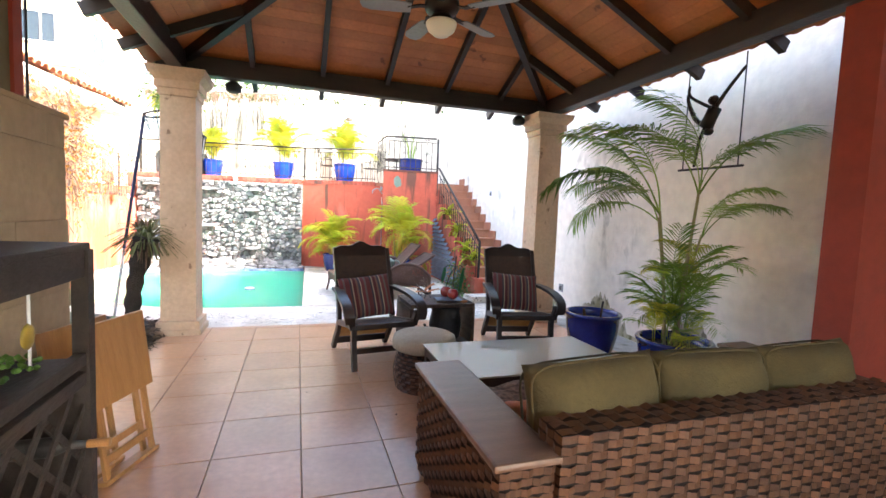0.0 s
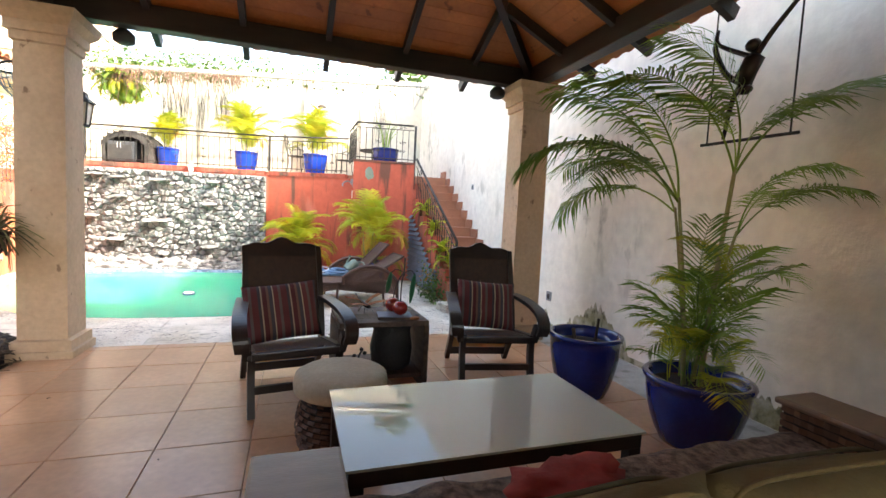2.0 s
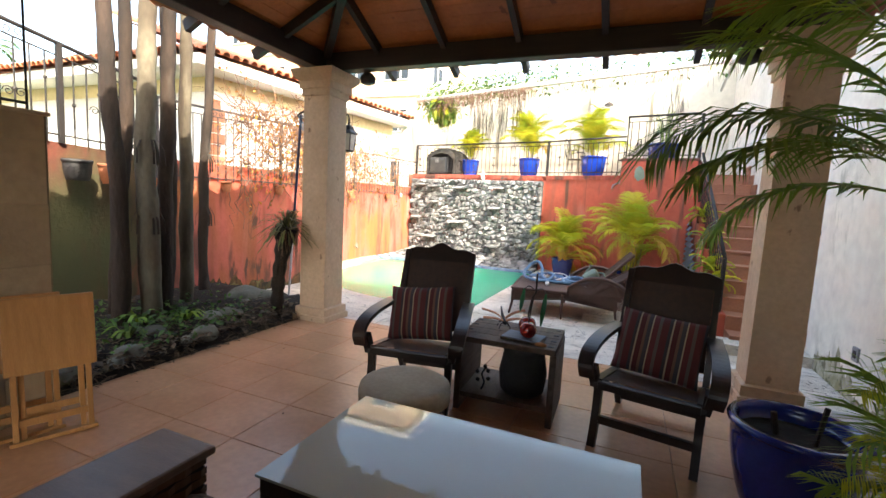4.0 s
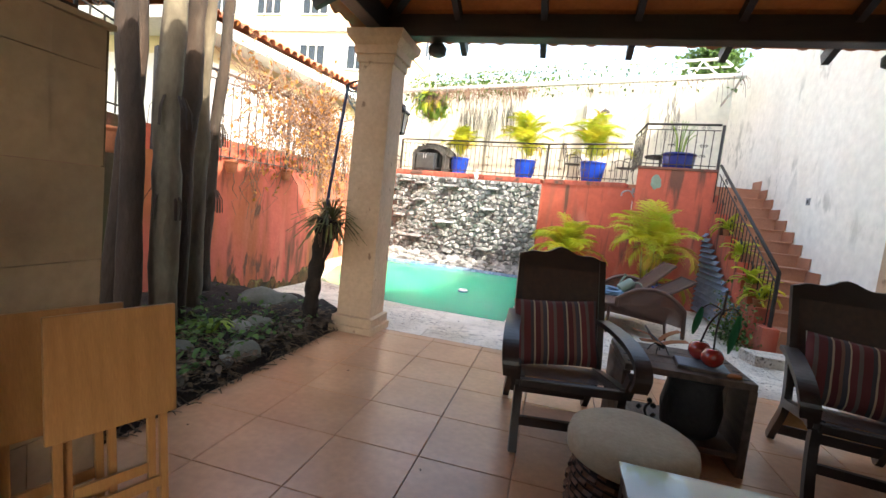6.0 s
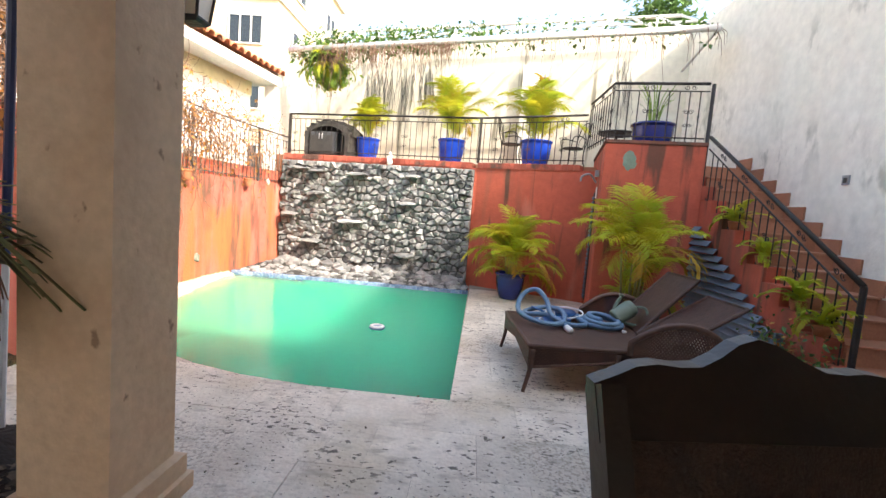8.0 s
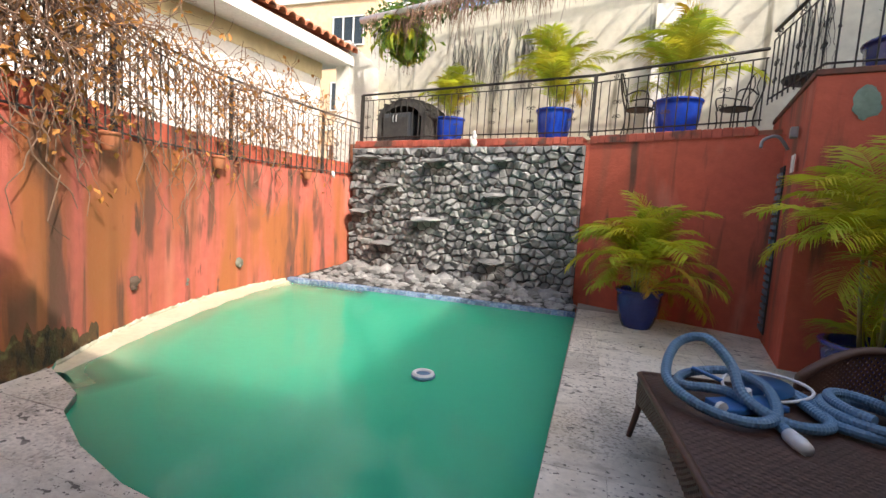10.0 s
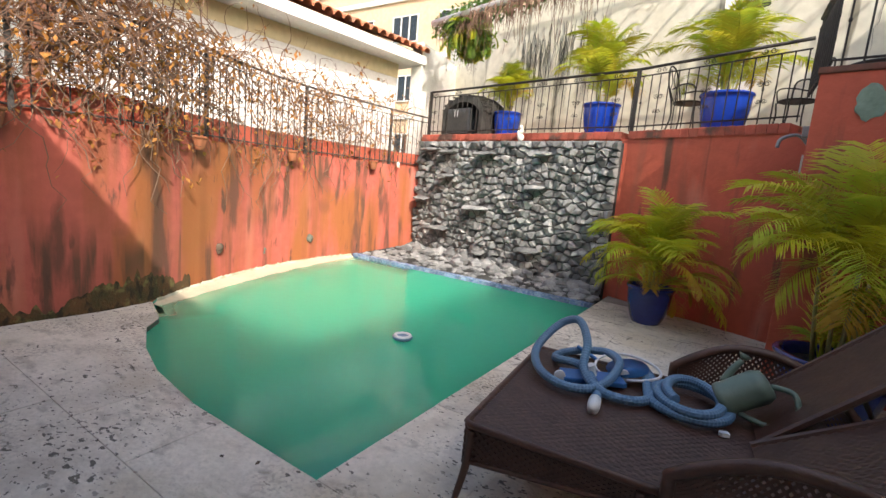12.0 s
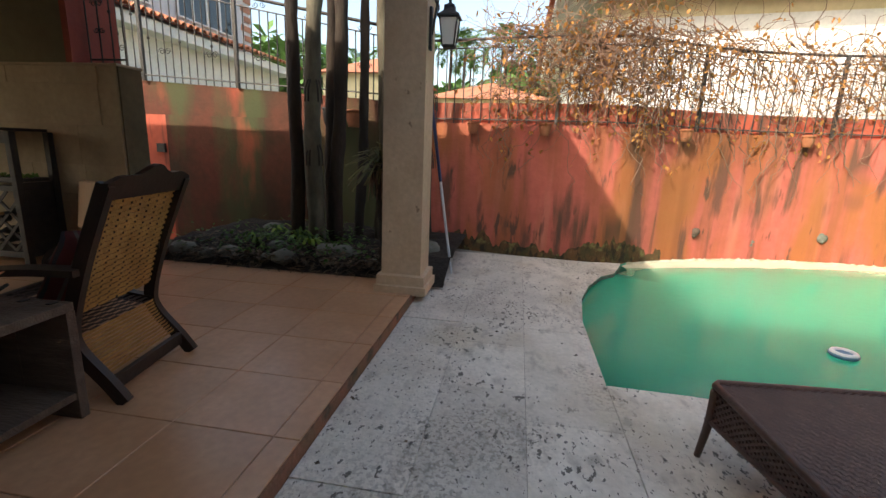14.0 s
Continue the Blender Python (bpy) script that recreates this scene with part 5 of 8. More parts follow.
for row in range(11):
    z = 0.03 * row + 0.012
    rr = 0.20 + 0.05 * math.sin(math.pi * min(1, (z + 0.06) / 0.42))
    for j in range(36):
        a0, a1 = 2 * math.pi * j / 36, 2 * math.pi * (j + 1) / 36
        o = 0.010 if (row + j) % 2 else -0.002
        for zz0, zz1, e0, e1 in ((z - 0.012, z, 0.0, 1), (z, z + 0.014, 1, 0.0)):
            quad(bm, *[((rr + o * e) * math.cos(a), (rr + o * e) * math.sin(a), zz) for a, zz, e in ((a0, zz0, e0), (a1, zz0, e0), (a1, zz1, e1), (a0, zz1, e1))])
tagged(part("wicker", bm, m_wicker, stool, "brown woven wicker"), kind="stuff")
part("cushion", lathe(B(), [(0.245, 0.335), (0.268, 0.35), (0.272, 0.40), (0.262, 0.44), (0.23, 0.458), (0.12, 0.464), (0.001, 0.465)], 36), m_creamcloth, stool, smooth=True)
part("foot_ring", lathe(B(), [(0.20, 0.0), (0.215, 0.0), (0.215, 0.02), (0.20, 0.02)], 28), m_chair, stool)

gt = thing("coffee_table", pose(1.585, 2.665, 0.002), "low wooden coffee table with a pale glass top", "coffee table")
W2, D2 = 0.665, 0.375
for x0, x1, y0, y1 in ((-W2, W2, -D2, -D2 + 0.05), (-W2, W2, D2 - 0.05, D2), (-W2, -W2 + 0.05, -D2 + 0.05, D2 - 0.05), (W2 - 0.05, W2, -D2 + 0.05, D2 - 0.05)):
    part("rail", box(B(), x0, x1, y0, y1, 0.37, 0.437, bevel=0.004), m_chair, gt)
part("glass_top", box(B(), -W2 - 0.012, W2 + 0.012, -D2 - 0.012, D2 + 0.012, 0.440, 0.451), m_glass, gt, "glass with pale reflections put into its colour")
part("under_panel", box(B(), -W2 + 0.05, W2 - 0.05, -D2 + 0.05, D2 - 0.05, 0.395, 0.42), mat("pale_rush_panel", (0.50, 0.50, 0.46), (0.40, 0.40, 0.37), rough=0.7, scale=6), gt, "pale panel under the glass")
for sx in (-1, 1):
    for sy in (-1, 1):
        part("leg", box(B(), sx * (W2 - 0.03) - 0.03, sx * (W2 - 0.03) + 0.03, sy * (D2 - 0.03) - 0.03, sy * (D2 - 0.03) + 0.03, 0, 0.37, bevel=0.005), m_chair, gt)

# ---- patio: wicker sofa ----
SX0, SX1, SY0, SY1 = 0.612, 3.12, 1.05, 2.13
sofa = thing("wicker_sofa", pose(0, 0, 0.002), "caramel wicker sofa with broad brown wooden arms", "sofa")


def weave(bm, origin, u, v, nrm, nu, nv, depth=0.010):
    """Bulged bands, over and under, on a flat panel."""
    for i in range(nu):
        for j in range(nv):
            up = (i + j) % 2
            a = origin + u * (i / nu) + v * (j / nv)
            b = origin + u * ((i + 1) / nu) + v * (j / nv)
            du, dv = u / nu, v / nv
            o = nrm * (depth if up else depth * 0.15)
            e = nrm * (0.001 if up else -0.001)
            m0, m1 = a + du * 0.5 + o + dv * 0.10, a + du * 0.5 + o + dv * 0.90
            l0, l1 = a + e + dv * 0.10, a + e + dv * 0.90
            r0, r1 = b + e + dv * 0.10, b + e + dv * 0.90
            v6 = [bm.verts.new(p) for p in (l0, m0, r0, r1, m1, l1)]
            bm.faces.new((v6[0], v6[1], v6[4], v6[5]))
            bm.faces.new((v6[1], v6[2], v6[3], v6[4]))


X, Y, Z = Vector((1, 0, 0)), Vector((0, 1, 0)), Vector((0, 0, 1))
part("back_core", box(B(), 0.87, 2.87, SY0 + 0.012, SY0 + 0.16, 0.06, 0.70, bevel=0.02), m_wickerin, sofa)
bm = B()
weave(bm, Vector((0.865, SY0 + 0.010, 0.06)), X * 2.01, Z * 0.64, -Y, 30, 17, 0.015)
weave(bm, Vector((0.865, SY0 + 0.005, 0.702)), X * 2.01, Y * 0.16, Z, 30, 3, 0.013)
weave(bm, Vector((0.865, SY0 + 0.165, 0.30)), X * 2.01, Z * 0.40, Y, 30, 10, 0.010)
weave(bm, Vector((0.862, SY0 + 0.165, 0.06)), -Y * 0.16, Z * 0.64, -X, 3, 17, 0.010)
tagged(part("back_weave", bm, m_wicker, sofa, "woven caramel bands"), kind="stuff")
for x0, x1, sgn in ((SX0, SX0 + 0.25, -1), (SX1 - 0.25, SX1, 1)):
    part("arm_top", box(B(), x0 - 0.01, x1 + 0.01, SY0 + 0.0, SY1 + 0.01, 0.598, 0.628, bevel=0.012), m_armwood, sofa, "brown varnished wooden arm")
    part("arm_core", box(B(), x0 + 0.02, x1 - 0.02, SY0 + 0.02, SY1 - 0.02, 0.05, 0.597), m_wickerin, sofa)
    bm = B()
    xo = x0 + 0.015 if sgn < 0 else x1 - 0.015
    xi = x1 - 0.015 if sgn < 0 else x0 + 0.015
    weave(bm, Vector((xo, SY0 + 0.01, 0.05)), Y * 1.06, Z * 0.545, X * sgn, 17, 15, 0.015)
    weave(bm, Vector((xi, SY0 + 0.01, 0.05)), Y * 1.06, Z * 0.545, -X * sgn, 18, 16, 0.010)
    weave(bm, Vector((x0 + 0.015, SY1 - 0.015, 0.05)), X * 0.22, Z * 0.545, Y, 5, 16, 0.010)
    weave(bm, Vector((x0 + 0.015, SY0 + 0.015, 0.05)), X * 0.22, Z * 0.545, -Y, 5, 16, 0.010)
    tagged(part("arm_weave", bm, m_wicker, sofa), kind="stuff")
    for y in (SY0 + 0.03, SY1 - 0.08):
        part("leg", box(B(), x0 + 0.03, x0 + 0.09, y, y + 0.05, 0, 0.05), m_chair, sofa)
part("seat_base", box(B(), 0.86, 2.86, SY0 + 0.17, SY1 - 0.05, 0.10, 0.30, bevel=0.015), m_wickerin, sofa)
bm = B()
weave(bm, Vector((0.86, SY1 - 0.048, 0.10)), X * 2.0, Z * 0.20, Y, 30, 6, 0.010)
tagged(part("front_weave", bm, m_wicker, sofa), kind="stuff")
# seat throws
bm = B()
n1, n2 = 44, 18
g = [[bm.verts.new((0.865 + 1.99 * i / n1, SY0 + 0.19 + 0.90 * j / n2, 0.50 + 0.026 * noise.noise(Vector((i * 0.33, j * 0.4, 2))) - 0.13 * max(0, (j / n2 - 0.9) / 0.1) ** 2)) for j in range(n2 + 1)] for i in range(n1 + 1)]
for i in range(n1):
    for j in range(n2):
        bm.faces.new((g[i][j], g[i + 1][j], g[i + 1][j + 1], g[i][j + 1]))
edge = [g[i][0] for i in range(n1 + 1)] + [g[n1][j] for j in range(1, n2 + 1)] + [g[i][n2] for i in range(n1 - 1, -1, -1)] + [g[0][j] for j in range(n2 - 1, 0, -1)]
low = [bm.verts.new((v.co.x, v.co.y, 0.305)) for v in edge]
for k in range(len(edge)):
    j = (k + 1) % len(edge)
    bm.faces.new((edge[j], edge[k], low[k], low[j]))
solo("sofa_throw", bm, m_throw, "mottled brown shaggy throw over the sofa seat", "throw", smooth=True)
for k, (x, y, w) in enumerate(((1.60, 1.92, 0.20), (1.05, 1.58, 0.13))):
    solo("cloth", blob(B(), (x, y, 0.535), (w, 0.12, 0.035), k + 4, 3, 0.9), m_redcloth if k == 0 else m_terra,
         "crumpled red cloth on the sofa throw" if k == 0 else "faded orange cloth on the sofa throw", "cloth", smooth=True)
for k, x in enumerate((1.21, 1.87, 2.53)):
    c = thing("back_cushion", pose(x, SY0 + 0.29, 0.665, -12, (-2, 1, -1)[k], (2, -1, 1)[k]), "plump olive canvas back cushion with piping", "cushion", "sofa back cushions")
    part("cover", pillow_bm(0.69, 0.42, 0.27, 20, seed=k * 3 + 1), m_olive, c, smooth=True)
    for sy in (-1, 1):
        loop = [(0.335 * math.copysign(abs(math.cos(a)) ** 0.35, math.cos(a)), sy * 0.045, 0.202 * math.copysign(abs(math.sin(a)) ** 0.35, math.sin(a))) for a in (2 * math.pi * q / 40 + 0.01 for q in range(41))]
        part("piping", tube(B(), loop, 0.006, 5, caps=False), m_olive if sy < 0 else m_cord, c, "raised piping seam", smooth=True)

# ---- patio: pots, big palm, swing figure ----
pot("blue_pot", pose(2.99, 3.73, 0.002), 0.285, 0.50, m_blue, "empty cobalt blue glazed pot with bare soil")
solo("dry_stick", tube(B(), [(0, 0, 0), (0.012, 0.01, 0.22)], 0.012, 6), m_bark, "short dry stalk in the blue pot", "stick", m=pose(3.06, 3.70, 0.40, 0, 6, 0))
solo("dry_stick", tube(B(), [(0, 0, 0), (-0.02, 0.01, 0.13)], 0.015, 6), m_bark, "short dry stalk in the blue pot", "stick", m=pose(2.92, 3.76, 0.40))
pot("blue_pot", pose(3.22, 2.86, 0.002), 0.315, 0.44, m_blue, "cobalt blue glazed pot holding a tall palm")
bp = thing("areca_palm", pose(3.22, 2.88, 0.37), "tall areca palm with arching green fronds", "plant")
STEMS = (((0.02, -0.02), (0.10, -0.06), 1.40, 0.019), ((-0.06, 0.03), (-0.10, 0.16), 1.22, 0.016), ((0.05, 0.06), (0.22, -0.02), 1.02, 0.014), ((-0.02, 0.07), (0.02, 0.30), 1.16, 0.014))
rnd = random.Random(12)
for si, (b0, b1, h, r) in enumerate(STEMS):
    top = Vector((b1[0], b1[1], h))
    part("stem", tube(B(), curve_points([(*b0, 0), (b0[0] * 0.6 + b1[0] * 0.4, b0[1] * 0.6 + b1[1] * 0.4, h * 0.5), tuple(top)], 5), r, 8, r * 0.6), m_stem, bp, smooth=True)
CROWN = ((0, -22, 26, 1.05), (0, 152, -8, 1.0), (0, 178, 22, 0.95), (0, -62, 6, 0.65), (0, 100, -2, 0.7),
         (1, 161, 36, 1.1), (1, 140, 18, 1.1), (1, 186, 46, 0.85), (1, 155, 2, 1.05), (1, 120, 40, 0.9),
         (2, -32, 6, 0.7), (2, 12, 28, 0.65), (2, -75, 30, 0.65), (3, 166, 52, 0.85), (3, 122, 18, 0.85))
for si, az, tilt, s in CROWN:
    top = Vector((STEMS[si][1][0], STEMS[si][1][1], STEMS[si][2] - 0.03))
    part("frond", f_big[(int(az) // 7) % 4], None, bp, m=Matrix.Translation(top) @ Matrix.Rotation(radians(az), 4, 'Z') @ Matrix.Rotation(radians(tilt - 22), 4, 'Y') @ Matrix.Scale(s, 4))
for k in range(60):
    az, tilt = 137.5 * k + rnd.uniform(-15, 15), rnd.uniform(-26, 34)
    if 20 < (az % 360) < 60 and tilt > 20:
        continue
    h = rnd.choice((0.0, 0.02, 0.05, 0.18, 0.3, 0.45, 0.62))
    part("frond", f_yel[k % 4] if k % 4 == 1 else f_low[k % 4], None, bp, m=Matrix.Translation((rnd.uniform(-0.17, 0.17), rnd.uniform(-0.17, 0.17), h)) @ Matrix.Rotation(radians(az), 4, 'Z')
         @ Matrix.Rotation(radians(tilt - 8), 4, 'Y') @ Matrix.Scale(rnd.uniform(0.55, 1.05) * (0.65 if k % 4 == 1 else 1.0), 4))

sw = thing("swing", pose(0, 0, 0), "black rope swing with a wooden bar hung under the eave", "swing")
SWX, SY_L, SY_R, SZ = 3.60, 3.29, 2.70, 2.015
for y, z in ((SY_L, SZ), (SY_R, SZ - 0.01)):
    part("rope", tube(B(), [(SWX, y, z), (SWX + 0.0, y, 2.98)], 0.006, 5), m_black, sw)
part("bar", tube(B(), [(SWX, SY_L + 0.05, SZ), (SWX, SY_R - 0.05, SZ - 0.01)], 0.011, 7), m_black, sw)
bm = B()
lh, rh = Vector((SWX, SY_L - 0.01, 2.83)), Vector((SWX, SY_R, 2.86))
head, chest, hip = Vector((SWX, 3.00, 2.635)), Vector((SWX, 2.98, 2.55)), Vector((SWX, 3.06, 2.40))
blob(bm, head, (0.045, 0.05, 0.045), 1, 2, 0.1)
tube(bm, [chest + Vector((0, 0.02, 0.01)), chest, hip.lerp(chest, 0.5), hip], [0.04, 0.06, 0.058, 0.065], 8)
tube(bm, curve_points([chest, chest + Vector((0, -0.10, 0.13)), rh], 4), 0.022, 6, 0.013)
tube(bm, curve_points([chest, chest + Vector((0, 0.11, 0.06)), lh - Vector((0, 0.01, 0.1)), lh], 4), 0.02, 6, 0.013)
tube(bm, curve_points([hip, hip + Vector((0, 0.13, 0.10)), lh - Vector((0, 0, 0.16)), lh - Vector((0, -0.01, 0.08))], 4), 0.026, 6, 0.014)
tube(bm, curve_points([hip, hip + Vector((0, 0.06, -0.12)), Vector((SWX, 3.16, SZ + 0.02))], 4), 0.022, 6, 0.013)
blob(bm, hip + Vector((0, -0.03, -0.05)), (0.04, 0.05, 0.035), 2, 2, 0.1)
solo("hanging_figure", bm, m_bronze, "dark bronze figure swinging from the ropes", "statue", smooth=True)

# ---- patio: ceiling fan, lamps under the eave ----
fan = thing("ceiling_fan", pose(1.0, 3.2, 2.86), "bronze ceiling fan with grey blades and a glass lamp", "ceiling fan")
part("rod", tube(B(), [(0, 0, 0.30), (0, 0, 1.35)], 0.014, 8), m_bronze, fan)
part("motor", lathe(B(), [(0.05, 0.16), (0.12, 0.18), (0.14, 0.22), (0.13, 0.28), (0.06, 0.32), (0.001, 0.33)], 24), m_bronze, fan, smooth=True)
part("lamp_fitting", lathe(B(), [(0.10, 0.10), (0.105, 0.12), (0.06, 0.17), (0.001, 0.17)], 20), m_bronze, fan, smooth=True)
part("lamp_bowl", lathe(B(), [(0.001, 0.0), (0.06, 0.008), (0.105, 0.045), (0.122, 0.09), (0.12, 0.105), (0.001, 0.106)], 28), m_lampglass, fan, "frosted cream glass bowl", smooth=True)
for k in range(5):
    a = radians(72 * k + 28)
    r = Matrix.Rotation(a, 4, 'Z')
    part("blade_bracket", ribbon(B(), [r @ Vector(p) for p in ((0.10, 0, 0.22), (0.18, 0.03, 0.20), (0.27, 0, 0.19))], 0.05, 0.008, r @ Vector((0, 1, 0))), m_bronze, fan)
    bm = B()
    out_ = [(0.24, -0.05), (0.30, -0.062), (0.55, -0.072), (0.61, -0.05), (0.63, 0.0), (0.61, 0.05), (0.55, 0.072), (0.30, 0.062), (0.24, 0.05)]
    lo = [bm.verts.new(r @ Vector((x, y, 0.186 + y * 0.18))) for x, y in out_]
    hi = [bm.verts.new(r @ Vector((x, y, 0.194 + y * 0.18))) for x, y in out_]
    bm.faces.new(lo[::-1])
    bm.faces.new(hi)
    for j in range(len(lo)):
        bm.faces.new((lo[j], lo[(j + 1) % len(lo)], hi[(j + 1) % len(lo)], hi[j]))
    part("blade", bm, m_greyblade, fan, "silver grey blade")
for x in (-0.78, 2.93):
    sp = thing("eave_spotlight", pose(x, 5.60, 2.79), "small black spotlight under the eave beam", "spotlight", "eave spotlights")
    part("housing", lathe(B(), [(0.05, 0.0), (0.085, 0.02), (0.09, 0.08), (0.05, 0.125), (0.001, 0.13)], 18), m_black, sp, smooth=True)
lan = thing("wall_lantern", pose(-1.20, 5.86, 2.07), "black iron lantern with pale glass on the column", "lantern")
part("glass", squares(B(), 0, 0, [(0.012, 0.043), (0.205, 0.066)]), m_lampglass, lan, "pale glass panes")
for sx in (-1, 1):
    for sy in (-1, 1):
        part("frame_bar", tube(B(), [(sx * 0.047, sy * 0.047, 0), (sx * 0.07, sy * 0.07, 0.21)], 0.007, 5), m_black, lan)
part("base", squares(B(), 0, 0, [(-0.012, 0.04), (0.0, 0.052), (0.01, 0.05)]), m_black, lan)
part("cap", squares(B(), 0, 0, [(0.21, 0.088), (0.225, 0.085), (0.26, 0.045), (0.30, 0.04), (0.32, 0.012), (0.40, 0.008)]), m_black, lan)
part("bracket", tube(B(), curve_points([(-0.03, -0.145, 0.10), (-0.03, -0.10, 0.36), (-0.01, -0.03, 0.44), (0, 0, 0.40)], 4), 0.009, 6), m_black, lan)
part("wall_plate", box(B(), -0.06, 0.0, -0.166, -0.145, -0.02, 0.30), m_black, lan)

# ---- patio: cabinet, folding tables ----
cab = thing("bar_cabinet", pose(0, 0, 0.002), "grey washed dark wooden bar cabinet with lattice wine rack", "cabinet")
CX0, CX1, CY0, CY1 = -1.245, -0.84, 0.75, 1.93
for x in (CX0 + 0.03, CX1 - 0.03):
    for y in (CY0 + 0.03, CY1 - 0.03):
        part("post", box(B(), x - 0.03, x + 0.03, y - 0.03, y + 0.03, 0, 1.27, bevel=0.005), m_cab, cab)
part("top_board", box(B(), CX0 - 0.0, CX1 + 0.01, CY0 - 0.02, CY1 - 0.06, 1.271, 1.30, bevel=0.005), m_cab, cab)
for z0, z1 in ((1.16, 1.268), (0.80, 0.85), (0.72, 0.775), (0.08, 0.14)):
    part("front_rail", box(B(), CX1 - 0.05, CX1 - 0.01, CY0 + 0.06, CY1 - 0.06, z0, z1, bevel=0.004), m_cab, cab)
part("shelf", box(B(), CX0 + 0.01, CX1 - 0.06, CY0 + 0.06, CY1 - 0.06, 0.80, 0.83), m_cab, cab)
part("end_panel", box(B(), CX0 + 0.06, CX1 - 0.06, CY1 - 0.045, CY1 - 0.025, 0.08, 0.80), m_cab, cab)
part("bottom", box(B(), CX0 + 0.01, CX1 - 0.06, CY0 + 0.06, CY1 - 0.06, 0.08, 0.10), m_cab, cab)
for k in range(-3, 8):
    for sgn in (-1, 1):
        y0 = CY0 + 0.06 + k * 0.19
        a, b = (y0, 0.14), (y0 + sgn * 0.58, 0.72)
        ylo, yhi = CY0 + 0.06, CY1 - 0.06
        pts = []
        for (ya, za), (yb, zb) in ((a, b),):
            t0, t1 = 0.0, 1.0
            dyy = yb - ya
            for lim, less in ((ylo, True), (yhi, False)):
                tt = (lim - ya) / dyy
                if (dyy > 0) == less:
                    t0 = max(t0, tt)
                else:
                    t1 = min(t1, tt)
            if t1 > t0:
                pts = [(CX1 - 0.03 + 0.006 * sgn, ya + dyy * t, za + (zb - za) * t) for t in (t0, t1)]
        if pts and (Vector(pts[0]) - Vector(pts[1])).length > 0.05:
            part("lattice_strip", ribbon(B(), pts, 0.010, 0.028, (1, 0, 0)), m_cab, cab)
for k, (y, z) in enumerate(((1.76, 0.52), (1.63, 0.33), (1.45, 0.42), (1.60, 0.24))):
    b = thing("wine_bottle", pose(CX1 - 0.24, y, z, 0, 90, 0), "wine bottle lying in the lattice rack with its cork out", "bottle", "bottles in the rack")
    part("glass", lathe(B(), [(0.037, 0.0), (0.038, 0.15), (0.03, 0.18), (0.015, 0.21), (0.015, 0.29), (0.001, 0.29)], 14), m_black, b, smooth=True)
    part("cork", lathe(B(), [(0.016, 0.27), (0.018, 0.345), (0.001, 0.346)], 10), m_fold, b, "pale cork")
beads = thing("bead_string", pose(-1.05, 1.62, 0.833), "tangle of green beads on the cabinet shelf", "beads")
bead_me = mesh_of(blob(B(), (0, 0, 0), (0.012, 0.012, 0.012), 1, 1, 0), "bead", m_leaf, True)
for k in range(70):
    a = k * 0.3
    part("bead", bead_me, None, beads, m=Matrix.Translation((0.12 * math.cos(a) * (0.5 + 0.5 * math.sin(a * 0.37)), 0.2 * math.sin(a * 0.8), 0.013 + 0.01 * (k % 3))))
hang = thing("hanging_tag", pose(-0.98, 1.74, 0.90), "yellow oval tag hanging on a clear cord", "ornament")
part("tag", blob(B(), (0, 0, 0.06), (0.012, 0.045, 0.05), 2, 2, 0.05), mat("mustard_tag", (0.42, 0.30, 0.05), rough=0.5), hang, smooth=True)
part("cord", tube(B(), [(0, 0.01, -0.065), (0, 0.01, 0.26)], 0.006, 5), m_whiteplastic, hang)


def folding_table(m, label):
    t = thing("folding_table", m, label, "folding table", "leaning folding tables")
    part("top", box(B(), -0.21, 0.21, -0.012, 0.012, 0.40, 0.84, bevel=0.006), m_fold, t)
    for x in (-0.17, 0.17):
        part("leg", box(B(), x - 0.014, x + 0.014, 0.014, 0.036, 0.0, 0.66, bevel=0.003), m_fold, t)
        part("leg", box(B(), x * 0.8 - 0.014, x * 0.8 + 0.014, 0.040, 0.062, 0.02, 0.62, bevel=0.003), m_fold, t)
    part("crossbar", box(B(), -0.155, 0.155, 0.016, 0.034, 0.10, 0.14), m_fold, t)
    part("crossbar", box(B(), -0.12, 0.12, 0.042, 0.060, 0.16, 0.20), m_fold, t)
    part("foot_bar", box(B(), -0.20, 0.20, 0.0, 0.075, 0.0, 0.022, bevel=0.003), m_fold, t)
    return t


folding_table(pose(-0.88, 2.53, 0.004, -8, 0, 70), "varnished light wooden folding table leaning folded")
folding_table(pose(-1.02, 2.43, 0.004, -8, 0, 72), "varnished light wooden folding table leaning folded")

# ---- planting bed ----
stump = thing("fern_stump", pose(-1.71, 5.21, 0.02), "dark tree fern stump with spiky bromeliads on top", "plant")
part("trunk", tube(B(), curve_points([(0, 0, 0), (0.01, 0.0, 0.25), (0.03, 0, 0.55), (0.09, 0.0, 0.85), (0.14, 0.0, 1.08)], 5), [0.075 + 0.01 * math.sin(k * 1.9) + 0.06 * max(0, k - 12) / 8 for k in range(21)], 10), m_darkbark, stump, smooth=True)
rnd = random.Random(5)
bm = B()
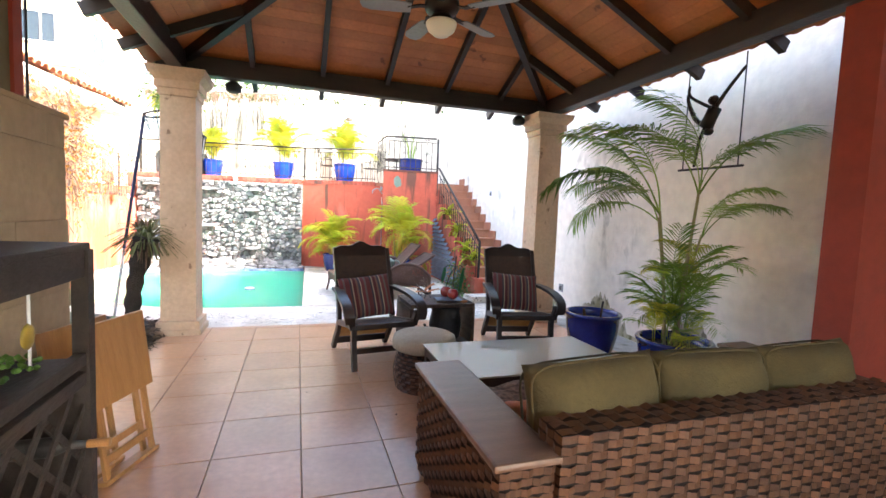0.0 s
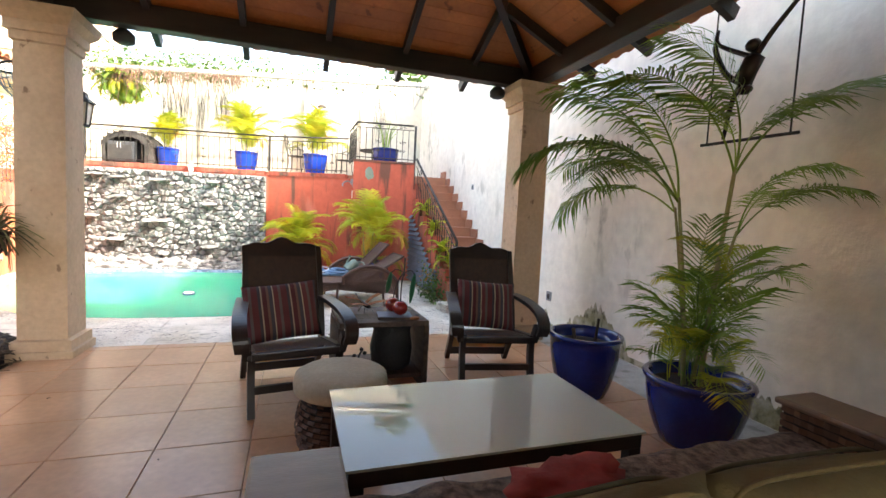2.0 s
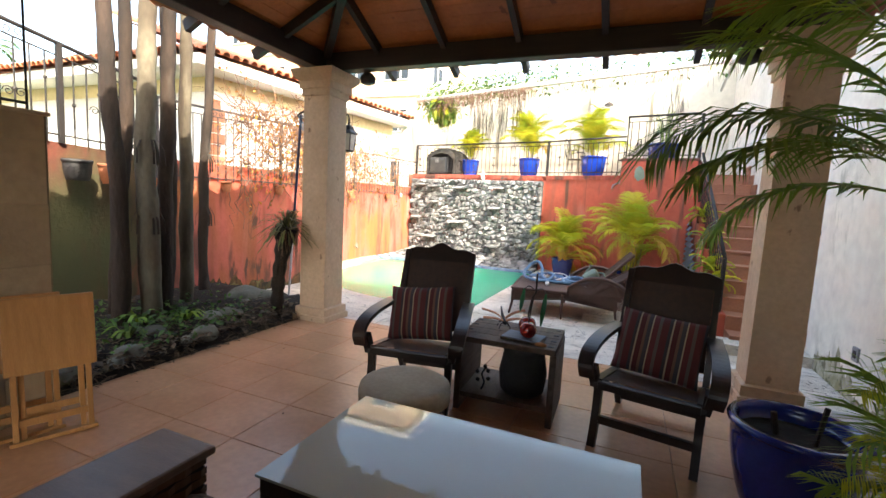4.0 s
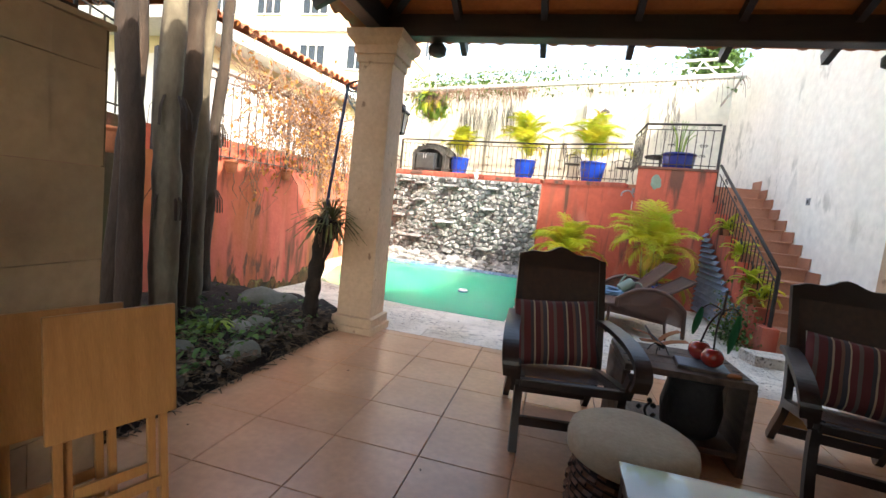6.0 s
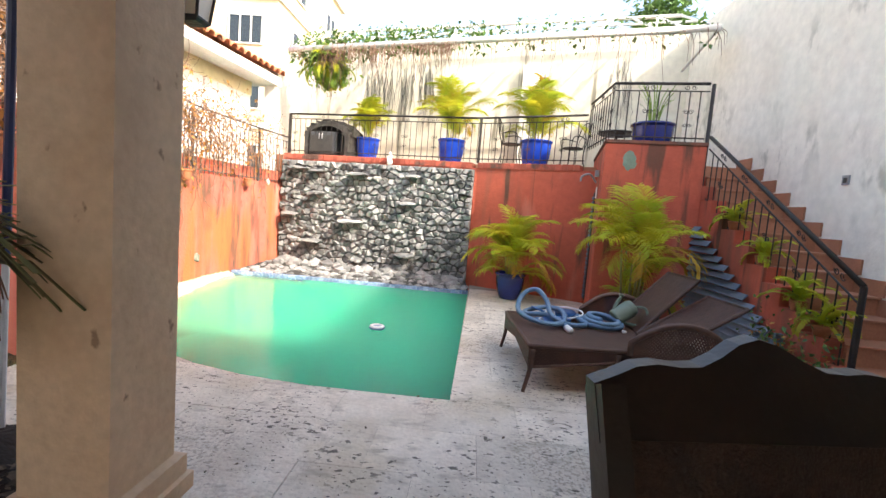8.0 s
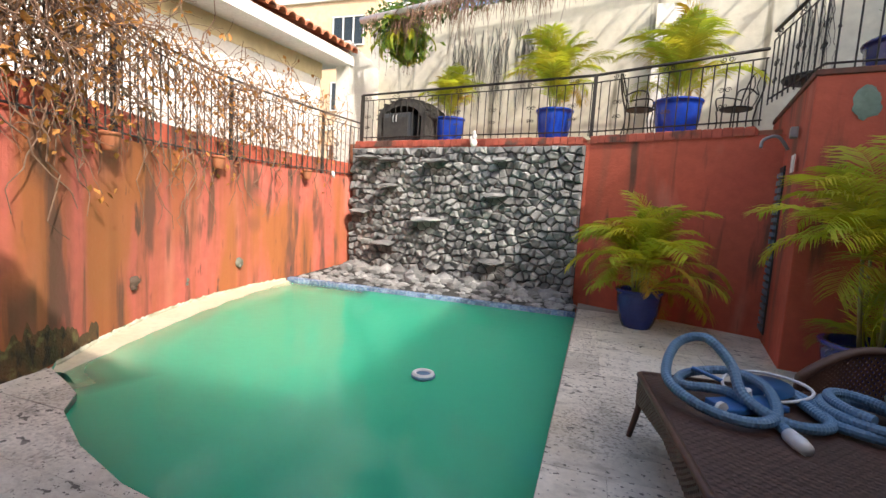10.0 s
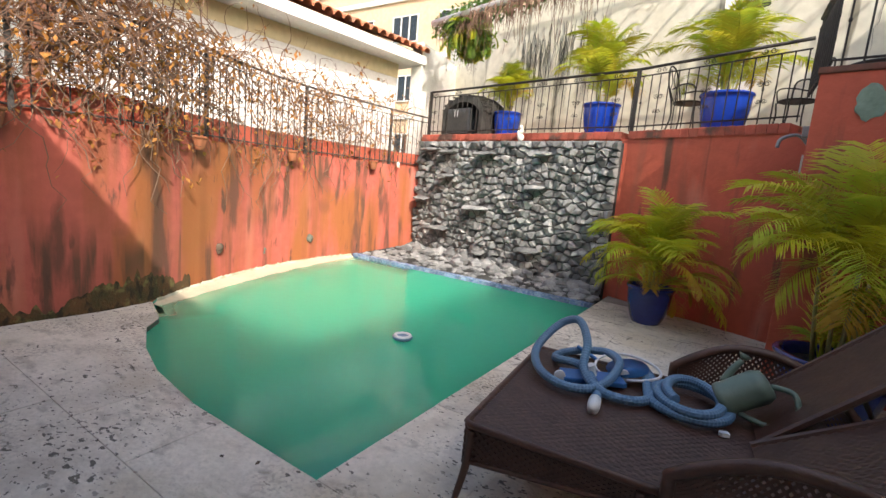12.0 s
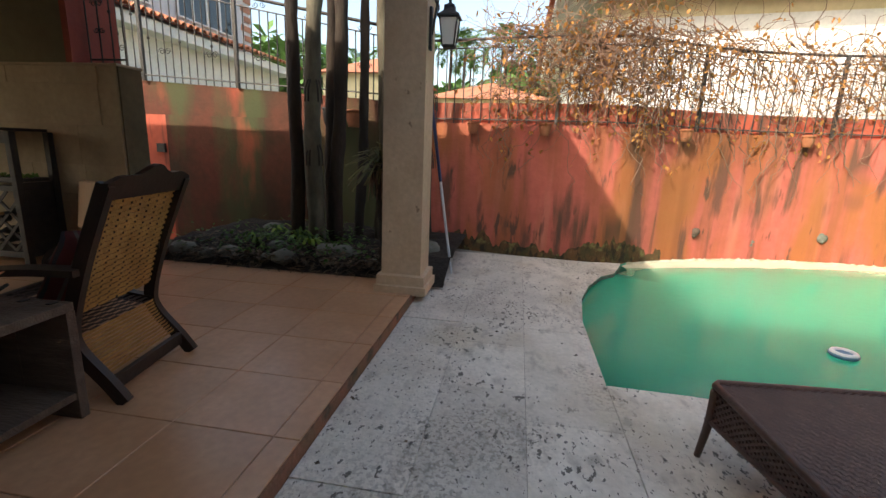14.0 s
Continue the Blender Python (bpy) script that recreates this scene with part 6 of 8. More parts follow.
for k in range(150):
    a, el = rnd.uniform(0, 6.28), rnd.uniform(-0.5, 1.3)
    L1 = rnd.uniform(0.16, 0.34)
    d = Vector((math.cos(a) * math.cos(el), math.sin(a) * math.cos(el), math.sin(el)))
    p0 = Vector((0.14, 0, 1.06)) + d * 0.06
    ribbon(bm, [p0, p0 + d * L1 * 0.5 + Vector((0, 0, 0.02)), p0 + d * L1 + Vector((0, 0, -0.10 * L1 / 0.3))], rnd.uniform(0.008, 0.02), 0.003, d.cross(Vector((0.2, 0.1, 1))))
tagged(part("leaves", bm, mat("bromeliad_leaf", (0.10, 0.13, 0.035), (0.16, 0.13, 0.05), rough=0.6, scale=6, bump=0, isl=0.5, leaf=0.2), stump, "spiky grey green leaves"), kind="stuff")
bm = B()
for k in range(40):
    a = rnd.uniform(0, 6.28)
    p0 = Vector((0.14 + 0.11 * math.cos(a), 0.11 * math.sin(a), 1.02))
    tube(bm, [p0, p0 + Vector((rnd.uniform(-0.04, 0.04), rnd.uniform(-0.04, 0.04), -rnd.uniform(0.1, 0.3)))], 0.005, 4, 0.002)
tagged(part("root_fringe", bm, m_twig, stump, "hanging dry roots"), kind="stuff")

TR = ((-2.46, 3.86, 0.075, -0.02, 0.0), (-2.42, 4.12, 0.092, 0.01, 0.01), (-2.50, 4.36, 0.075, 0.01, 0.02), (-2.76, 4.82, 0.070, 0.0, 0.01), (-3.08, 5.32, 0.056, 0.02, 0.01),
      (-2.88, 4.12, 0.065, 0.02, 0.02), (-2.72, 4.55, 0.055, -0.02, 0.03))
for k, (x, y, r, lx, ly) in enumerate(TR):
    t = thing("palm_tree", pose(x, y, 0.06), "slender grey palm trunk with peeling bark in the bed", "tree", "palms in the bed")
    h = 6.0 + 0.35 * (k % 3)
    pts = [(lx * z + 0.03 * math.sin(z * 1.3 + k) + 0.012 * math.sin(z * 5.1 + 2 * k), ly * z + 0.025 * math.sin(z * 1.7 + 2 * k), z) for z in [h * i / 44 for i in range(45)]]
    part("trunk", tube(B(), pts, [r * (1.12 - 0.45 * i / 44) * (1.10 if (i + k) % 5 == 0 else 1.0) * (1 + 0.16 * noise.noise(Vector((k * 3.3, i * 0.45, 0)))) for i in range(45)], 12), m_palebark if k in (1, 3) else m_bark, t, smooth=True)
    # Crowns, mostly out of view, made denser to shade the bed
    for j in range(10):
        part("frond", f_big[(k + j) % 4], None, t, m=Matrix.Translation(pts[-1]) @ Matrix.Rotation(radians(36 * j + 17 * k), 4, 'Z') @ Matrix.Rotation(radians(-10 + 20 * (j % 3)), 4, 'Y') @ Matrix.Scale(1.75, 4))
    if k in (1, 4):
        for z in (1.9, 1.2):
            bm = B()
            for q in range(8):
                p0 = Vector((lx * z, ly * z, z)) + Vector((r * math.cos(q), r * math.sin(q), 0))
                ribbon(bm, [p0, p0 + Vector((0.05 * math.cos(q), 0.05 * math.sin(q), -0.10)), p0 + Vector((0.06 * math.cos(q), 0.06 * math.sin(q), -0.24))], 0.02, 0.004, (math.sin(q), -math.cos(q), 0))
            tagged(part("peeling_bark", bm, m_bark, t), kind="stuff")

rnd = random.Random(21)
for k in range(20):
    if k < 12:
        x, y = BED_X - rnd.uniform(0.10, 0.55), 2.9 + 2.35 * k / 12 + rnd.uniform(-0.06, 0.06)
    else:
        x, y = rnd.uniform(-3.0, -1.9), rnd.uniform(3.0, 5.5)
    s = rnd.uniform(0.05, 0.10) if k % 3 else rnd.uniform(0.11, 0.17)
    solo("rock", blob(B(), (0, 0, 0), (s, s * rnd.uniform(0.7, 1.1), s * 0.6), k, 2, 0.35), m_rock, "grey river stone in the planting bed", "rock", smooth=True,
         m=pose(x, y, 0.07 + s * 0.2, 0, 0, rnd.uniform(0, 180)), group="stones in the bed")
solo("boulder", blob(B(), (0, 0, 0), (0.30, 0.22, 0.17), 40, 3, 0.3), m_rock, "large grey boulder at the end of the bed", "rock", smooth=True, m=pose(-2.35, 5.42, 0.10, 0, 0, 30))


def leaf_scatter(name, material, label, count, place, size, flat, seed, category):
    """Many small bent leaves."""
    r_ = random.Random(seed)
    bm = B()
    for k in range(count):
        p = Vector(place(r_))
        a, el, s = r_.uniform(0, 6.28), r_.uniform(-flat, flat), r_.uniform(*size)
        d = Vector((math.cos(a) * math.cos(el), math.sin(a) * math.cos(el), math.sin(el)))
        w = Vector((-math.sin(a), math.cos(a), r_.uniform(-0.6, 0.6))).normalized() * s * 0.32
        v = [bm.verts.new(q) for q in (p, p + d * s * 0.5 + w, p + d * s + Vector((0, 0, -0.2 * s)), p + d * s * 0.5 - w)]
        bm.faces.new(v)
    return solo(name, bm, material, label, category, "stuff")


leaf_scatter("ground_cover", m_leaf, "low green leafy ground cover in the bed", 800, lambda r: (min(BED_X - 0.12, r.gauss(-2.15, 0.38)), r.gauss(4.05, 0.55), 0.13 + abs(r.gauss(0, 0.07))), (0.035, 0.09), 0.9, 3, "plants")
leaf_scatter("leaf_litter", m_litter, "dry brown leaves on the soil", 3600, lambda r: (BED_X - 0.03 - 2.0 * r.random() ** 1.4, r.uniform(2.75, 5.6), 0.11 + r.uniform(-0.06, 0.04)), (0.03, 0.085), 0.35, 4, "leaves")
leaf_scatter("stray_leaves", m_litter, "stray dry leaves on the patio and deck", 46, lambda r: (r.uniform(-1.4, 3.0), r.choice((r.uniform(5.7, 7.0), r.uniform(5.7, 7.0), r.uniform(2.6, 5.5))) , 0.004), (0.015, 0.04), 0.1, 6, "leaves")

rnd = random.Random(23)
bm = B()
for k in range(650):
    x, y = BED_X + 0.05 - 0.75 * rnd.random() ** 1.3, rnd.uniform(2.8, 5.35)
    a, l_ = rnd.uniform(0, 6.28), rnd.uniform(0.04, 0.16)
    z_ = 0.010 if x > BED_X - 0.03 else 0.05 + 0.10 * min(1, (BED_X - x) / 0.4)
    d_ = Vector((math.cos(a), math.sin(a), rnd.uniform(-0.05, 0.35))) * l_
    if x + abs(d_.x) > BED_X + 0.10:
        d_.x = -abs(d_.x)
    tube(bm, [(x, y, z_), (x + d_.x * 0.5, y + d_.y * 0.5, z_ + d_.z * 0.5 + 0.008), (x + d_.x, y + d_.y, z_ + d_.z * 0.6)], rnd.uniform(0.002, 0.005), 4)
solo("bed_twigs", bm, m_litter, "dark twigs and stalks along the bed edge", "twigs", "stuff")
for k, (x, y) in enumerate(((-1.95, 3.62), (-2.3, 3.95), (-2.02, 4.25), (-2.6, 3.5))):
    hp = thing("leafy_plant", pose(x, y, 0.10), "low green broad leaved plant in the bed", "plant", "low plants in the bed")
    for j in range(11):
        a, l_ = 2.4 * j + k, rnd.uniform(0.12, 0.2)
        dd = Vector((math.cos(a), math.sin(a), 0))
        part("leaf", ribbon(B(), curve_points([(0, 0, 0), tuple(dd * l_ * 0.5 + Vector((0, 0, l_ * 0.8))), tuple(dd * l_ + Vector((0, 0, l_ * 0.5)))], 3), 0.035, 0.003, (-math.sin(a), math.cos(a), 0)), m_palm if j % 3 else m_leaf, hp)

# ---- pool net pole ----
pole = thing("pool_net", label="blue and white pole with a round net against the column", category="pool net")
pb, ptop = Vector((-2.10, 5.84, DECK)), Vector((-1.66, 5.52, 2.46))
mid = pb.lerp(ptop, 0.40)
part("lower_pole", tube(B(), [pb, mid], 0.014, 8), m_whiteplastic, pole, "white lower pole")
part("upper_pole", tube(B(), [mid, ptop], 0.017, 8), mat("navy_pole", (0.02, 0.035, 0.12), rough=0.4), pole, "dark blue upper pole")
c0 = ptop + Vector((0.16, 0.02, 0.0))
ring = [c0 + Vector((0.17 * math.cos(a), 0.17 * math.sin(a), 0.04 * math.cos(a))) for a in (2 * math.pi * k / 24 for k in range(25))]
part("hoop", tube(B(), ring, 0.011, 6, caps=False), m_iron, pole)
bm = B()
for k in range(24):
    ribbon(bm, curve_points([ring[k], c0 + (ring[k] - c0) * 0.7 + Vector((0, 0, -0.16)), c0 + Vector((0, 0, -0.30))], 4), 0.006, 0.002, (-math.sin(k), math.cos(k), 0))
for f_, dz in ((0.92, -0.05), (0.8, -0.11), (0.62, -0.18), (0.4, -0.24)):
    tube(bm, [c0 + (q - c0) * f_ + Vector((0, 0, dz)) for q in ring], 0.003, 4, caps=False)
tagged(part("net", bm, m_hose, pole, "blue mesh bag"), kind="stuff")


# ---- railings ----
def bar_mesh(h, r=0.0075):
    return mesh_of(tube(B(), [(0, 0, 0), (0, 0, h)], r, 6), "bar", m_iron)


def railing(name, label, line, z0, z1, step=0.125, post_every=0, material=m_iron, low=0.06, sub=0.10, scrolls=5, rail_r=0.02, knob=True):
    """Iron railing over a line in plan: top rail, second rail, low rail, bars, posts and scrolls, each a part."""
    t = thing(name, label=label, category="railing")
    pts = [Vector((p.x, p.y, 0)) for p in line]
    up = lambda z: [p + Z * z for p in pts]
    part("top_rail", tube(B(), up(z1), rail_r, 8), material, t, smooth=True)
    part("second_rail", tube(B(), up(z1 - sub), 0.009, 6), material, t)
    part("low_rail", tube(B(), up(z0 + low), 0.010, 6), material, t)
    me = mesh_of(tube(B(), [(0, 0, 0), (0, 0, z1 - sub - z0)], 0.0075, 6), "bar", material)
    kb = mesh_of(blob(B(), (0, 0, 0), (0.016, 0.016, 0.022), 1, 1, 0), "knob", material)
    pm = mesh_of(box(B(), -0.019, 0.019, -0.019, 0.019, 0, z1 - z0), "post", material)
    for k, (p, d) in enumerate(along(pts, step)):
        if post_every and k % post_every == 0:
            part("post", pm, material, t, m=Matrix.Translation(p + Z * z0) @ Matrix.Rotation(math.atan2(d.y, d.x), 4, 'Z'))
            continue
        part("bar", me, material, t, m=Matrix.Translation(p + Z * z0))
        if knob and k % 4 == 2:
            part("knob", kb, material, t, m=Matrix.Translation(p + Z * (z0 + (z1 - z0) * 0.45)))
        if scrolls and k % scrolls == 1:
            bm = B()
            for sg in (-1, 1):
                tube(bm, spiral(p + Z * (z0 + (z1 - z0) * 0.52) + d * sg * 0.035, 0.034, 1.4, d * sg, Z, 12, 1), 0.0045, 4)
                tube(bm, spiral(p + Z * (z0 + (z1 - z0) * 0.30) + d * sg * 0.03, 0.028, 1.3, d * sg, -Z, 12, 1), 0.0045, 4)
                tube(bm, spiral(p + Z * (z1 - sub * 0.5) + d * sg * 0.04, 0.035, 1.2, d * sg, -Z, 12, 1), 0.005, 4)
            tagged(part("scroll", bm, material, t), kind="stuff")
    return t


RB = 0.10
terr = [Vector((x, back_y(x) + RB, 0)) for x in (-3.96, KINK, 1.92)]
tr_ = railing("terrace_railing", "dark wrought iron terrace railing with scrolls", terr, TERRACE + 0.02, 3.12)
for q in terr[:2]:
    part("post", box(B(), q.x - 0.026, q.x + 0.026, q.y - 0.026, q.y + 0.026, TERRACE + 0.0, 3.12), m_iron, tr_)
fl, fr_ = PED @ Vector((0.05, 0.06, 0)), PED @ Vector((1.26, 0.06, 0))
bl = Vector((1.95, back_y(1.95) + RB, 0))
railing("pedestal_railing", "dark wrought iron railing round the pedestal", [bl, fl, fr_], 2.51, 3.30, step=0.13, post_every=0, scrolls=4)
part_post = solo("railing_newel", tube(B(), [(fr_.x + 0.03, fr_.y - 0.03, 0.9), (fr_.x + 0.03, fr_.y - 0.03, 3.29)], 0.026, 8), m_iron,
                 "thick dark iron newel post beside the stairs", "post", smooth=True)
# stair railing, sloping
sr = thing("stair_railing", label="dark iron stair railing with sloping handrail", category="railing")
p0, p1 = Vector((3.30, 7.68, 0.98)), Vector((3.24, 10.30, 2.60))
part("handrail", tube(B(), [p0, p1], 0.024, 8), m_iron, sr, smooth=True)
part("second_rail", tube(B(), [p0 - Z * 0.16, p1 - Z * 0.16], 0.009, 6), m_iron, sr)
part("low_rail", tube(B(), [p0 - Z * 0.80, p1 - Z * 0.80], 0.010, 6), m_iron, sr)
part("newel", tube(B(), [(3.30, 7.68, 0.05), (3.30, 7.68, 0.98)], 0.026, 8), m_iron, sr)
me = mesh_of(tube(B(), [(0, 0, 0), (0, 0, 0.64)], 0.0075, 6), "bar", m_iron)
for k in range(1, 21):
    q = p0.lerp(p1, k / 21)
    part("bar", me, m_iron, sr, m=Matrix.Translation(q - Z * 0.80))
    if k % 4 == 2:
        bm = B()
        d = (p1 - p0).normalized()
        for sg in (-1, 1):
            tube(bm, spiral(q - Z * 0.45 + d * sg * 0.035, 0.036, 1.4, d * sg, Z, 12), 0.005, 4)
            tube(bm, spiral(q - Z * 0.08 + d * sg * 0.04, 0.036, 1.2, d * sg, -Z, 12), 0.005, 4)
        tagged(part("scroll", bm, m_iron, sr), kind="stuff")
# garden wall fence
fence_line = [p + Vector((-0.022, 0, 0)) for p in SIDE if 4.95 < p.y]
railing("garden_fence", "weathered grey iron fence on the red garden wall", fence_line, 1.605, 2.62, step=0.12, post_every=16, material=m_greyiron, scrolls=6, rail_r=0.017, low=0.05)
railing("house_fence", "dark iron fence with heart scrolls on the cream wall", [Vector((-1.40, 2.31, 0)), Vector((-1.40, 2.70, 0))], 1.92, 3.0, step=0.13, scrolls=4)

# rising fence between the palms and the house
rf = thing("rising_fence", label="tall dark iron fence with knobs and heart scrolls rising behind palms", category="railing")
F0, F1 = Vector((-3.545, 0.2, 0)), Vector((-3.515, 4.85, 0))


def fence_top(y):
    return 2.76 + 0.19 * (4.85 - y)


ys = [F0.lerp(F1, k / 18) for k in range(19)]
part("top_rail", tube(B(), [p + Z * fence_top(p.y) for p in ys], 0.022, 8), m_iron, rf, smooth=True)
part("second_rail", tube(B(), [p + Z * (fence_top(p.y) - 0.13) for p in ys], 0.010, 6), m_iron, rf)
part("low_rail", tube(B(), [p + Z * (1.94 + 0.056 * (4.85 - p.y)) for p in ys], 0.011, 6), m_iron, rf)
for k in range(1, 37):
    p = F0.lerp(F1, k / 37)
    lo_, hi_ = 1.86 + 0.056 * (4.85 - p.y), fence_top(p.y)
    if k % 12 == 6:
        part("post", box(B(), p.x - 0.024, p.x + 0.024, p.y - 0.024, p.y + 0.024, lo_, hi_), m_iron, rf)
        continue
    part("bar", tube(B(), [p + Z * lo_, p + Z * (hi_ - 0.13)], 0.009, 6), m_iron, rf)
    if k % 2:
        part("knob", blob(B(), (p.x, p.y, lo_ + (hi_ - lo_) * (0.62 if k % 4 == 1 else 0.42)), (0.022, 0.022, 0.028), 1, 1, 0), m_iron, rf)
    if k % 6 == 3:
        bm = B()
        for sg in (-1, 1):
            tube(bm, spiral(p + Z * (lo_ + 0.42) + Y * sg * 0.05, 0.05, 1.4, Y * sg, Z, 12, 1), 0.006, 4)
            tube(bm, spiral(p + Z * (hi_ - 0.065) + Y * sg * 0.05, 0.045, 1.2, Y * sg, -Z, 12, 1), 0.006, 4)
        tagged(part("scroll", bm, m_iron, rf), kind="stuff")

# ---- terrace things ----
for k, (x, y, r, h) in enumerate(((-2.28, 13.55, 0.255, 0.45), (-0.44, 13.0, 0.275, 0.46), (1.20, 12.68, 0.30, 0.50))):
    pot("blue_pot", pose(x, y, TERRACE + 0.002), r, h, m_bluebright, "bright cobalt glazed pot on the terrace edge", "terrace pots", foot=0.74)
    palm_plant("potted_palm", pose(x, y, TERRACE + h * 0.84), "yellow green palm in a blue terrace pot", f_yel, 28, stems=4, stem_h=0.34, spread=(-34, 44), seed=k + 3,
               scale=(0.72, 1.0) if k == 0 else (0.95, 1.35), group="terrace palms", dry=f_dry)
pot("blue_pot", PED @ pose(0.66, 0.42, 2.512), 0.30, 0.30, m_blue, "wide cobalt glazed pot on the pedestal", foot=0.86)
rs = thing("reed_plant", PED @ pose(0.66, 0.42, 2.76), "upright green reeds in the pedestal pot", "plant")
rnd = random.Random(8)
for k in range(22):
    a, l_ = rnd.uniform(0, 6.28), rnd.uniform(0.35, 0.75)
    b0 = Vector((math.cos(a) * 0.06, math.sin(a) * 0.06, 0))
    part("blade", ribbon(B(), curve_points([b0, b0 + Vector((math.cos(a) * 0.05, math.sin(a) * 0.05, l_ * 0.6)), b0 + Vector((math.cos(a) * 0.2, math.sin(a) * 0.2, l_))], 3), 0.014, 0.003, (-math.sin(a), math.cos(a), 0)), m_palm, rs)


def iron_chair(m):
    c = thing("bistro_chair", m, "dark iron bistro chair with a looped back", "chair", "bistro chairs")
    part("seat", lathe(B(), [(0.001, 0.44), (0.19, 0.44), (0.20, 0.45), (0.19, 0.46), (0.001, 0.46)], 20), m_iron, c)
    for sx in (-1, 1):
        for sy in (-1, 1):
            part("leg", tube(B(), curve_points([(sx * 0.20, sy * 0.20, 0), (sx * 0.15, sy * 0.15, 0.25), (sx * 0.17, sy * 0.16, 0.45)], 4), 0.010, 6), m_iron, c)
        part("arm", tube(B(), curve_points([(sx * 0.16, 0.17, 0.62), (sx * 0.24, 0.0, 0.66), (sx * 0.23, -0.14, 0.62), (sx * 0.17, -0.14, 0.45)], 5), 0.010, 6), m_iron, c)
    part("back_frame", tube(B(), curve_points([(-0.16, 0.16, 0.45), (-0.19, 0.22, 0.70), (-0.12, 0.26, 0.92), (0, 0.27, 0.97), (0.12, 0.26, 0.92), (0.19, 0.22, 0.70), (0.16, 0.16, 0.45)], 5), 0.011, 6), m_iron, c)
    for dx in (-0.06, 0.06):
        part("back_scroll", tube(B(), curve_points([(dx, 0.17, 0.46), (dx * 2, 0.21, 0.62), (dx * 0.4, 0.24, 0.76), (dx * 1.2, 0.26, 0.92)], 5), 0.007, 5), m_iron, c)
    return c


iron_chair(pose(0.74, 12.95, TERRACE + 0.002, 0, 0, 75))
iron_chair(pose(1.95, 12.95, TERRACE + 0.002, 0, 0, -70))
bt = thing("bistro_table", pose(2.62, 12.45, TERRACE + 0.002), "round dark iron bistro table", "table")
part("top", lathe(B(), [(0.001, 0.68), (0.33, 0.68), (0.34, 0.70), (0.33, 0.715), (0.001, 0.715)], 28), m_iron, bt)
part("stem", tube(B(), [(0, 0, 0.1), (0, 0, 0.68)], 0.02, 8), m_iron, bt)
for k in range(3):
    a = 2.1 * k
    part("foot", tube(B(), curve_points([(0, 0, 0.2), (0.12 * math.cos(a), 0.12 * math.sin(a), 0.14), (0.25 * math.cos(a), 0.25 * math.sin(a), 0)], 4), 0.012, 6), m_iron, bt)
gr = thing("garden_oven", pose(-3.02, 13.62, TERRACE + 0.002, 0, 0, -13), "dark outdoor oven box under a rough rounded stone cover", "oven")
m_soot = mat("sooty_clay_dome", (0.075, 0.07, 0.065), (0.03, 0.028, 0.026), rough=0.9, scale=7, bump=0.9, bscale=24)
bm = B()
arch = [(-0.52, 0.0), (-0.53, 0.40)] + [(-0.53 * math.cos(math.pi * k / 14), 0.42 + 0.30 * math.sin(math.pi * k / 14)) for k in range(1, 14)] + [(0.53, 0.40), (0.52, 0.0)]
hole = [(x * 0.82, z * 0.86 if z > 0 else 0.0) for x, z in arch]
for y0, y1 in ((-0.36, 0.36),):
    fr_o, fr_i = [bm.verts.new((x + 0.02 * noise.noise(Vector((x * 5, z * 5, 1))), y0, z + 0.03 * noise.noise(Vector((x * 6, z * 6, 2))))) for x, z in arch], [bm.verts.new((x, y0, z)) for x, z in hole]
    bk_o, bk_i = [bm.verts.new((x, y1, z)) for x, z in arch], [bm.verts.new((x, y1 - 0.06, z)) for x, z in hole]
    for j in range(len(arch) - 1):
        bm.faces.new((fr_o[j], fr_o[j + 1], fr_i[j + 1], fr_i[j]))
        bm.faces.new((fr_o[j + 1], fr_o[j], bk_o[j], bk_o[j + 1]))
        bm.faces.new((fr_i[j], fr_i[j + 1], bk_i[j + 1], bk_i[j]))
    bm.faces.new(bk_o)
    bm.faces.new(bk_i[::-1])
bmesh.ops.recalc_face_normals(bm, faces=bm.faces)
part("dome", bm, m_soot, gr, "rough dark rounded cover")
ob_ = part("oven_box", box(B(), -0.40, 0.20, -0.37, 0.20, 0.03, 0.50, bevel=0.02), mat("dark_slate_enamel", (0.045, 0.052, 0.062), (0.03, 0.034, 0.04), rough=0.4, scale=5, bump=0.08), gr, "slate grey enamelled oven box")
part("oven_door", box(B(), -0.36, 0.16, -0.385, -0.371, 0.08, 0.42, bevel=0.006), m_black, ob_)
for x in (-0.15, -0.08):
    part("handle", tube(B(), [(x, -0.40, 0.34), (x, -0.405, 0.42), (x, -0.39, 0.46)], 0.010, 6), m_greyblade, ob_, "pale metal handle")
for k in range(26):
    a = math.pi * (k + 0.5) / 26
    part("cover_stone", blob(B(), (0, 0, 0), (0.075, 0.30, 0.045), k + 5, 2, 0.5), m_soot, gr, m=pose(-0.53 * math.cos(a), -0.03 + 0.05 * (k % 3 - 1), 0.43 + 0.30 * math.sin(a), 0, math.degrees(math.atan2(math.cos(a), 1.6 * math.sin(a) + 0.01)) * -0.6, 0))
lampw = thing("wall_lamp", pose(1.38, far_y(1.38) - 0.02, 4.25), "small grey enamel wall lamp", "lamp")
part("shade", lathe(B(), [(0.12, -0.06), (0.11, -0.02), (0.03, 0.03), (0.001, 0.035)], 18), m_greyiron, lampw, m=Matrix.Translation((0, -0.16, 0)))
part("arm", tube(B(), [(0, 0, 0.1), (0, -0.12, 0.1), (0, -0.16, 0.03)], 0.010, 5), m_greyiron, lampw)
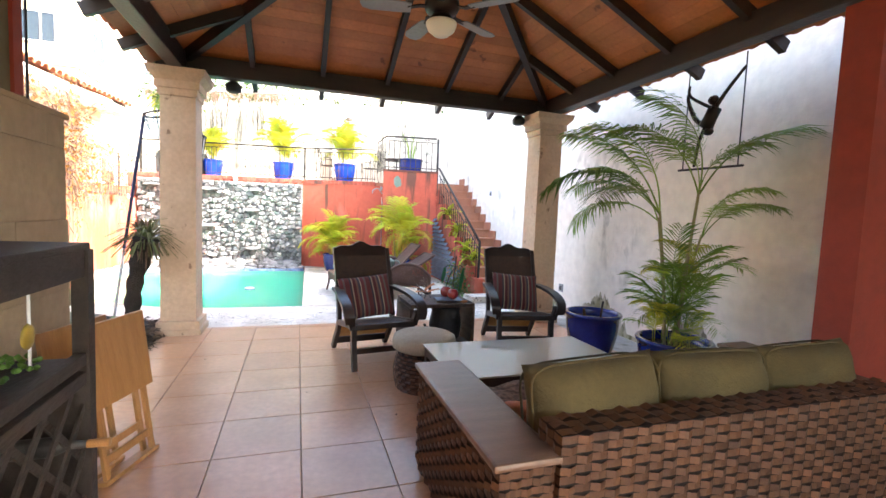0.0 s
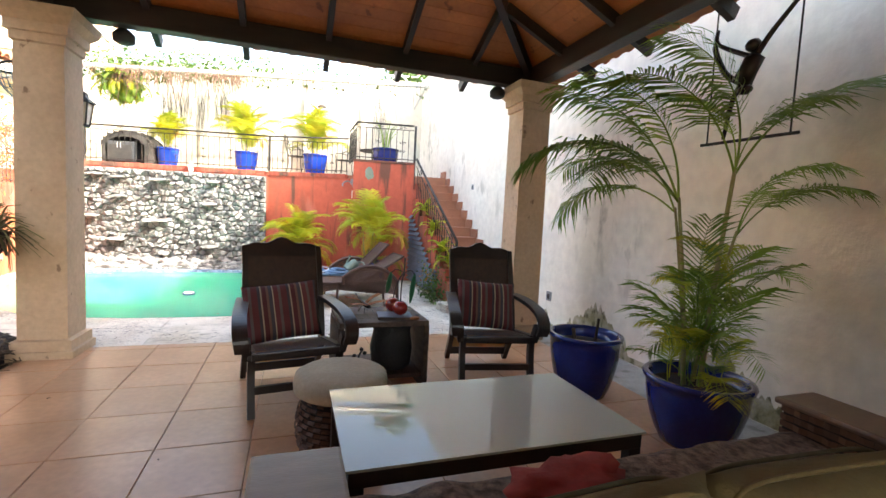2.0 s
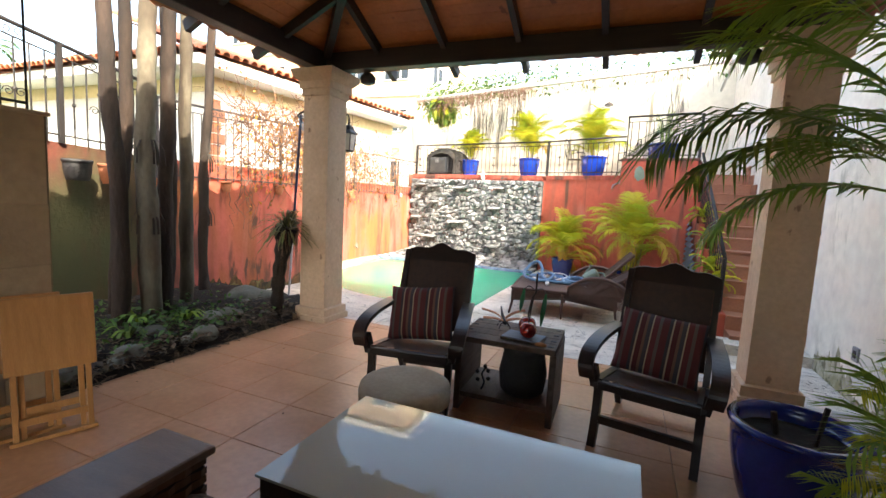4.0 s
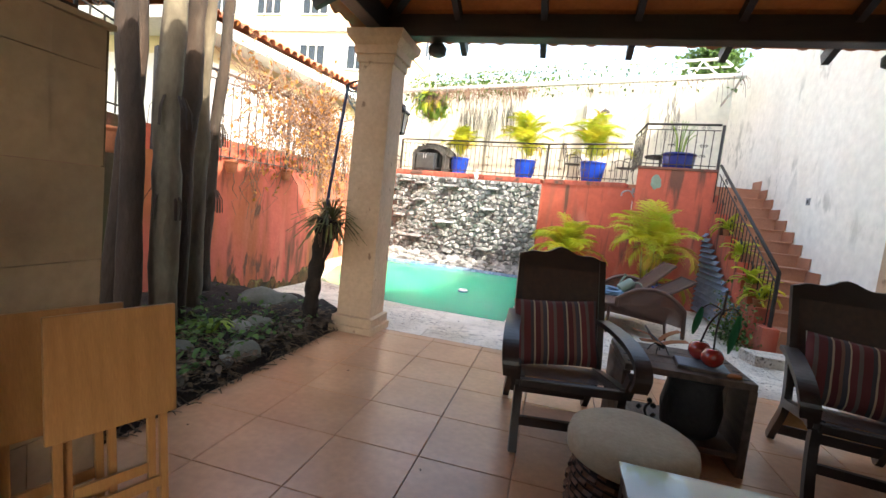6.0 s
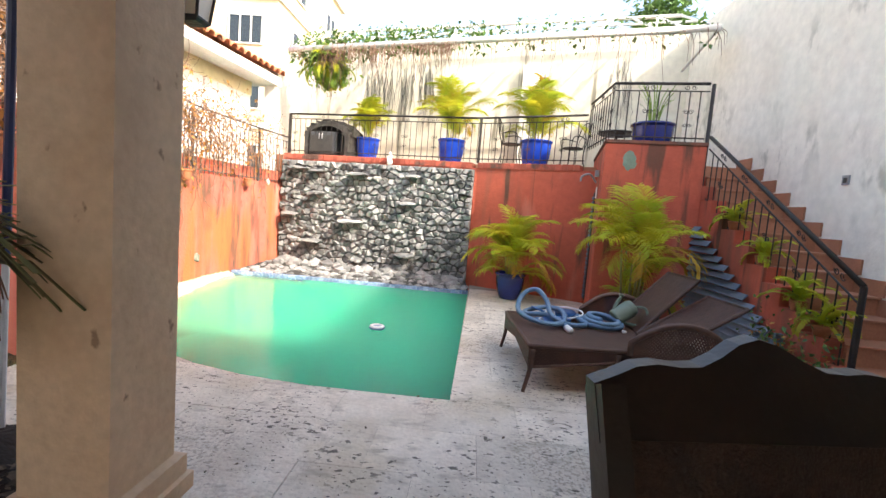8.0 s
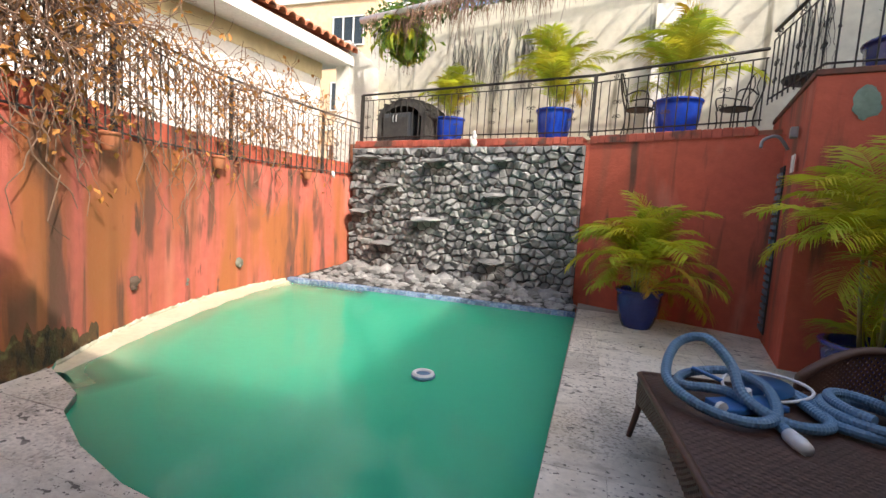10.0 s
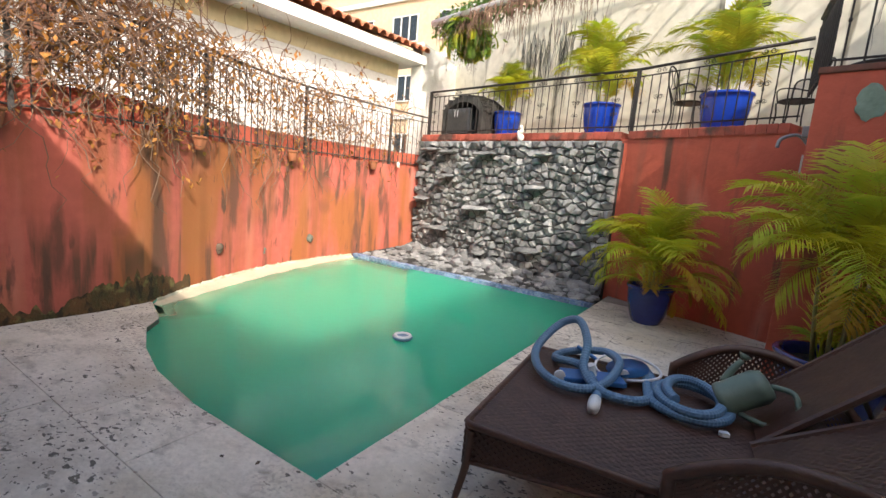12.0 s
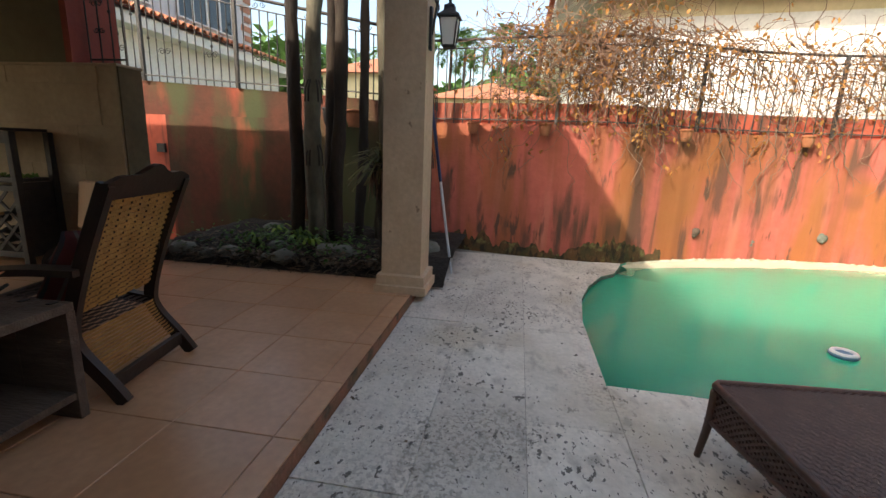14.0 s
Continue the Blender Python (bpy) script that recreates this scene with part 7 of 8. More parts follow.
part("panel", box(B(), -0.45, 0.45, 0.0, 0.018, -1.8, 0.30), m_white, lampw, "clean white painted panel")

# gutter with hanging growth along the top of the far wall
gut = thing("pergola", label="white painted pipe pergola over the upper terrace", category="pergola")
ga, gb = Vector((-4.05, 13.41, 4.44)), Vector((3.75, 11.47, 4.53))
ha, hb = Vector((-4.05, 14.85, 5.32)), Vector((3.75, 13.0, 5.36))
part("pipe", tube(B(), [ga, gb], 0.055, 10), m_white, gut, smooth=True)
part("upper_pipe", tube(B(), [ha, hb], 0.035, 8), m_white, gut)
part("middle_pipe", tube(B(), [ga.lerp(ha, 0.5), gb.lerp(hb, 0.5)], 0.022, 8), m_white, gut)
for k in range(19):
    p, q = ga.lerp(gb, k / 18), ha.lerp(hb, k / 18)
    part("lath", tube(B(), [p, q], 0.022, 6), m_white, gut)
    if k % 2 == 0 and k < 18:
        part("brace", tube(B(), [p.lerp(q, 0.1), ga.lerp(gb, (k + 1) / 18).lerp(ha.lerp(hb, (k + 1) / 18), 0.95)], 0.014, 5), m_white, gut)
part("end_brace", tube(B(), [ga, ga + Vector((0.55, 1.1, -0.42))], 0.025, 6), m_white, gut)
part("end_brace", tube(B(), [gb + Vector((-0.02, 0, 0)), gb + Vector((-0.02, 1.2, -0.3))], 0.025, 6), m_white, gut)
rnd = random.Random(31)
bm = B()
for k in range(640):
    u = rnd.uniform(0.1, 0.46) if rnd.random() < 0.7 else rnd.random()
    q = ga.lerp(gb, u) + Vector((0, rnd.uniform(-0.04, 0.10), rnd.uniform(-0.03, 0.08)))
    L1 = rnd.uniform(0.15, 0.5) * (1.8 if rnd.random() < 0.12 else 1)
    e = q + Vector((rnd.uniform(-0.12, 0.12), rnd.uniform(-0.1, 0.02), -L1))
    tube(bm, [q, q.lerp(e, 0.5) + Vector((rnd.uniform(-0.05, 0.05), -0.03, 0.03)), e], 0.006, 4, 0.003)
solo("hanging_roots", bm, m_twig, "dry hanging vine roots along the pipe", "vines", "stuff")
leaf_scatter("wall_vines", m_leaf, "green vine leaves over the pergola pipes", 2600, lambda r: (lambda u, v: (lambda p: (p.x, p.y, p.z + r.gauss(0.03, 0.05) - (0.25 * r.random() if v < 0.08 else 0)))(ga.lerp(gb, u).lerp(ha.lerp(hb, u), v)))(min(0.97, abs(r.gauss(0.22, 0.2))) if r.random() < 0.75 else r.random(), r.random() ** 2.2), (0.05, 0.12), 1.2, 14, "vines")
palm_plant("hanging_fern", pose(-3.22, 13.55, 4.20), "bushy green fern hanging from the pergola corner", f_fern + f_gfern + f_fern, 120, spread=(0, 130), seed=71, scale=(0.9, 1.45), rise=0.0, radius=0.16)
bm = B()
for k in range(60):
    q = Vector((rnd.gauss(-3.22, 0.15), 13.5, 4.18))
    tube(bm, [q, q + Vector((rnd.uniform(-0.1, 0.1), 0, -rnd.uniform(0.2, 0.75)))], 0.006, 4, 0.002)
leaf_scatter("corner_fern_leaves", m_palm, "dense small green leaves of the corner fern", 900, lambda r: (r.gauss(-3.22, 0.20), r.gauss(13.55, 0.16), 4.12 + r.gauss(0, 0.15)), (0.05, 0.13), 1.3, 72, "plant")
solo("fern_roots", bm, m_twig, "hanging roots under the corner fern", "roots", "stuff")
bm = B()
for k in range(110):
    x = rnd.choice((-2.6, -2.2, -1.7, -1.2, 2.9)) + rnd.gauss(0, 0.12)
    q = Vector((x, far_y(x) - 0.006, rnd.uniform(4.0, 4.7)))
    pts = [q]
    for j in range(7):
        pts.append(pts[-1] + Vector((rnd.uniform(-0.04, 0.04), 0, -rnd.uniform(0.06, 0.22))))
    tube(bm, [Vector((p.x, far_y(p.x) - 0.008, p.z)) for p in pts], 0.005, 4, 0.002)
solo("wall_creeper", bm, m_black, "black dead creeper stems on the wall", "vines", "stuff")
leaf_scatter("tree_behind_wall", m_farleaf, "green tree crown behind the boundary wall", 2200, lambda r: (r.gauss(3.95, 0.3), r.gauss(14.6, 0.4), 5.6 + r.gauss(0.25, 0.3)), (0.08, 0.2), 1.2, 16, "tree")

# ---- pots and palms on the deck ----
pot("blue_pot", pose(0.82, 11.40, DECK + 0.002), 0.25, 0.44, m_blue, "cobalt glazed pot with pale drips on the deck")
palm_plant("potted_palm", pose(0.82, 11.40, 0.30), "bushy green and yellow palm in a blue pot", f_yel, 46, stems=6, stem_h=0.36, spread=(-14, 82), seed=41, scale=(0.8, 1.2), dry=f_dry)
pot("blue_pot", pose(2.22, 9.75, DECK + 0.002), 0.33, 0.46, m_blue, "large cobalt glazed pot behind the lounger")
palm_plant("potted_palm", pose(2.22, 9.75, 0.32), "large bright green palm in a blue pot", f_yel, 46, stems=8, stem_h=0.66, spread=(-26, 66), seed=47, scale=(0.78, 1.15), dry=f_dry, radius=0.11)
for k, (x, y) in enumerate(((3.02, 7.98), (3.04, 8.30), (3.05, 8.90), (3.06, 9.5))):
    step_z = 0.28 + 0.181 * int((y - 7.55) / 0.298) + 0.02 * (int((y - 7.55) / 0.298) % 2)
    pot("terracotta_pot", pose(3.26, y, step_z + 0.002), 0.075, 0.10, m_terra, "small terracotta pot on the stepped stair wall", "stair planters", foot=0.8, lip=0.02)
    palm_plant("stair_fern", pose(3.26, y, step_z + 0.09), "bright green fern in a pot beside the stair railing", f_fern, 16, spread=(-5, 75), seed=60 + k, scale=(0.6, 0.95), group="ferns by the stairs", rise=0.01, radius=0.03)
leaf_scatter("stair_creeper", m_leaf, "green creeper with orange flowers at the stair foot", 900, lambda r: (r.gauss(3.02, 0.08), r.uniform(7.5, 8.6), DECK + abs(r.gauss(0, 0.28))), (0.03, 0.07), 1.2, 18, "plants")
leaf_scatter("stair_flowers", m_dryleaf, "orange blooms among the stair creeper", 90, lambda r: (r.gauss(2.96, 0.10), r.uniform(7.6, 8.4), 0.25 + abs(r.gauss(0, 0.2))), (0.03, 0.05), 1.2, 19, "flowers")

# ---- double lounger ----
LX0, LX1, LY0, LY1, LZ = 0.64, 1.78, 7.40, 8.57, 0.315
LTURN = Matrix.Translation((LX0, LY0, 0)) @ Matrix.Rotation(radians(5.0), 4, 'Z') @ Matrix.Translation((-LX0, -LY0, 0))
lg = thing("double_lounger", LTURN @ pose(0, 0, DECK + 0.002), "wide brown synthetic rattan double lounger with raised backs", "lounger")


def lattice(bm, P, nu, nv, w=0.010, thick=0.006):
    """Crossing diagonal strips over a patch P(u, v) with u, v in 0..1."""
    for fam in (1, -1):
        for k in range(-nv, nu + nv):
            pts = []
            for j in range(nv * 2 + 1):
                v = j / (nv * 2)
                u = (k + fam * v * nv + (0 if fam > 0 else nv)) / nu if fam < 0 else (k + v * nv) / nu
                if 0 <= u <= 1:
                    pts.append(P(u, v))
            if len(pts) > 1:
                d = (pts[-1] - pts[0])
                a = P(0.5, 0.5)
                nrm = (P(0.55, 0.5) - a).cross(P(0.5, 0.55) - a).normalized()
                ribbon(bm, pts, w, thick, d.cross(nrm))


top = LZ - DECK
# woven bed, slightly crowned
bm = B()
for i in range(64):
    for j in range(58):
        x0, x1 = LX0 + 1.45 * i / 64, LX0 + 1.45 * (i + 1) / 64
        y0, y1 = LY0 + 0.02 + (LY1 - LY0 - 0.04) * j / 58, LY0 + 0.02 + (LY1 - LY0 - 0.04) * (j + 1) / 58
        o = 0.004 if (i + j) % 2 else 0.0
        z_ = top + o
        quad(bm, (x0, y0 + 0.003, z_ - 0.002), (x1, y0 + 0.003, z_ - 0.002), (x1, y1 - 0.003, z_), (x0, y1 - 0.003, z_))
tagged(part("bed_weave", bm, m_rattan, lg, "woven brown rattan bed"), kind="stuff")
part("bed_core", box(B(), LX0 + 0.01, LX0 + 1.50, LY0 + 0.01, LY1 - 0.01, top - 0.05, top - 0.006), m_rattan, lg)
part("bed_rim", tube(B(), [(LX0 + 1.5, LY0, top), (LX0 + 0.02, LY0, top - 0.005), (LX0, LY0 + 0.02, top - 0.005), (LX0, LY1 - 0.02, top - 0.005), (LX0 + 0.02, LY1, top - 0.005), (LX0 + 1.5, LY1, top)], 0.017, 8), m_rattan, lg, smooth=True)
bm = B()
lattice(bm, lambda u, v: Vector((LX0 + 0.0 + 0.0 * u, LY0 + (LY1 - LY0) * u, top - 0.16 * (1 - v) * (0.55 + 0.45 * abs(2 * u - 1)) - 0.01)), 34, 5)
tagged(part("foot_apron", bm, m_rattan, lg), kind="stuff")
bm = B()
for k in range(16):
    a, b = k / 16, (k + 1) / 16
    f = lambda u, v: (LX0 + 0.012, LY0 + (LY1 - LY0) * u, top - 0.15 * (1 - v) * (0.55 + 0.45 * abs(2 * u - 1)) - 0.015)
    quad(bm, f(a, 0), f(b, 0), f(b, 1), f(a, 1))
bmesh.ops.remove_doubles(bm, verts=bm.verts, dist=0.0005)
bmesh.ops.solidify(bm, geom=bm.faces[:], thickness=0.006)
part("foot_panel", bm, m_rattan, lg)
for yy in (LY0, LY1):
    bm = B()
    lattice(bm, lambda u, v: Vector((LX0 + 1.45 * u, yy, top - (0.17 * (0.5 + 0.5 * abs(2 * u - 1))) * (1 - v) - 0.01)), 38, 5)
    tagged(part("side_apron", bm, m_rattan, lg), kind="stuff")
    bm = B()
    for k in range(16):
        f = lambda u, v: (LX0 + 1.45 * u, yy + (0.012 if yy == LY0 else -0.012), top - 0.165 * (0.5 + 0.5 * abs(2 * u - 1)) * (1 - v) - 0.015)
        quad(bm, f(k / 16, 0), f((k + 1) / 16, 0), f((k + 1) / 16, 1), f(k / 16, 1))
    bmesh.ops.remove_doubles(bm, verts=bm.verts, dist=0.0005)
    bmesh.ops.solidify(bm, geom=bm.faces[:], thickness=0.006)
    part("side_panel", bm, m_rattan, lg)
    part("apron_edge", tube(B(), [(LX0 + 1.45 * k / 12, yy, top - 0.17 * (0.5 + 0.5 * abs(2 * k / 12 - 1)) - 0.01) for k in range(13)], 0.012, 6), m_rattan, lg, smooth=True)
    for x, out_x in ((LX0 + 0.03, -0.05), (LX0 + 0.72, 0.0), (LX0 + 1.42, 0.04)):
        part("leg", tube(B(), curve_points([(x, yy, top - 0.03), (x + out_x * 0.2, yy, top * 0.5), (x + out_x, yy, 0.0)], 4), 0.022, 7, 0.015), m_rattan, lg, smooth=True)
    # arm: a bowed lattice side panel
    A0, A1 = LX0 + 0.80, LX0 + 1.64

    def arm_top(u):
        return top + 0.02 + 0.235 * math.sin(min(1.0, u * 1.9 + 0.18) * math.pi / 2) * (1 - max(0, (u - 0.45) / 0.55) ** 2.2)
    bm = B()
    sgn = -1 if yy == LY0 else 1
    lattice(bm, lambda u, v: Vector((A0 + (A1 - A0) * u, yy + sgn * (0.02 + 0.05 * math.sin(math.pi * u)), (top - 0.2 * u) + (arm_top(u) - (top - 0.2 * u)) * v)), 30, 9, 0.012)
    tagged(part("arm_lattice", bm, m_rattan, lg), kind="stuff")
    rim = [(A0 + (A1 - A0) * k / 20, yy + sgn * (0.02 + 0.05 * math.sin(math.pi * k / 20)), arm_top(k / 20)) for k in range(21)]
    part("arm_rim", tube(B(), [(A0, yy + sgn * 0.02, top - 0.02)] + rim + [(A1 + 0.02, yy + sgn * 0.02, 0.05)], 0.026, 8), m_rattan, lg, smooth=True)
for k, (ya, yb) in enumerate(((LY0 + 0.04, (LY0 + LY1) / 2 - 0.02), ((LY0 + LY1) / 2 + 0.02, LY1 - 0.04))):
    tilt = radians(32 if k == 0 else 46)
    ux, uz = math.cos(tilt), math.sin(tilt)
    x0 = LX0 + 1.12 + 0.03 * k
    bk_ = part("backrest", box(B(), 0, 0.74, 0, yb - ya, -0.022, 0.0, Matrix.Translation((x0, ya, top + 0.012)) @ Matrix.Rotation(-tilt, 4, 'Y'), bevel=0.006), m_rattan, lg)
    bm = B()
    for i in range(38):
        for j in range(28):
            s0, s1 = 0.74 * i / 38, 0.74 * (i + 1) / 38
            y0, y1 = ya + (yb - ya) * j / 28, ya + (yb - ya) * (j + 1) / 28
            o = 0.006 if (i + j) % 2 else 0.003
            f = lambda s, y: (x0 + s * ux - o * uz, y, top + 0.012 + s * uz + o * ux)
            quad(bm, f(s0, y0 + 0.003), f(s1, y0 + 0.003), f(s1, y1 - 0.003), f(s0, y1 - 0.003))
    tagged(part("backrest_weave", bm, m_rattan, bk_), kind="stuff")
    part("backrest_rim", tube(B(), [(x0, ya, top + 0.012), (x0 + 0.74 * ux, ya, top + 0.012 + 0.74 * uz), (x0 + 0.74 * ux, yb, top + 0.012 + 0.74 * uz), (x0, yb, top + 0.012)], 0.018, 7), m_rattan, bk_)
    part("prop", tube(B(), [(x0 + 0.5 * ux, (ya + yb) / 2, top + 0.45 * uz), (x0 + 0.55, (ya + yb) / 2, top - 0.06)], 0.010, 6), m_iron, lg)

# hose, net head, watering can on the lounger
hs = thing("pool_hose", LTURN @ pose(0.0, 0.04, LZ + 0.026), "coiled blue grey ribbed pool hose on the lounger", "hose")


def ribbed(line, r):
    pts = [p for p, d in along(line, 0.0085)]
    return tube(B(), pts, [r * (1.0 if k % 2 else 0.90) for k in range(len(pts))], 10)


coil1 = [(1.10, 7.88, 0.0), (1.09, 8.0, 0.01), (0.98, 8.2, 0.045), (0.80, 8.30, 0.02), (0.86, 8.48, 0.02), (1.06, 8.50, 0.06), (1.16, 8.30, 0.07), (1.10, 8.02, 0.03), (0.95, 7.93, 0.02), (0.78, 8.02, 0.035),
         (0.70, 8.22, 0.08), (0.78, 8.40, 0.20), (0.90, 8.36, 0.26), (0.98, 8.24, 0.18), (1.0, 8.10, 0.07), (1.12, 7.98, 0.02), (1.30, 8.02, 0.01), (1.36, 8.22, 0.02), (1.30, 8.42, 0.03)]
part("hose", ribbed(curve_points(coil1, 16), 0.025), m_hose, hs, smooth=False)
coil2 = [(1.30, 8.42, 0.03)] + [(1.52 + 0.20 * (1 - 0.018 * k) * math.cos(k * 0.55 + 2.3), 8.16 + 0.20 * math.sin(k * 0.55 + 2.3), 0.004 + 0.0026 * k) for k in range(2, 27)]
part("hose", ribbed(curve_points(coil2, 7), 0.025), m_hose, hs)
part("cuff", tube(B(), [(1.10, 7.91, 0.0), (1.104, 7.84, 0.0), (1.107, 7.79, 0.0)], [0.03, 0.032, 0.026], 12), m_whiteplastic, hs, "white hose cuff", smooth=True)
nh = thing("pool_vacuum_head", LTURN @ pose(1.04, 8.20, LZ + 0.02, 0, 0, 25), "blue and white pool vacuum head among the hose", "pool tool")
part("plate", box(B(), -0.17, 0.17, -0.07, 0.07, 0.0, 0.03, bevel=0.008), m_blueplastic, nh)
part("neck", tube(B(), [(0, 0, 0.03), (-0.02, 0.0, 0.09)], 0.026, 10), m_whiteplastic, nh)
part("wheel", lathe(B(), [(0.001, 0), (0.03, 0), (0.03, 0.018), (0.001, 0.018)], 14), m_whiteplastic, nh, m=pose(-0.19, -0.04, 0.03, 90, 0, 0))
part("wheel", lathe(B(), [(0.001, 0), (0.03, 0), (0.03, 0.018), (0.001, 0.018)], 14), m_whiteplastic, nh, m=pose(0.19, 0.06, 0.03, 90, 0, 0))
sk = thing("leaf_skimmer", LTURN @ pose(1.20, 8.40, LZ + 0.07, 12, -6, -20) @ Matrix.Scale(0.78, 4), "white rimmed leaf skimmer with blue netting", "pool tool")
loop = [(0.24 * math.cos(a), 0.15 * math.sin(a) * (1 - 0.25 * math.cos(a)), 0.02 * math.sin(a)) for a in (2 * math.pi * k / 28 for k in range(29))]
part("rim", tube(B(), loop, 0.010, 6, caps=False), m_whiteplastic, sk, smooth=True)
part("net", lathe(B(), [(0.001, -0.035), (0.08, -0.03), (0.15, -0.002)], 20), m_blueplastic, sk, "blue netting", smooth=True)
part("handle", tube(B(), [(-0.24, 0, 0), (-0.42, 0.02, 0.06)], 0.014, 8), m_blueplastic, sk)
wc = thing("watering_can", LTURN @ pose(1.74, 8.22, 0.475, 0, 52, 0) @ Matrix.Rotation(radians(-120), 4, 'Z') @ Matrix.Scale(0.80, 4), "grey green plastic watering can lying on the backrest", "watering can")
part("body", lathe(B(), [(0.085, -0.15), (0.102, -0.14), (0.105, -0.11), (0.10, -0.105), (0.105, 0.08), (0.085, 0.13), (0.05, 0.14), (0.001, 0.14)], 26), m_green, wc, smooth=True)
part("handle", tube(B(), curve_points([(0.0, 0.02, 0.14), (0.0, 0.10, 0.22), (0.0, 0.21, 0.16), (0.0, 0.21, 0.02), (0.0, 0.10, -0.09)], 5), 0.016, 8), m_green, wc, smooth=True)
part("spout", tube(B(), curve_points([(0, -0.09, -0.08), (0, -0.14, 0.0), (0, -0.17, 0.08)], 4), 0.026, 8, 0.018), m_green, wc, smooth=True)
part("spout_rose", lathe(B(), [(0.015, 0), (0.04, 0.03), (0.001, 0.035)], 14), m_green, wc, m=Matrix.Translation((0, -0.175, 0.085)) @ Matrix.Rotation(radians(30), 4, 'X'), smooth=True)
solo("hose_clip", box(B(), -0.02, 0.02, -0.014, 0.014, 0, 0.022, bevel=0.004), m_whiteplastic, "small white plastic clip on the lounger", "clip", m=LTURN @ pose(1.66, 8.0, LZ + 0.005, 0, 0, 20))

# floating ring
fr2 = thing("chlorine_float", pose(-0.90, 8.96, WATER), "white and blue floating ring on the pool", "pool float")
part("ring", lathe(B(), [(0.055, 0.0), (0.082, 0.0), (0.09, 0.02), (0.082, 0.04), (0.068, 0.045), (0.055, 0.038), (0.055, 0.0)], 28), m_whiteplastic, fr2, smooth=True)
part("band", lathe(B(), [(0.085, 0.002), (0.0925, 0.012), (0.0925, 0.022), (0.085, 0.03)], 28), m_hose, fr2, "blue band")

# ---- things on the walls ----
for k, (x, y, z) in enumerate(((-4.27, 10.68, 0.27), (-4.19, 9.76, 0.17), (-3.50, 8.02, 0.29), (-3.86, 8.9, 0.30))):
    sp = thing("spout_ornament", pose(x + 0.05, y, z, 0, 0, -8 if k < 2 else -28), "small weathered stone spout mask on the red wall", "wall ornament", "spout masks")
    bm = blob(B(), (0, 0, 0), (0.05, 0.06, 0.065), k, 2, 0.5)
    blob(bm, (0.03, 0, -0.045), (0.03, 0.028, 0.03), k + 3, 2, 0.4)
    part("mask", bm, m_rock if k < 2 else m_rustic, sp, smooth=True)
HANG = [(p, d) for p, d in along([p for p in SIDE if 4.8 < p.y < 13.0], 0.9)]
for k, (p, d) in enumerate(HANG):
    if k in (1, 2, 4, 6, 8):
        nrm = Vector((d.y, -d.x, 0))
        pot("wall_pot", Matrix.Translation(p + nrm * 0.085 + Z * 1.47), 0.075, 0.15, m_terra, "small terracotta pot hung on the garden wall", "wall pots", foot=0.7, lip=0.03)
pot("hanging_pot", pose(-3.28, 3.98, 1.52), 0.13, 0.22, m_black, "black plastic pot hung on the fence", foot=0.8)
pot("hanging_pot", pose(-3.26, 4.30, 1.50), 0.12, 0.22, m_terra, "terracotta pot hung on the fence", foot=0.72)
solo("white_shell", blob(B(), (0, 0, 0), (0.03, 0.035, 0.06), 2, 2, 0.4), m_white, "white shell hung on the garden wall", "ornament", smooth=True, m=pose(-3.98, 12.55, 1.60, 20, 0, 0))
bm = B()
bx_, bz_ = -1.62, TERRACE - 0.10
blob(bm, (0, 0, 0.06), (0.055, 0.05, 0.07), 1, 2, 0.2)
blob(bm, (0.01, 0, 0.15), (0.04, 0.035, 0.06), 2, 2, 0.2)
blob(bm, (0.0, -0.01, 0.22), (0.03, 0.03, 0.035), 3, 2, 0.1)
blob(bm, (-0.045, 0, 0.13), (0.02, 0.02, 0.05), 4, 2, 0.2)
solo("white_figurine", bm, m_white, "small white figurine on the stone wall", "statue", smooth=True, m=pose(bx_, back_y(bx_) - 0.10, 2.13))
for name, y, z, w in (("outlet_plate", 6.02, 0.30, 0.055), ("wall_plate", 9.03, 1.94, 0.045), ("wall_plate", 7.2, 1.36, 0.02)):
    t = thing(name, pose(WALL_X - 0.004, y, z), "small grey outlet box on the white wall", "outlet")
    part("plate", box(B(), -0.012, 0.004, -w, w, 0, w * 2.3, bevel=0.003), m_greyblade, t)
    part("socket", box(B(), -0.016, -0.012, -w * 0.5, w * 0.5, w * 0.5, w * 1.7), m_black, t)
# pipes, vent and patch on the pedestal
pp = thing("outdoor_shower", PED @ pose(-0.03, 0.62, 1.85), "chrome pipe and tap on the pedestal side", "tap")
part("pipe", tube(B(), curve_points([(-0.0, 0.1, 0.10), (-0.10, 0.05, 0.22), (-0.22, -0.02, 0.18), (-0.24, -0.04, 0.10)], 5), 0.016, 8), m_greyblade, pp, smooth=True)
part("junction_box", box(B(), -0.05, 0.01, -0.27, -0.19, 0.16, 0.26, bevel=0.01), m_greyblade, pp)
part("paper", box(B(), -0.012, 0.0, -0.34, -0.22, -0.16, 0.0), m_white, pp)
vent = thing("louvered_vent", PED @ pose(-0.006, 1.05, DECK), "tall narrow dark louvered vent in the red wall", "vent")
part("frame", box(B(), -0.012, 0.004, -0.16, 0.16, 0.10, 1.88), m_black, vent)
for k in range(22):
    part("slat", box(B(), -0.03, -0.012, -0.14, 0.14, 0.13 + 0.078 * k, 0.175 + 0.078 * k), m_louver, vent)
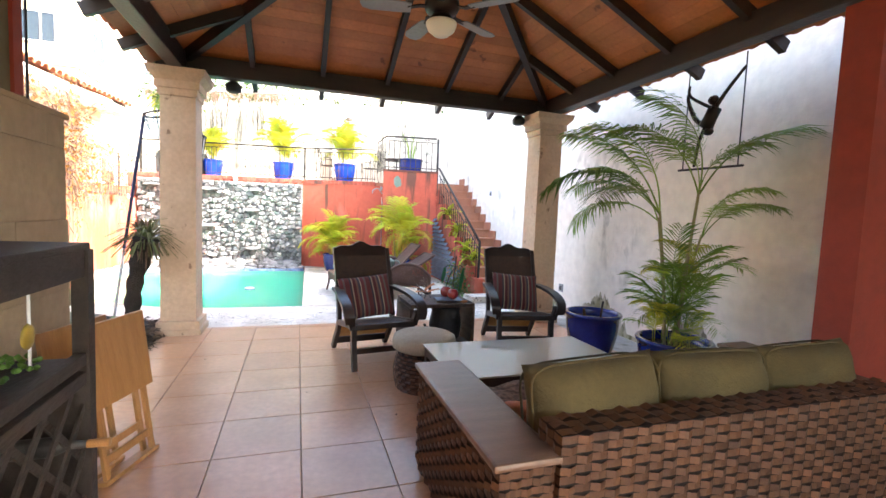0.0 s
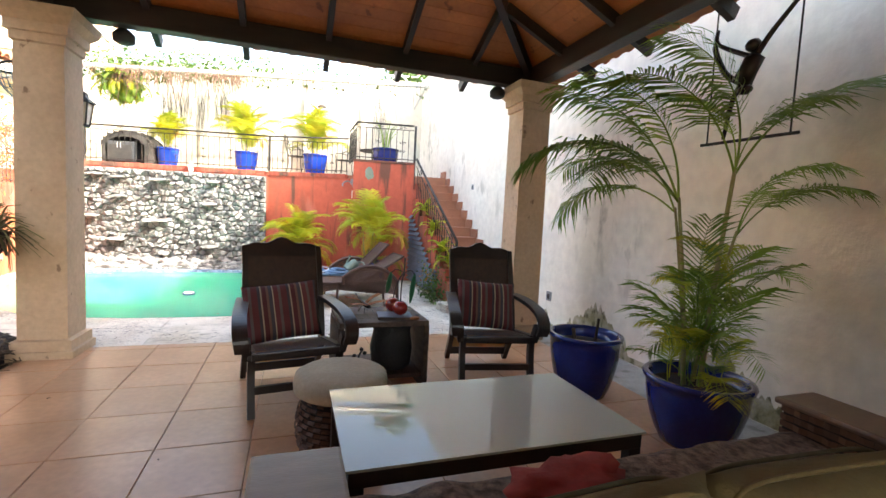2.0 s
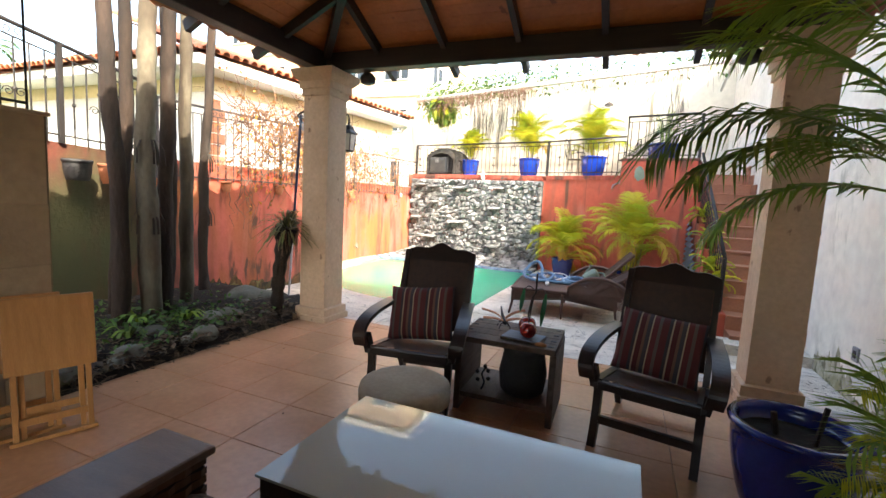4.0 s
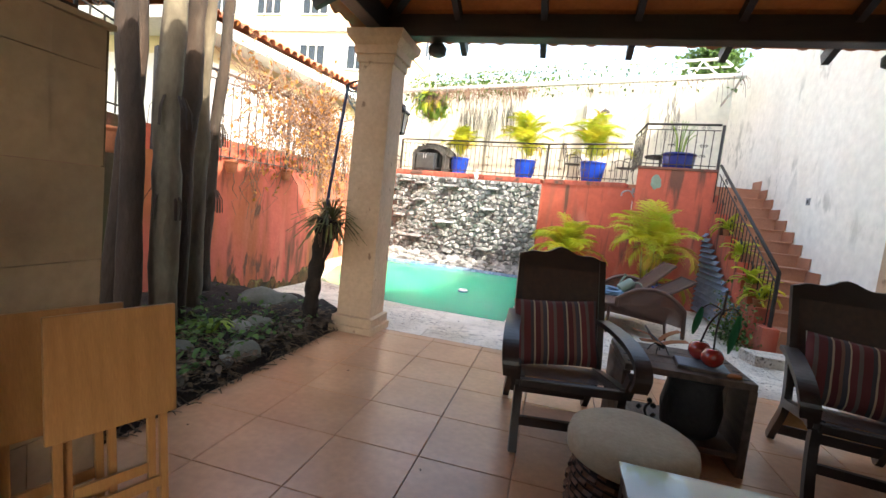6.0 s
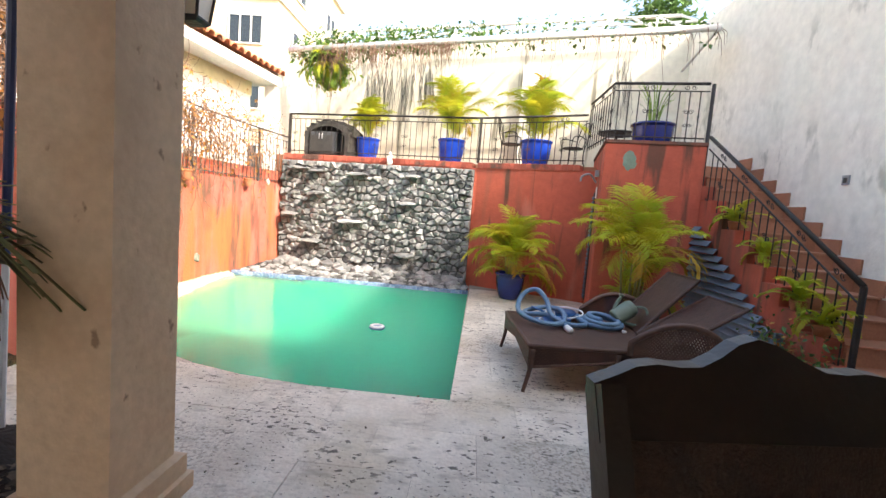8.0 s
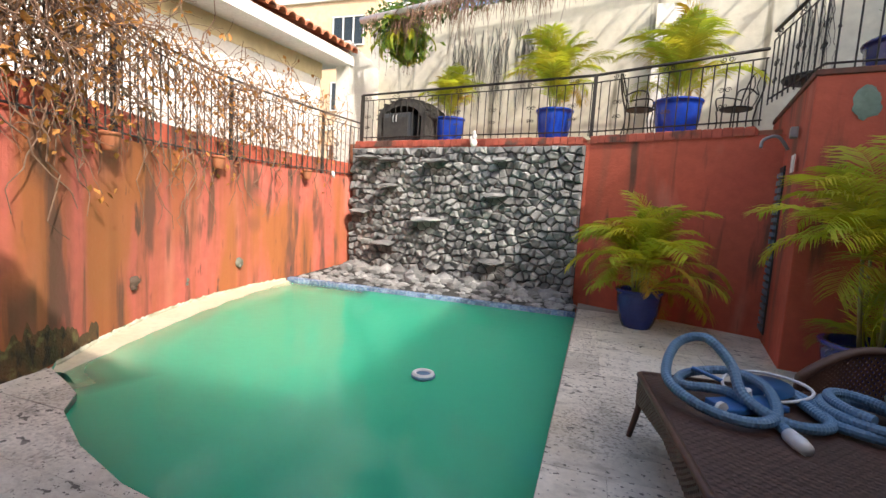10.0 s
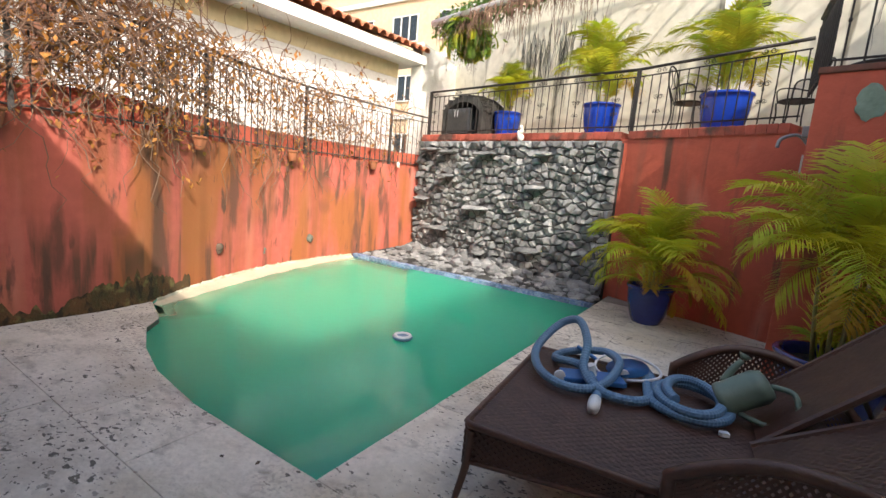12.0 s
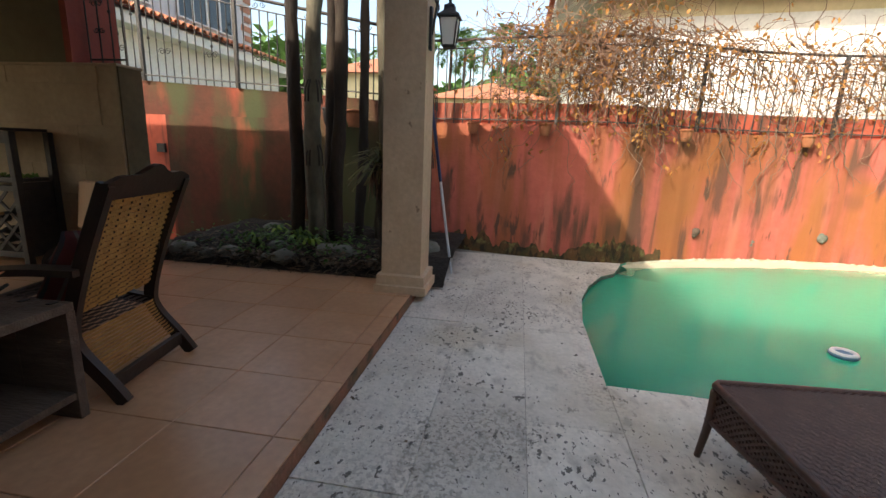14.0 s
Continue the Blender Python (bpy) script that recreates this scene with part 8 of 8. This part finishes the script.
solo("plaster_patch", blob(B(), (0, 0, 0), (0.085, 0.008, 0.11), 5, 3, 0.7), mat("pale_green_patch", (0.22, 0.30, 0.24), rough=0.9), "pale green flaked patch on the red pedestal", "patch",
     m=PED @ pose(0.34, -0.004, 2.22))
sw_ = thing("light_switch", pose(-3.532, 1.15, 1.05), "black switch box on the red wall", "switch")
part("box", box(B(), 0, 0.04, -0.07, 0.07, 0, 0.13, bevel=0.006), m_black, sw_)

# ---- dry vine on the fence ----
rnd = random.Random(77)
vine = [p for p in SIDE if 6.0 < p.y < 12.9]
bm = B()
lf = []
for k in range(1250):
    i = min(int(abs(rnd.gauss(0.16, 0.36)) * len(vine)), len(vine) - 2) if k % 2 else rnd.randrange(len(vine) - 1)
    p = vine[i].lerp(vine[i + 1], rnd.random())
    d = (vine[i + 1] - vine[i]).normalized()
    nrm = Vector((d.y, -d.x, 0))
    q = p + nrm * rnd.uniform(-0.04, 0.10) + Z * (2.75 - 0.9 * rnd.random() ** 1.4)
    pts = [q]
    w = d * rnd.uniform(-1, 1) + Z * rnd.uniform(-0.7, 0.7)
    for j in range(rnd.randint(4, 9)):
        w = (w + d * rnd.uniform(-0.7, 0.7) + Z * rnd.uniform(-0.7, 0.5) + nrm * rnd.uniform(-0.25, 0.25)).normalized()
        nx = pts[-1] + w * rnd.uniform(0.06, 0.14)
        off = (nx - p).dot(nrm)
        if off < 0.03 and nx.z < 1.64:
            nx += nrm * (0.05 - off)
        pts.append(nx)
    tube(bm, pts, rnd.uniform(0.004, 0.009), 4, 0.002)
    for z_ in pts[1:]:
        if rnd.random() < 0.45:
            lf.append(z_)
for k in range(34):
    i = rnd.randrange(len(vine) - 1)
    p = vine[i]
    d = (vine[i + 1] - vine[i]).normalized()
    nrm = Vector((d.y, -d.x, 0))
    q = p + nrm * 0.06 + Z * 1.7
    pts = [q]
    for j in range(8):
        pts.append(pts[-1] + d * rnd.uniform(-0.12, 0.12) - Z * rnd.uniform(0.02, 0.17) + nrm * rnd.uniform(-0.01, 0.012))
    tube(bm, pts, 0.007, 4, 0.003)
solo("dry_vine", bm, m_twig, "tangle of dry brown vine stems on the fence", "vines", "stuff")
r2 = random.Random(78)
leaf_scatter("dry_vine_leaves", m_dryleaf, "curled orange dead leaves on the vine", 3600, lambda r: tuple(r.choice(lf) + Vector((r.uniform(-0.06, 0.06), r.uniform(-0.06, 0.06), r.uniform(-0.07, 0.05)))), (0.035, 0.085), 1.3, 79, "leaves")

# ---- distance ----
rnd = random.Random(90)
cnt = 0
for k in range(34):
    a = radians(rnd.uniform(118, 205))
    dd = rnd.uniform(30, 60)
    x, y = 2 + dd * math.cos(a), 6 + dd * math.sin(a)
    h = rnd.uniform(5.5, 9.0) + (dd - 30) * 0.10
    t = thing("far_palm", pose(x, y, -0.3), "distant green palm tree", "tree", "far palms")
    part("trunk", tube(B(), [(0, 0, 0), (0.1, 0, h * 0.5), (0.15, 0.1, h)], 0.16, 7, 0.10), m_bark, t)
    for j in range(13):
        part("frond", f_far[(k + j) % 3], None, t, m=Matrix.Translation((0.15, 0.1, h)) @ Matrix.Rotation(radians(137.5 * j), 4, 'Z') @ Matrix.Rotation(radians(-25 + 5.5 * j), 4, 'Y'))
leaf_scatter("far_woods", m_farleaf, "distant green woods behind the houses", 18000, lambda r: (lambda a, d: (2 + d * math.cos(a), 6 + d * math.sin(a), r.random() ** 0.7 * (9.5 + 2.2 * math.sin(a * 9)) + (d - 48) * 0.10))(radians(r.uniform(110, 215)), r.uniform(48, 75)), (0.9, 2.2), 1.2, 91, "woods")


# ---- pieces: patio tiles ----
T = 0.5
tile_meshes = {}


def tile_mesh(w, d, h, material, key, bev=0.006):
    k = (round(w, 3), round(d, 3), key)
    if k not in tile_meshes:
        bm = B()
        lo = [(0, 0), (w, 0), (w, d), (0, d)]
        v0 = [bm.verts.new((x, y, -h)) for x, y in lo]
        v1 = [bm.verts.new((x, y, -bev)) for x, y in lo]
        v2 = [bm.verts.new((bev + x * (w - 2 * bev) / w, bev + y * (d - 2 * bev) / d, 0)) for x, y in lo]
        for a, b in ((v0, v1), (v1, v2)):
            for j in range(4):
                bm.faces.new((a[j], a[(j + 1) % 4], b[(j + 1) % 4], b[j]))
        bm.faces.new(v2)
        tile_meshes[k] = mesh_of(bm, key, material)
    return tile_meshes[k]


G = 0.002
rnd = random.Random(2)
for i in range(-3, 7):
    for j in range(-4, 12):
        x0, x1 = max(i * T, BED_X) + G, min((i + 1) * T, 3.455) - G
        y0, y1 = max(j * T, -1.69) + G, min((j + 1) * T, LIP_Y - 0.012) - G
        if x1 - x0 < 0.06 or y1 - y0 < 0.06:
            continue
        part("tile", tile_mesh(x1 - x0, y1 - y0, 0.012, m_tile, "tile", 0.003), None, floor, m=Matrix.Translation((x0, y0, rnd.uniform(-0.0012, 0.0))))

# ---- pieces: coral slabs of the deck, cut to the pool's curve ----
def clip(poly, a, b, c):
    """Keeps the part of a flat outline where a*x + b*y <= c."""
    out = []
    for k in range(len(poly)):
        p, q = poly[k], poly[(k + 1) % len(poly)]
        dp, dq = a * p[0] + b * p[1] - c, a * q[0] + b * q[1] - c
        if dp <= 0:
            out.append(p)
        if (dp < 0 < dq) or (dq < 0 < dp):
            t = dp / (dp - dq)
            out.append((p[0] + (q[0] - p[0]) * t, p[1] + (q[1] - p[1]) * t))
    return out


rnd = random.Random(9)


def lay_slabs(parent, x0, x1, y0, y1, sx, sy, cut):
    y = y0
    row = 0
    while y < y1 - 0.02:
        x = x0 - (row % 2) * sx * 0.45
        while x < x1:
            a = [(max(x, x0) + 0.0015, y + 0.0015), (min(x + sx, x1) - 0.0015, y + 0.0015), (min(x + sx, x1) - 0.0015, min(y + sy, y1) - 0.0015), (max(x, x0) + 0.0015, min(y + sy, y1) - 0.0015)]
            x += sx
            if a[1][0] - a[0][0] < 0.05:
                continue
            bm = B()
            z = DECK + rnd.uniform(-0.003, 0.002)
            for poly in cut(a):
                if len(poly) < 3:
                    continue
                lo = [bm.verts.new((px, py, DECK - 0.012)) for px, py in poly]
                hi = [bm.verts.new((px, py, z)) for px, py in poly]
                n = len(poly)
                bm.faces.new(hi)
                for k in range(n):
                    bm.faces.new((lo[k], lo[(k + 1) % n], hi[(k + 1) % n], hi[k]))
            if len(bm.faces):
                part("slab", bm, m_deck, parent)
            else:
                bm.free()
        y += sy
        row += 1


def cut_near(a):
    """Pieces of a slab on the deck side of the pool's near edge."""
    out = []
    for (xa, ya), (xb, yb) in zip(POOL_NEAR, POOL_NEAR[1:]):
        q = clip(clip(a, 1, 0, xa), -1, 0, -xb)
        if len(q) > 2:
            sl = (yb - ya) / (xb - xa)
            out.append(clip(q, -sl, 1, ya - sl * xa))
    q = clip(a, -1, 0, -0.05)
    if len(q) > 2:
        out.append(q)
    return out


lay_slabs(deck, -3.2, WALL_X, LIP_Y + 0.004, 7.10, 0.62, 0.4867, cut_near)
lay_slabs(deck, -3.2, -0.9, 7.10, 7.9, 0.62, 0.40, cut_near)
lay_slabs(deck_right, 0.04, WALL_X, 7.10, 12.0, 0.62, 0.49, lambda a: [clip(a, -1, 0.023, 0.1133)])

# ---- pieces: stone wall of the cascade ----
def cells(w, h, count, seed):
    """Irregular flat cells that fill a rectangle."""
    r = random.Random(seed)
    nx = max(1, int(math.sqrt(count * w / h)))
    ny = max(1, count // nx)
    sites = []
    for j in range(ny):
        for i in range(nx):
            sites.append(((i + 0.5 + (0.5 if j % 2 else 0) * 0.8 + r.uniform(-0.42, 0.42)) * w / nx - 0.2 * w / nx, (j + 0.5 + r.uniform(-0.42, 0.42)) * h / ny))
    out = []
    for k, (sx, sy) in enumerate(sites):
        poly = [(0, 0), (w, 0), (w, h), (0, h)]
        near = sorted(range(len(sites)), key=lambda q: (sites[q][0] - sx) ** 2 + 1.5 * (sites[q][1] - sy) ** 2)[1:19]
        for q in near:
            ox, oy = sites[q]
            a, b = ox - sx, (oy - sy) * 1.5
            c = a * (ox + sx) / 2 + b * (oy + sy) / 2
            poly = clip(poly, a, b, c)
            if len(poly) < 3:
                break
        if len(poly) >= 3:
            out.append(((sx, sy), poly))
    return out


SX_A, SX_B = -3.97, 0.075
ua = Vector((SX_A, back_y(SX_A) - 0.13, DECK))
ub = Vector((SX_B, back_y(SX_B) - 0.13, DECK))
u_ = (ub - ua).normalized()
n_ = Vector((u_.y, -u_.x, 0))
wide, tall = (ub - ua).length, 2.20
stone_wall = thing("stone_wall", label="rough grey field stone cascade wall behind the pool", category="stone wall", kind="structure")
bm = B()
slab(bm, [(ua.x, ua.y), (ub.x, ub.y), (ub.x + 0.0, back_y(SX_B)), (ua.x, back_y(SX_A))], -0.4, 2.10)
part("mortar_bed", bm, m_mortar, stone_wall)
LEDGES = ((0.38, 2.03, 0.40), (0.86, 1.99, 0.32), (1.78, 1.97, 0.48), (2.95, 1.99, 0.30), (0.90, 1.55, 0.34), (2.88, 1.46, 0.36), (0.28, 1.08, 0.44), (1.68, 1.02, 0.56),
          (0.84, 0.56, 0.44), (2.90, 0.46, 0.44), (1.9, 0.26, 0.24))
rnd = random.Random(17)
joined = B()
all_cells = cells(wide, tall, 620, 17)
order = sorted(range(len(all_cells)), key=lambda k: -(all_cells[k][0][0]))
single = set(order[:300])
for k, ((sx, sy), poly) in enumerate(all_cells):
    bmx = B() if k in single else joined
    depth, tx, ty = rnd.uniform(0.04, 0.10), rnd.uniform(-0.30, 0.30), rnd.uniform(-0.35, 0.35)
    # Stones under a ledge sit back; dark mortar there stands for its shade
    if any(abs(sx - s) < w * 0.42 and 0.03 < z - DECK - sy < 0.30 for s, z, w in LEDGES):
        depth, tx, ty = 0.012, 0.0, 0.0
    cx_ = sum(p[0] for p in poly) / len(poly)
    cy_ = sum(p[1] for p in poly) / len(poly)
    if len(poly) > 7:
        poly = poly[:7]
    ringsx = []
    for f, dz in ((0.93, -0.02), (0.86, 0.55), (0.60, 1.0)):
        ringsx.append([bmx.verts.new(ua + u_ * (cx_ + (px - cx_) * f) + Z * (cy_ + (py - cy_) * f)
                                     + n_ * (dz * (depth + tx * (px - cx_) + ty * (py - cy_) + 0.012 * rnd.uniform(-1, 1)))) for px, py in poly])
    m_ = len(poly)
    for a, b in zip(ringsx, ringsx[1:]):
        for j in range(m_):
            bmx.faces.new((a[j], a[(j + 1) % m_], b[(j + 1) % m_], b[j]))
    bmx.faces.new(ringsx[-1])
    if k in single:
        bmesh.ops.recalc_face_normals(bmx, faces=bmx.faces)
        part("stone", bmx, m_stone, stone_wall)
bmesh.ops.recalc_face_normals(joined, faces=joined.faces)
tagged(part("stones", joined, m_stonejoin, stone_wall), kind="stuff")
# jutting ledge stones that break the fall of water
for k, (s, z, w) in enumerate(LEDGES):
    c = ua + u_ * s + Z * z + n_ * 0.13
    bm = blob(B(), (0, 0, 0), (w / 2, 0.16, 0.034), k + 50, 2, 0.4)
    part("ledge_stone", bm, m_stone, stone_wall, m=Matrix.Translation(c) @ Matrix.Rotation(math.atan2(u_.y, u_.x), 4, 'Z') @ Matrix.Rotation(radians(8), 4, 'X'))
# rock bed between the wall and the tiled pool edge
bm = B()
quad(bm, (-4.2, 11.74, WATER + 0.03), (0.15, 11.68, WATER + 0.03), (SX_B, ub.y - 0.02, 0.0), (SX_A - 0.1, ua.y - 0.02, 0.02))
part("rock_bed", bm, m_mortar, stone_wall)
for k in range(330):
    u, v = rnd.random(), rnd.random()
    x = -4.05 + 4.15 * u
    ylo, yhi = 11.80, back_y(x) - 0.20
    y = ylo + (yhi - ylo) * v
    heap = k % 4 == 0 and v > 0.55
    s = rnd.uniform(0.12, 0.20) if heap else rnd.uniform(0.05, 0.11)
    part("bed_rock", blob(B(), (0, 0, 0), (s, s * 0.8, s * (0.75 if heap else 0.5)), k, 1, 0.5), m_stone, stone_wall, m=pose(x, y, WATER + 0.035 + 0.10 * v, 0, 0, rnd.uniform(0, 180)))

# blue mosaic edge
bluerow = thing("mosaic_edge", label="blue patterned mosaic tiles along the pool edge", category="tile edge", kind="structure")
part("bed", box(B(), -4.17, 0.14, 11.655, 11.75, -0.3, WATER + 0.045), m_deckjoint, bluerow)
tm = tile_mesh(0.098, 0.085, 0.012, m_bluetile, "mosaic_tile", 0.003)
tf = mesh_of(box(B(), 0, 0.098, -0.008, 0, -0.075, 0), "mosaic_face", m_bluetile)
for k in range(43):
    x = -4.165 + 0.1 * k
    part("mosaic_tile", tm, None, bluerow, m=Matrix.Translation((x, 11.66, WATER + 0.056)))
    part("mosaic_tile", tf, None, bluerow, m=Matrix.Translation((x, 11.652, WATER + 0.05)))

# painted brick rim of the terrace
brick_me = tile_mesh(0.098, 0.30, 0.105, m_brick, "brick", 0.008)
for xa, xb in ((-4.02, KINK), (KINK + 0.005, 1.93)):
    rim_a = Vector((xa, back_y(xa), 0))
    L_ = Vector((xb, back_y(xb), 0)) - rim_a
    ang = math.atan2(L_.y, L_.x)
    for k in range(int(L_.length / 0.106)):
        p = rim_a + L_.normalized() * 0.106 * k
        part("brick", brick_me, None, wall_north, m=Matrix.Translation((p.x, p.y, TERRACE + rnd.uniform(-0.004, 0.004))) @ Matrix.Rotation(ang, 4, 'Z') @ Matrix.Translation((0, -0.02, 0)))

# cream cladding stones on the house wall
rnd = random.Random(44)
z = 0.0
row = 0
while z < 1.88:
    h = rnd.choice((0.22, 0.30, 0.38))
    h = min(h, 1.90 - z)
    y = -0.2
    while y < 2.71:
        w = min(rnd.uniform(0.35, 0.75), 2.715 - y)
        if w > 0.03:
            o = rnd.uniform(0.010, 0.022)
            part("cladding_stone", box(B(), -1.262, -1.262 + o, y + 0.002, y + w - 0.002, z + 0.002, z + h - 0.002), m_cream, cream_wall)
        y += w
    z += h
# Wall end coloured dark olive to stand for shade under the roof
m_endshade = mat("olive_shade_plaster", (0.16, 0.12, 0.065), (0.10, 0.075, 0.04), rough=0.95, scale=2, bump=0.3, stains=(((0.20, 0.17, 0.10), (5, 5, 2), 0.58, 0.70, 0.6),))
part("cladding_end", box(B(), -1.53, -1.262, 2.7155, 2.73, 0.0, 1.90), m_endshade, cream_wall, "wall end with the roof's shade painted in")
part("cladding_top", box(B(), -1.54, -1.235, -1.7, 2.74, 1.901, 1.924), m_cream, cream_wall)
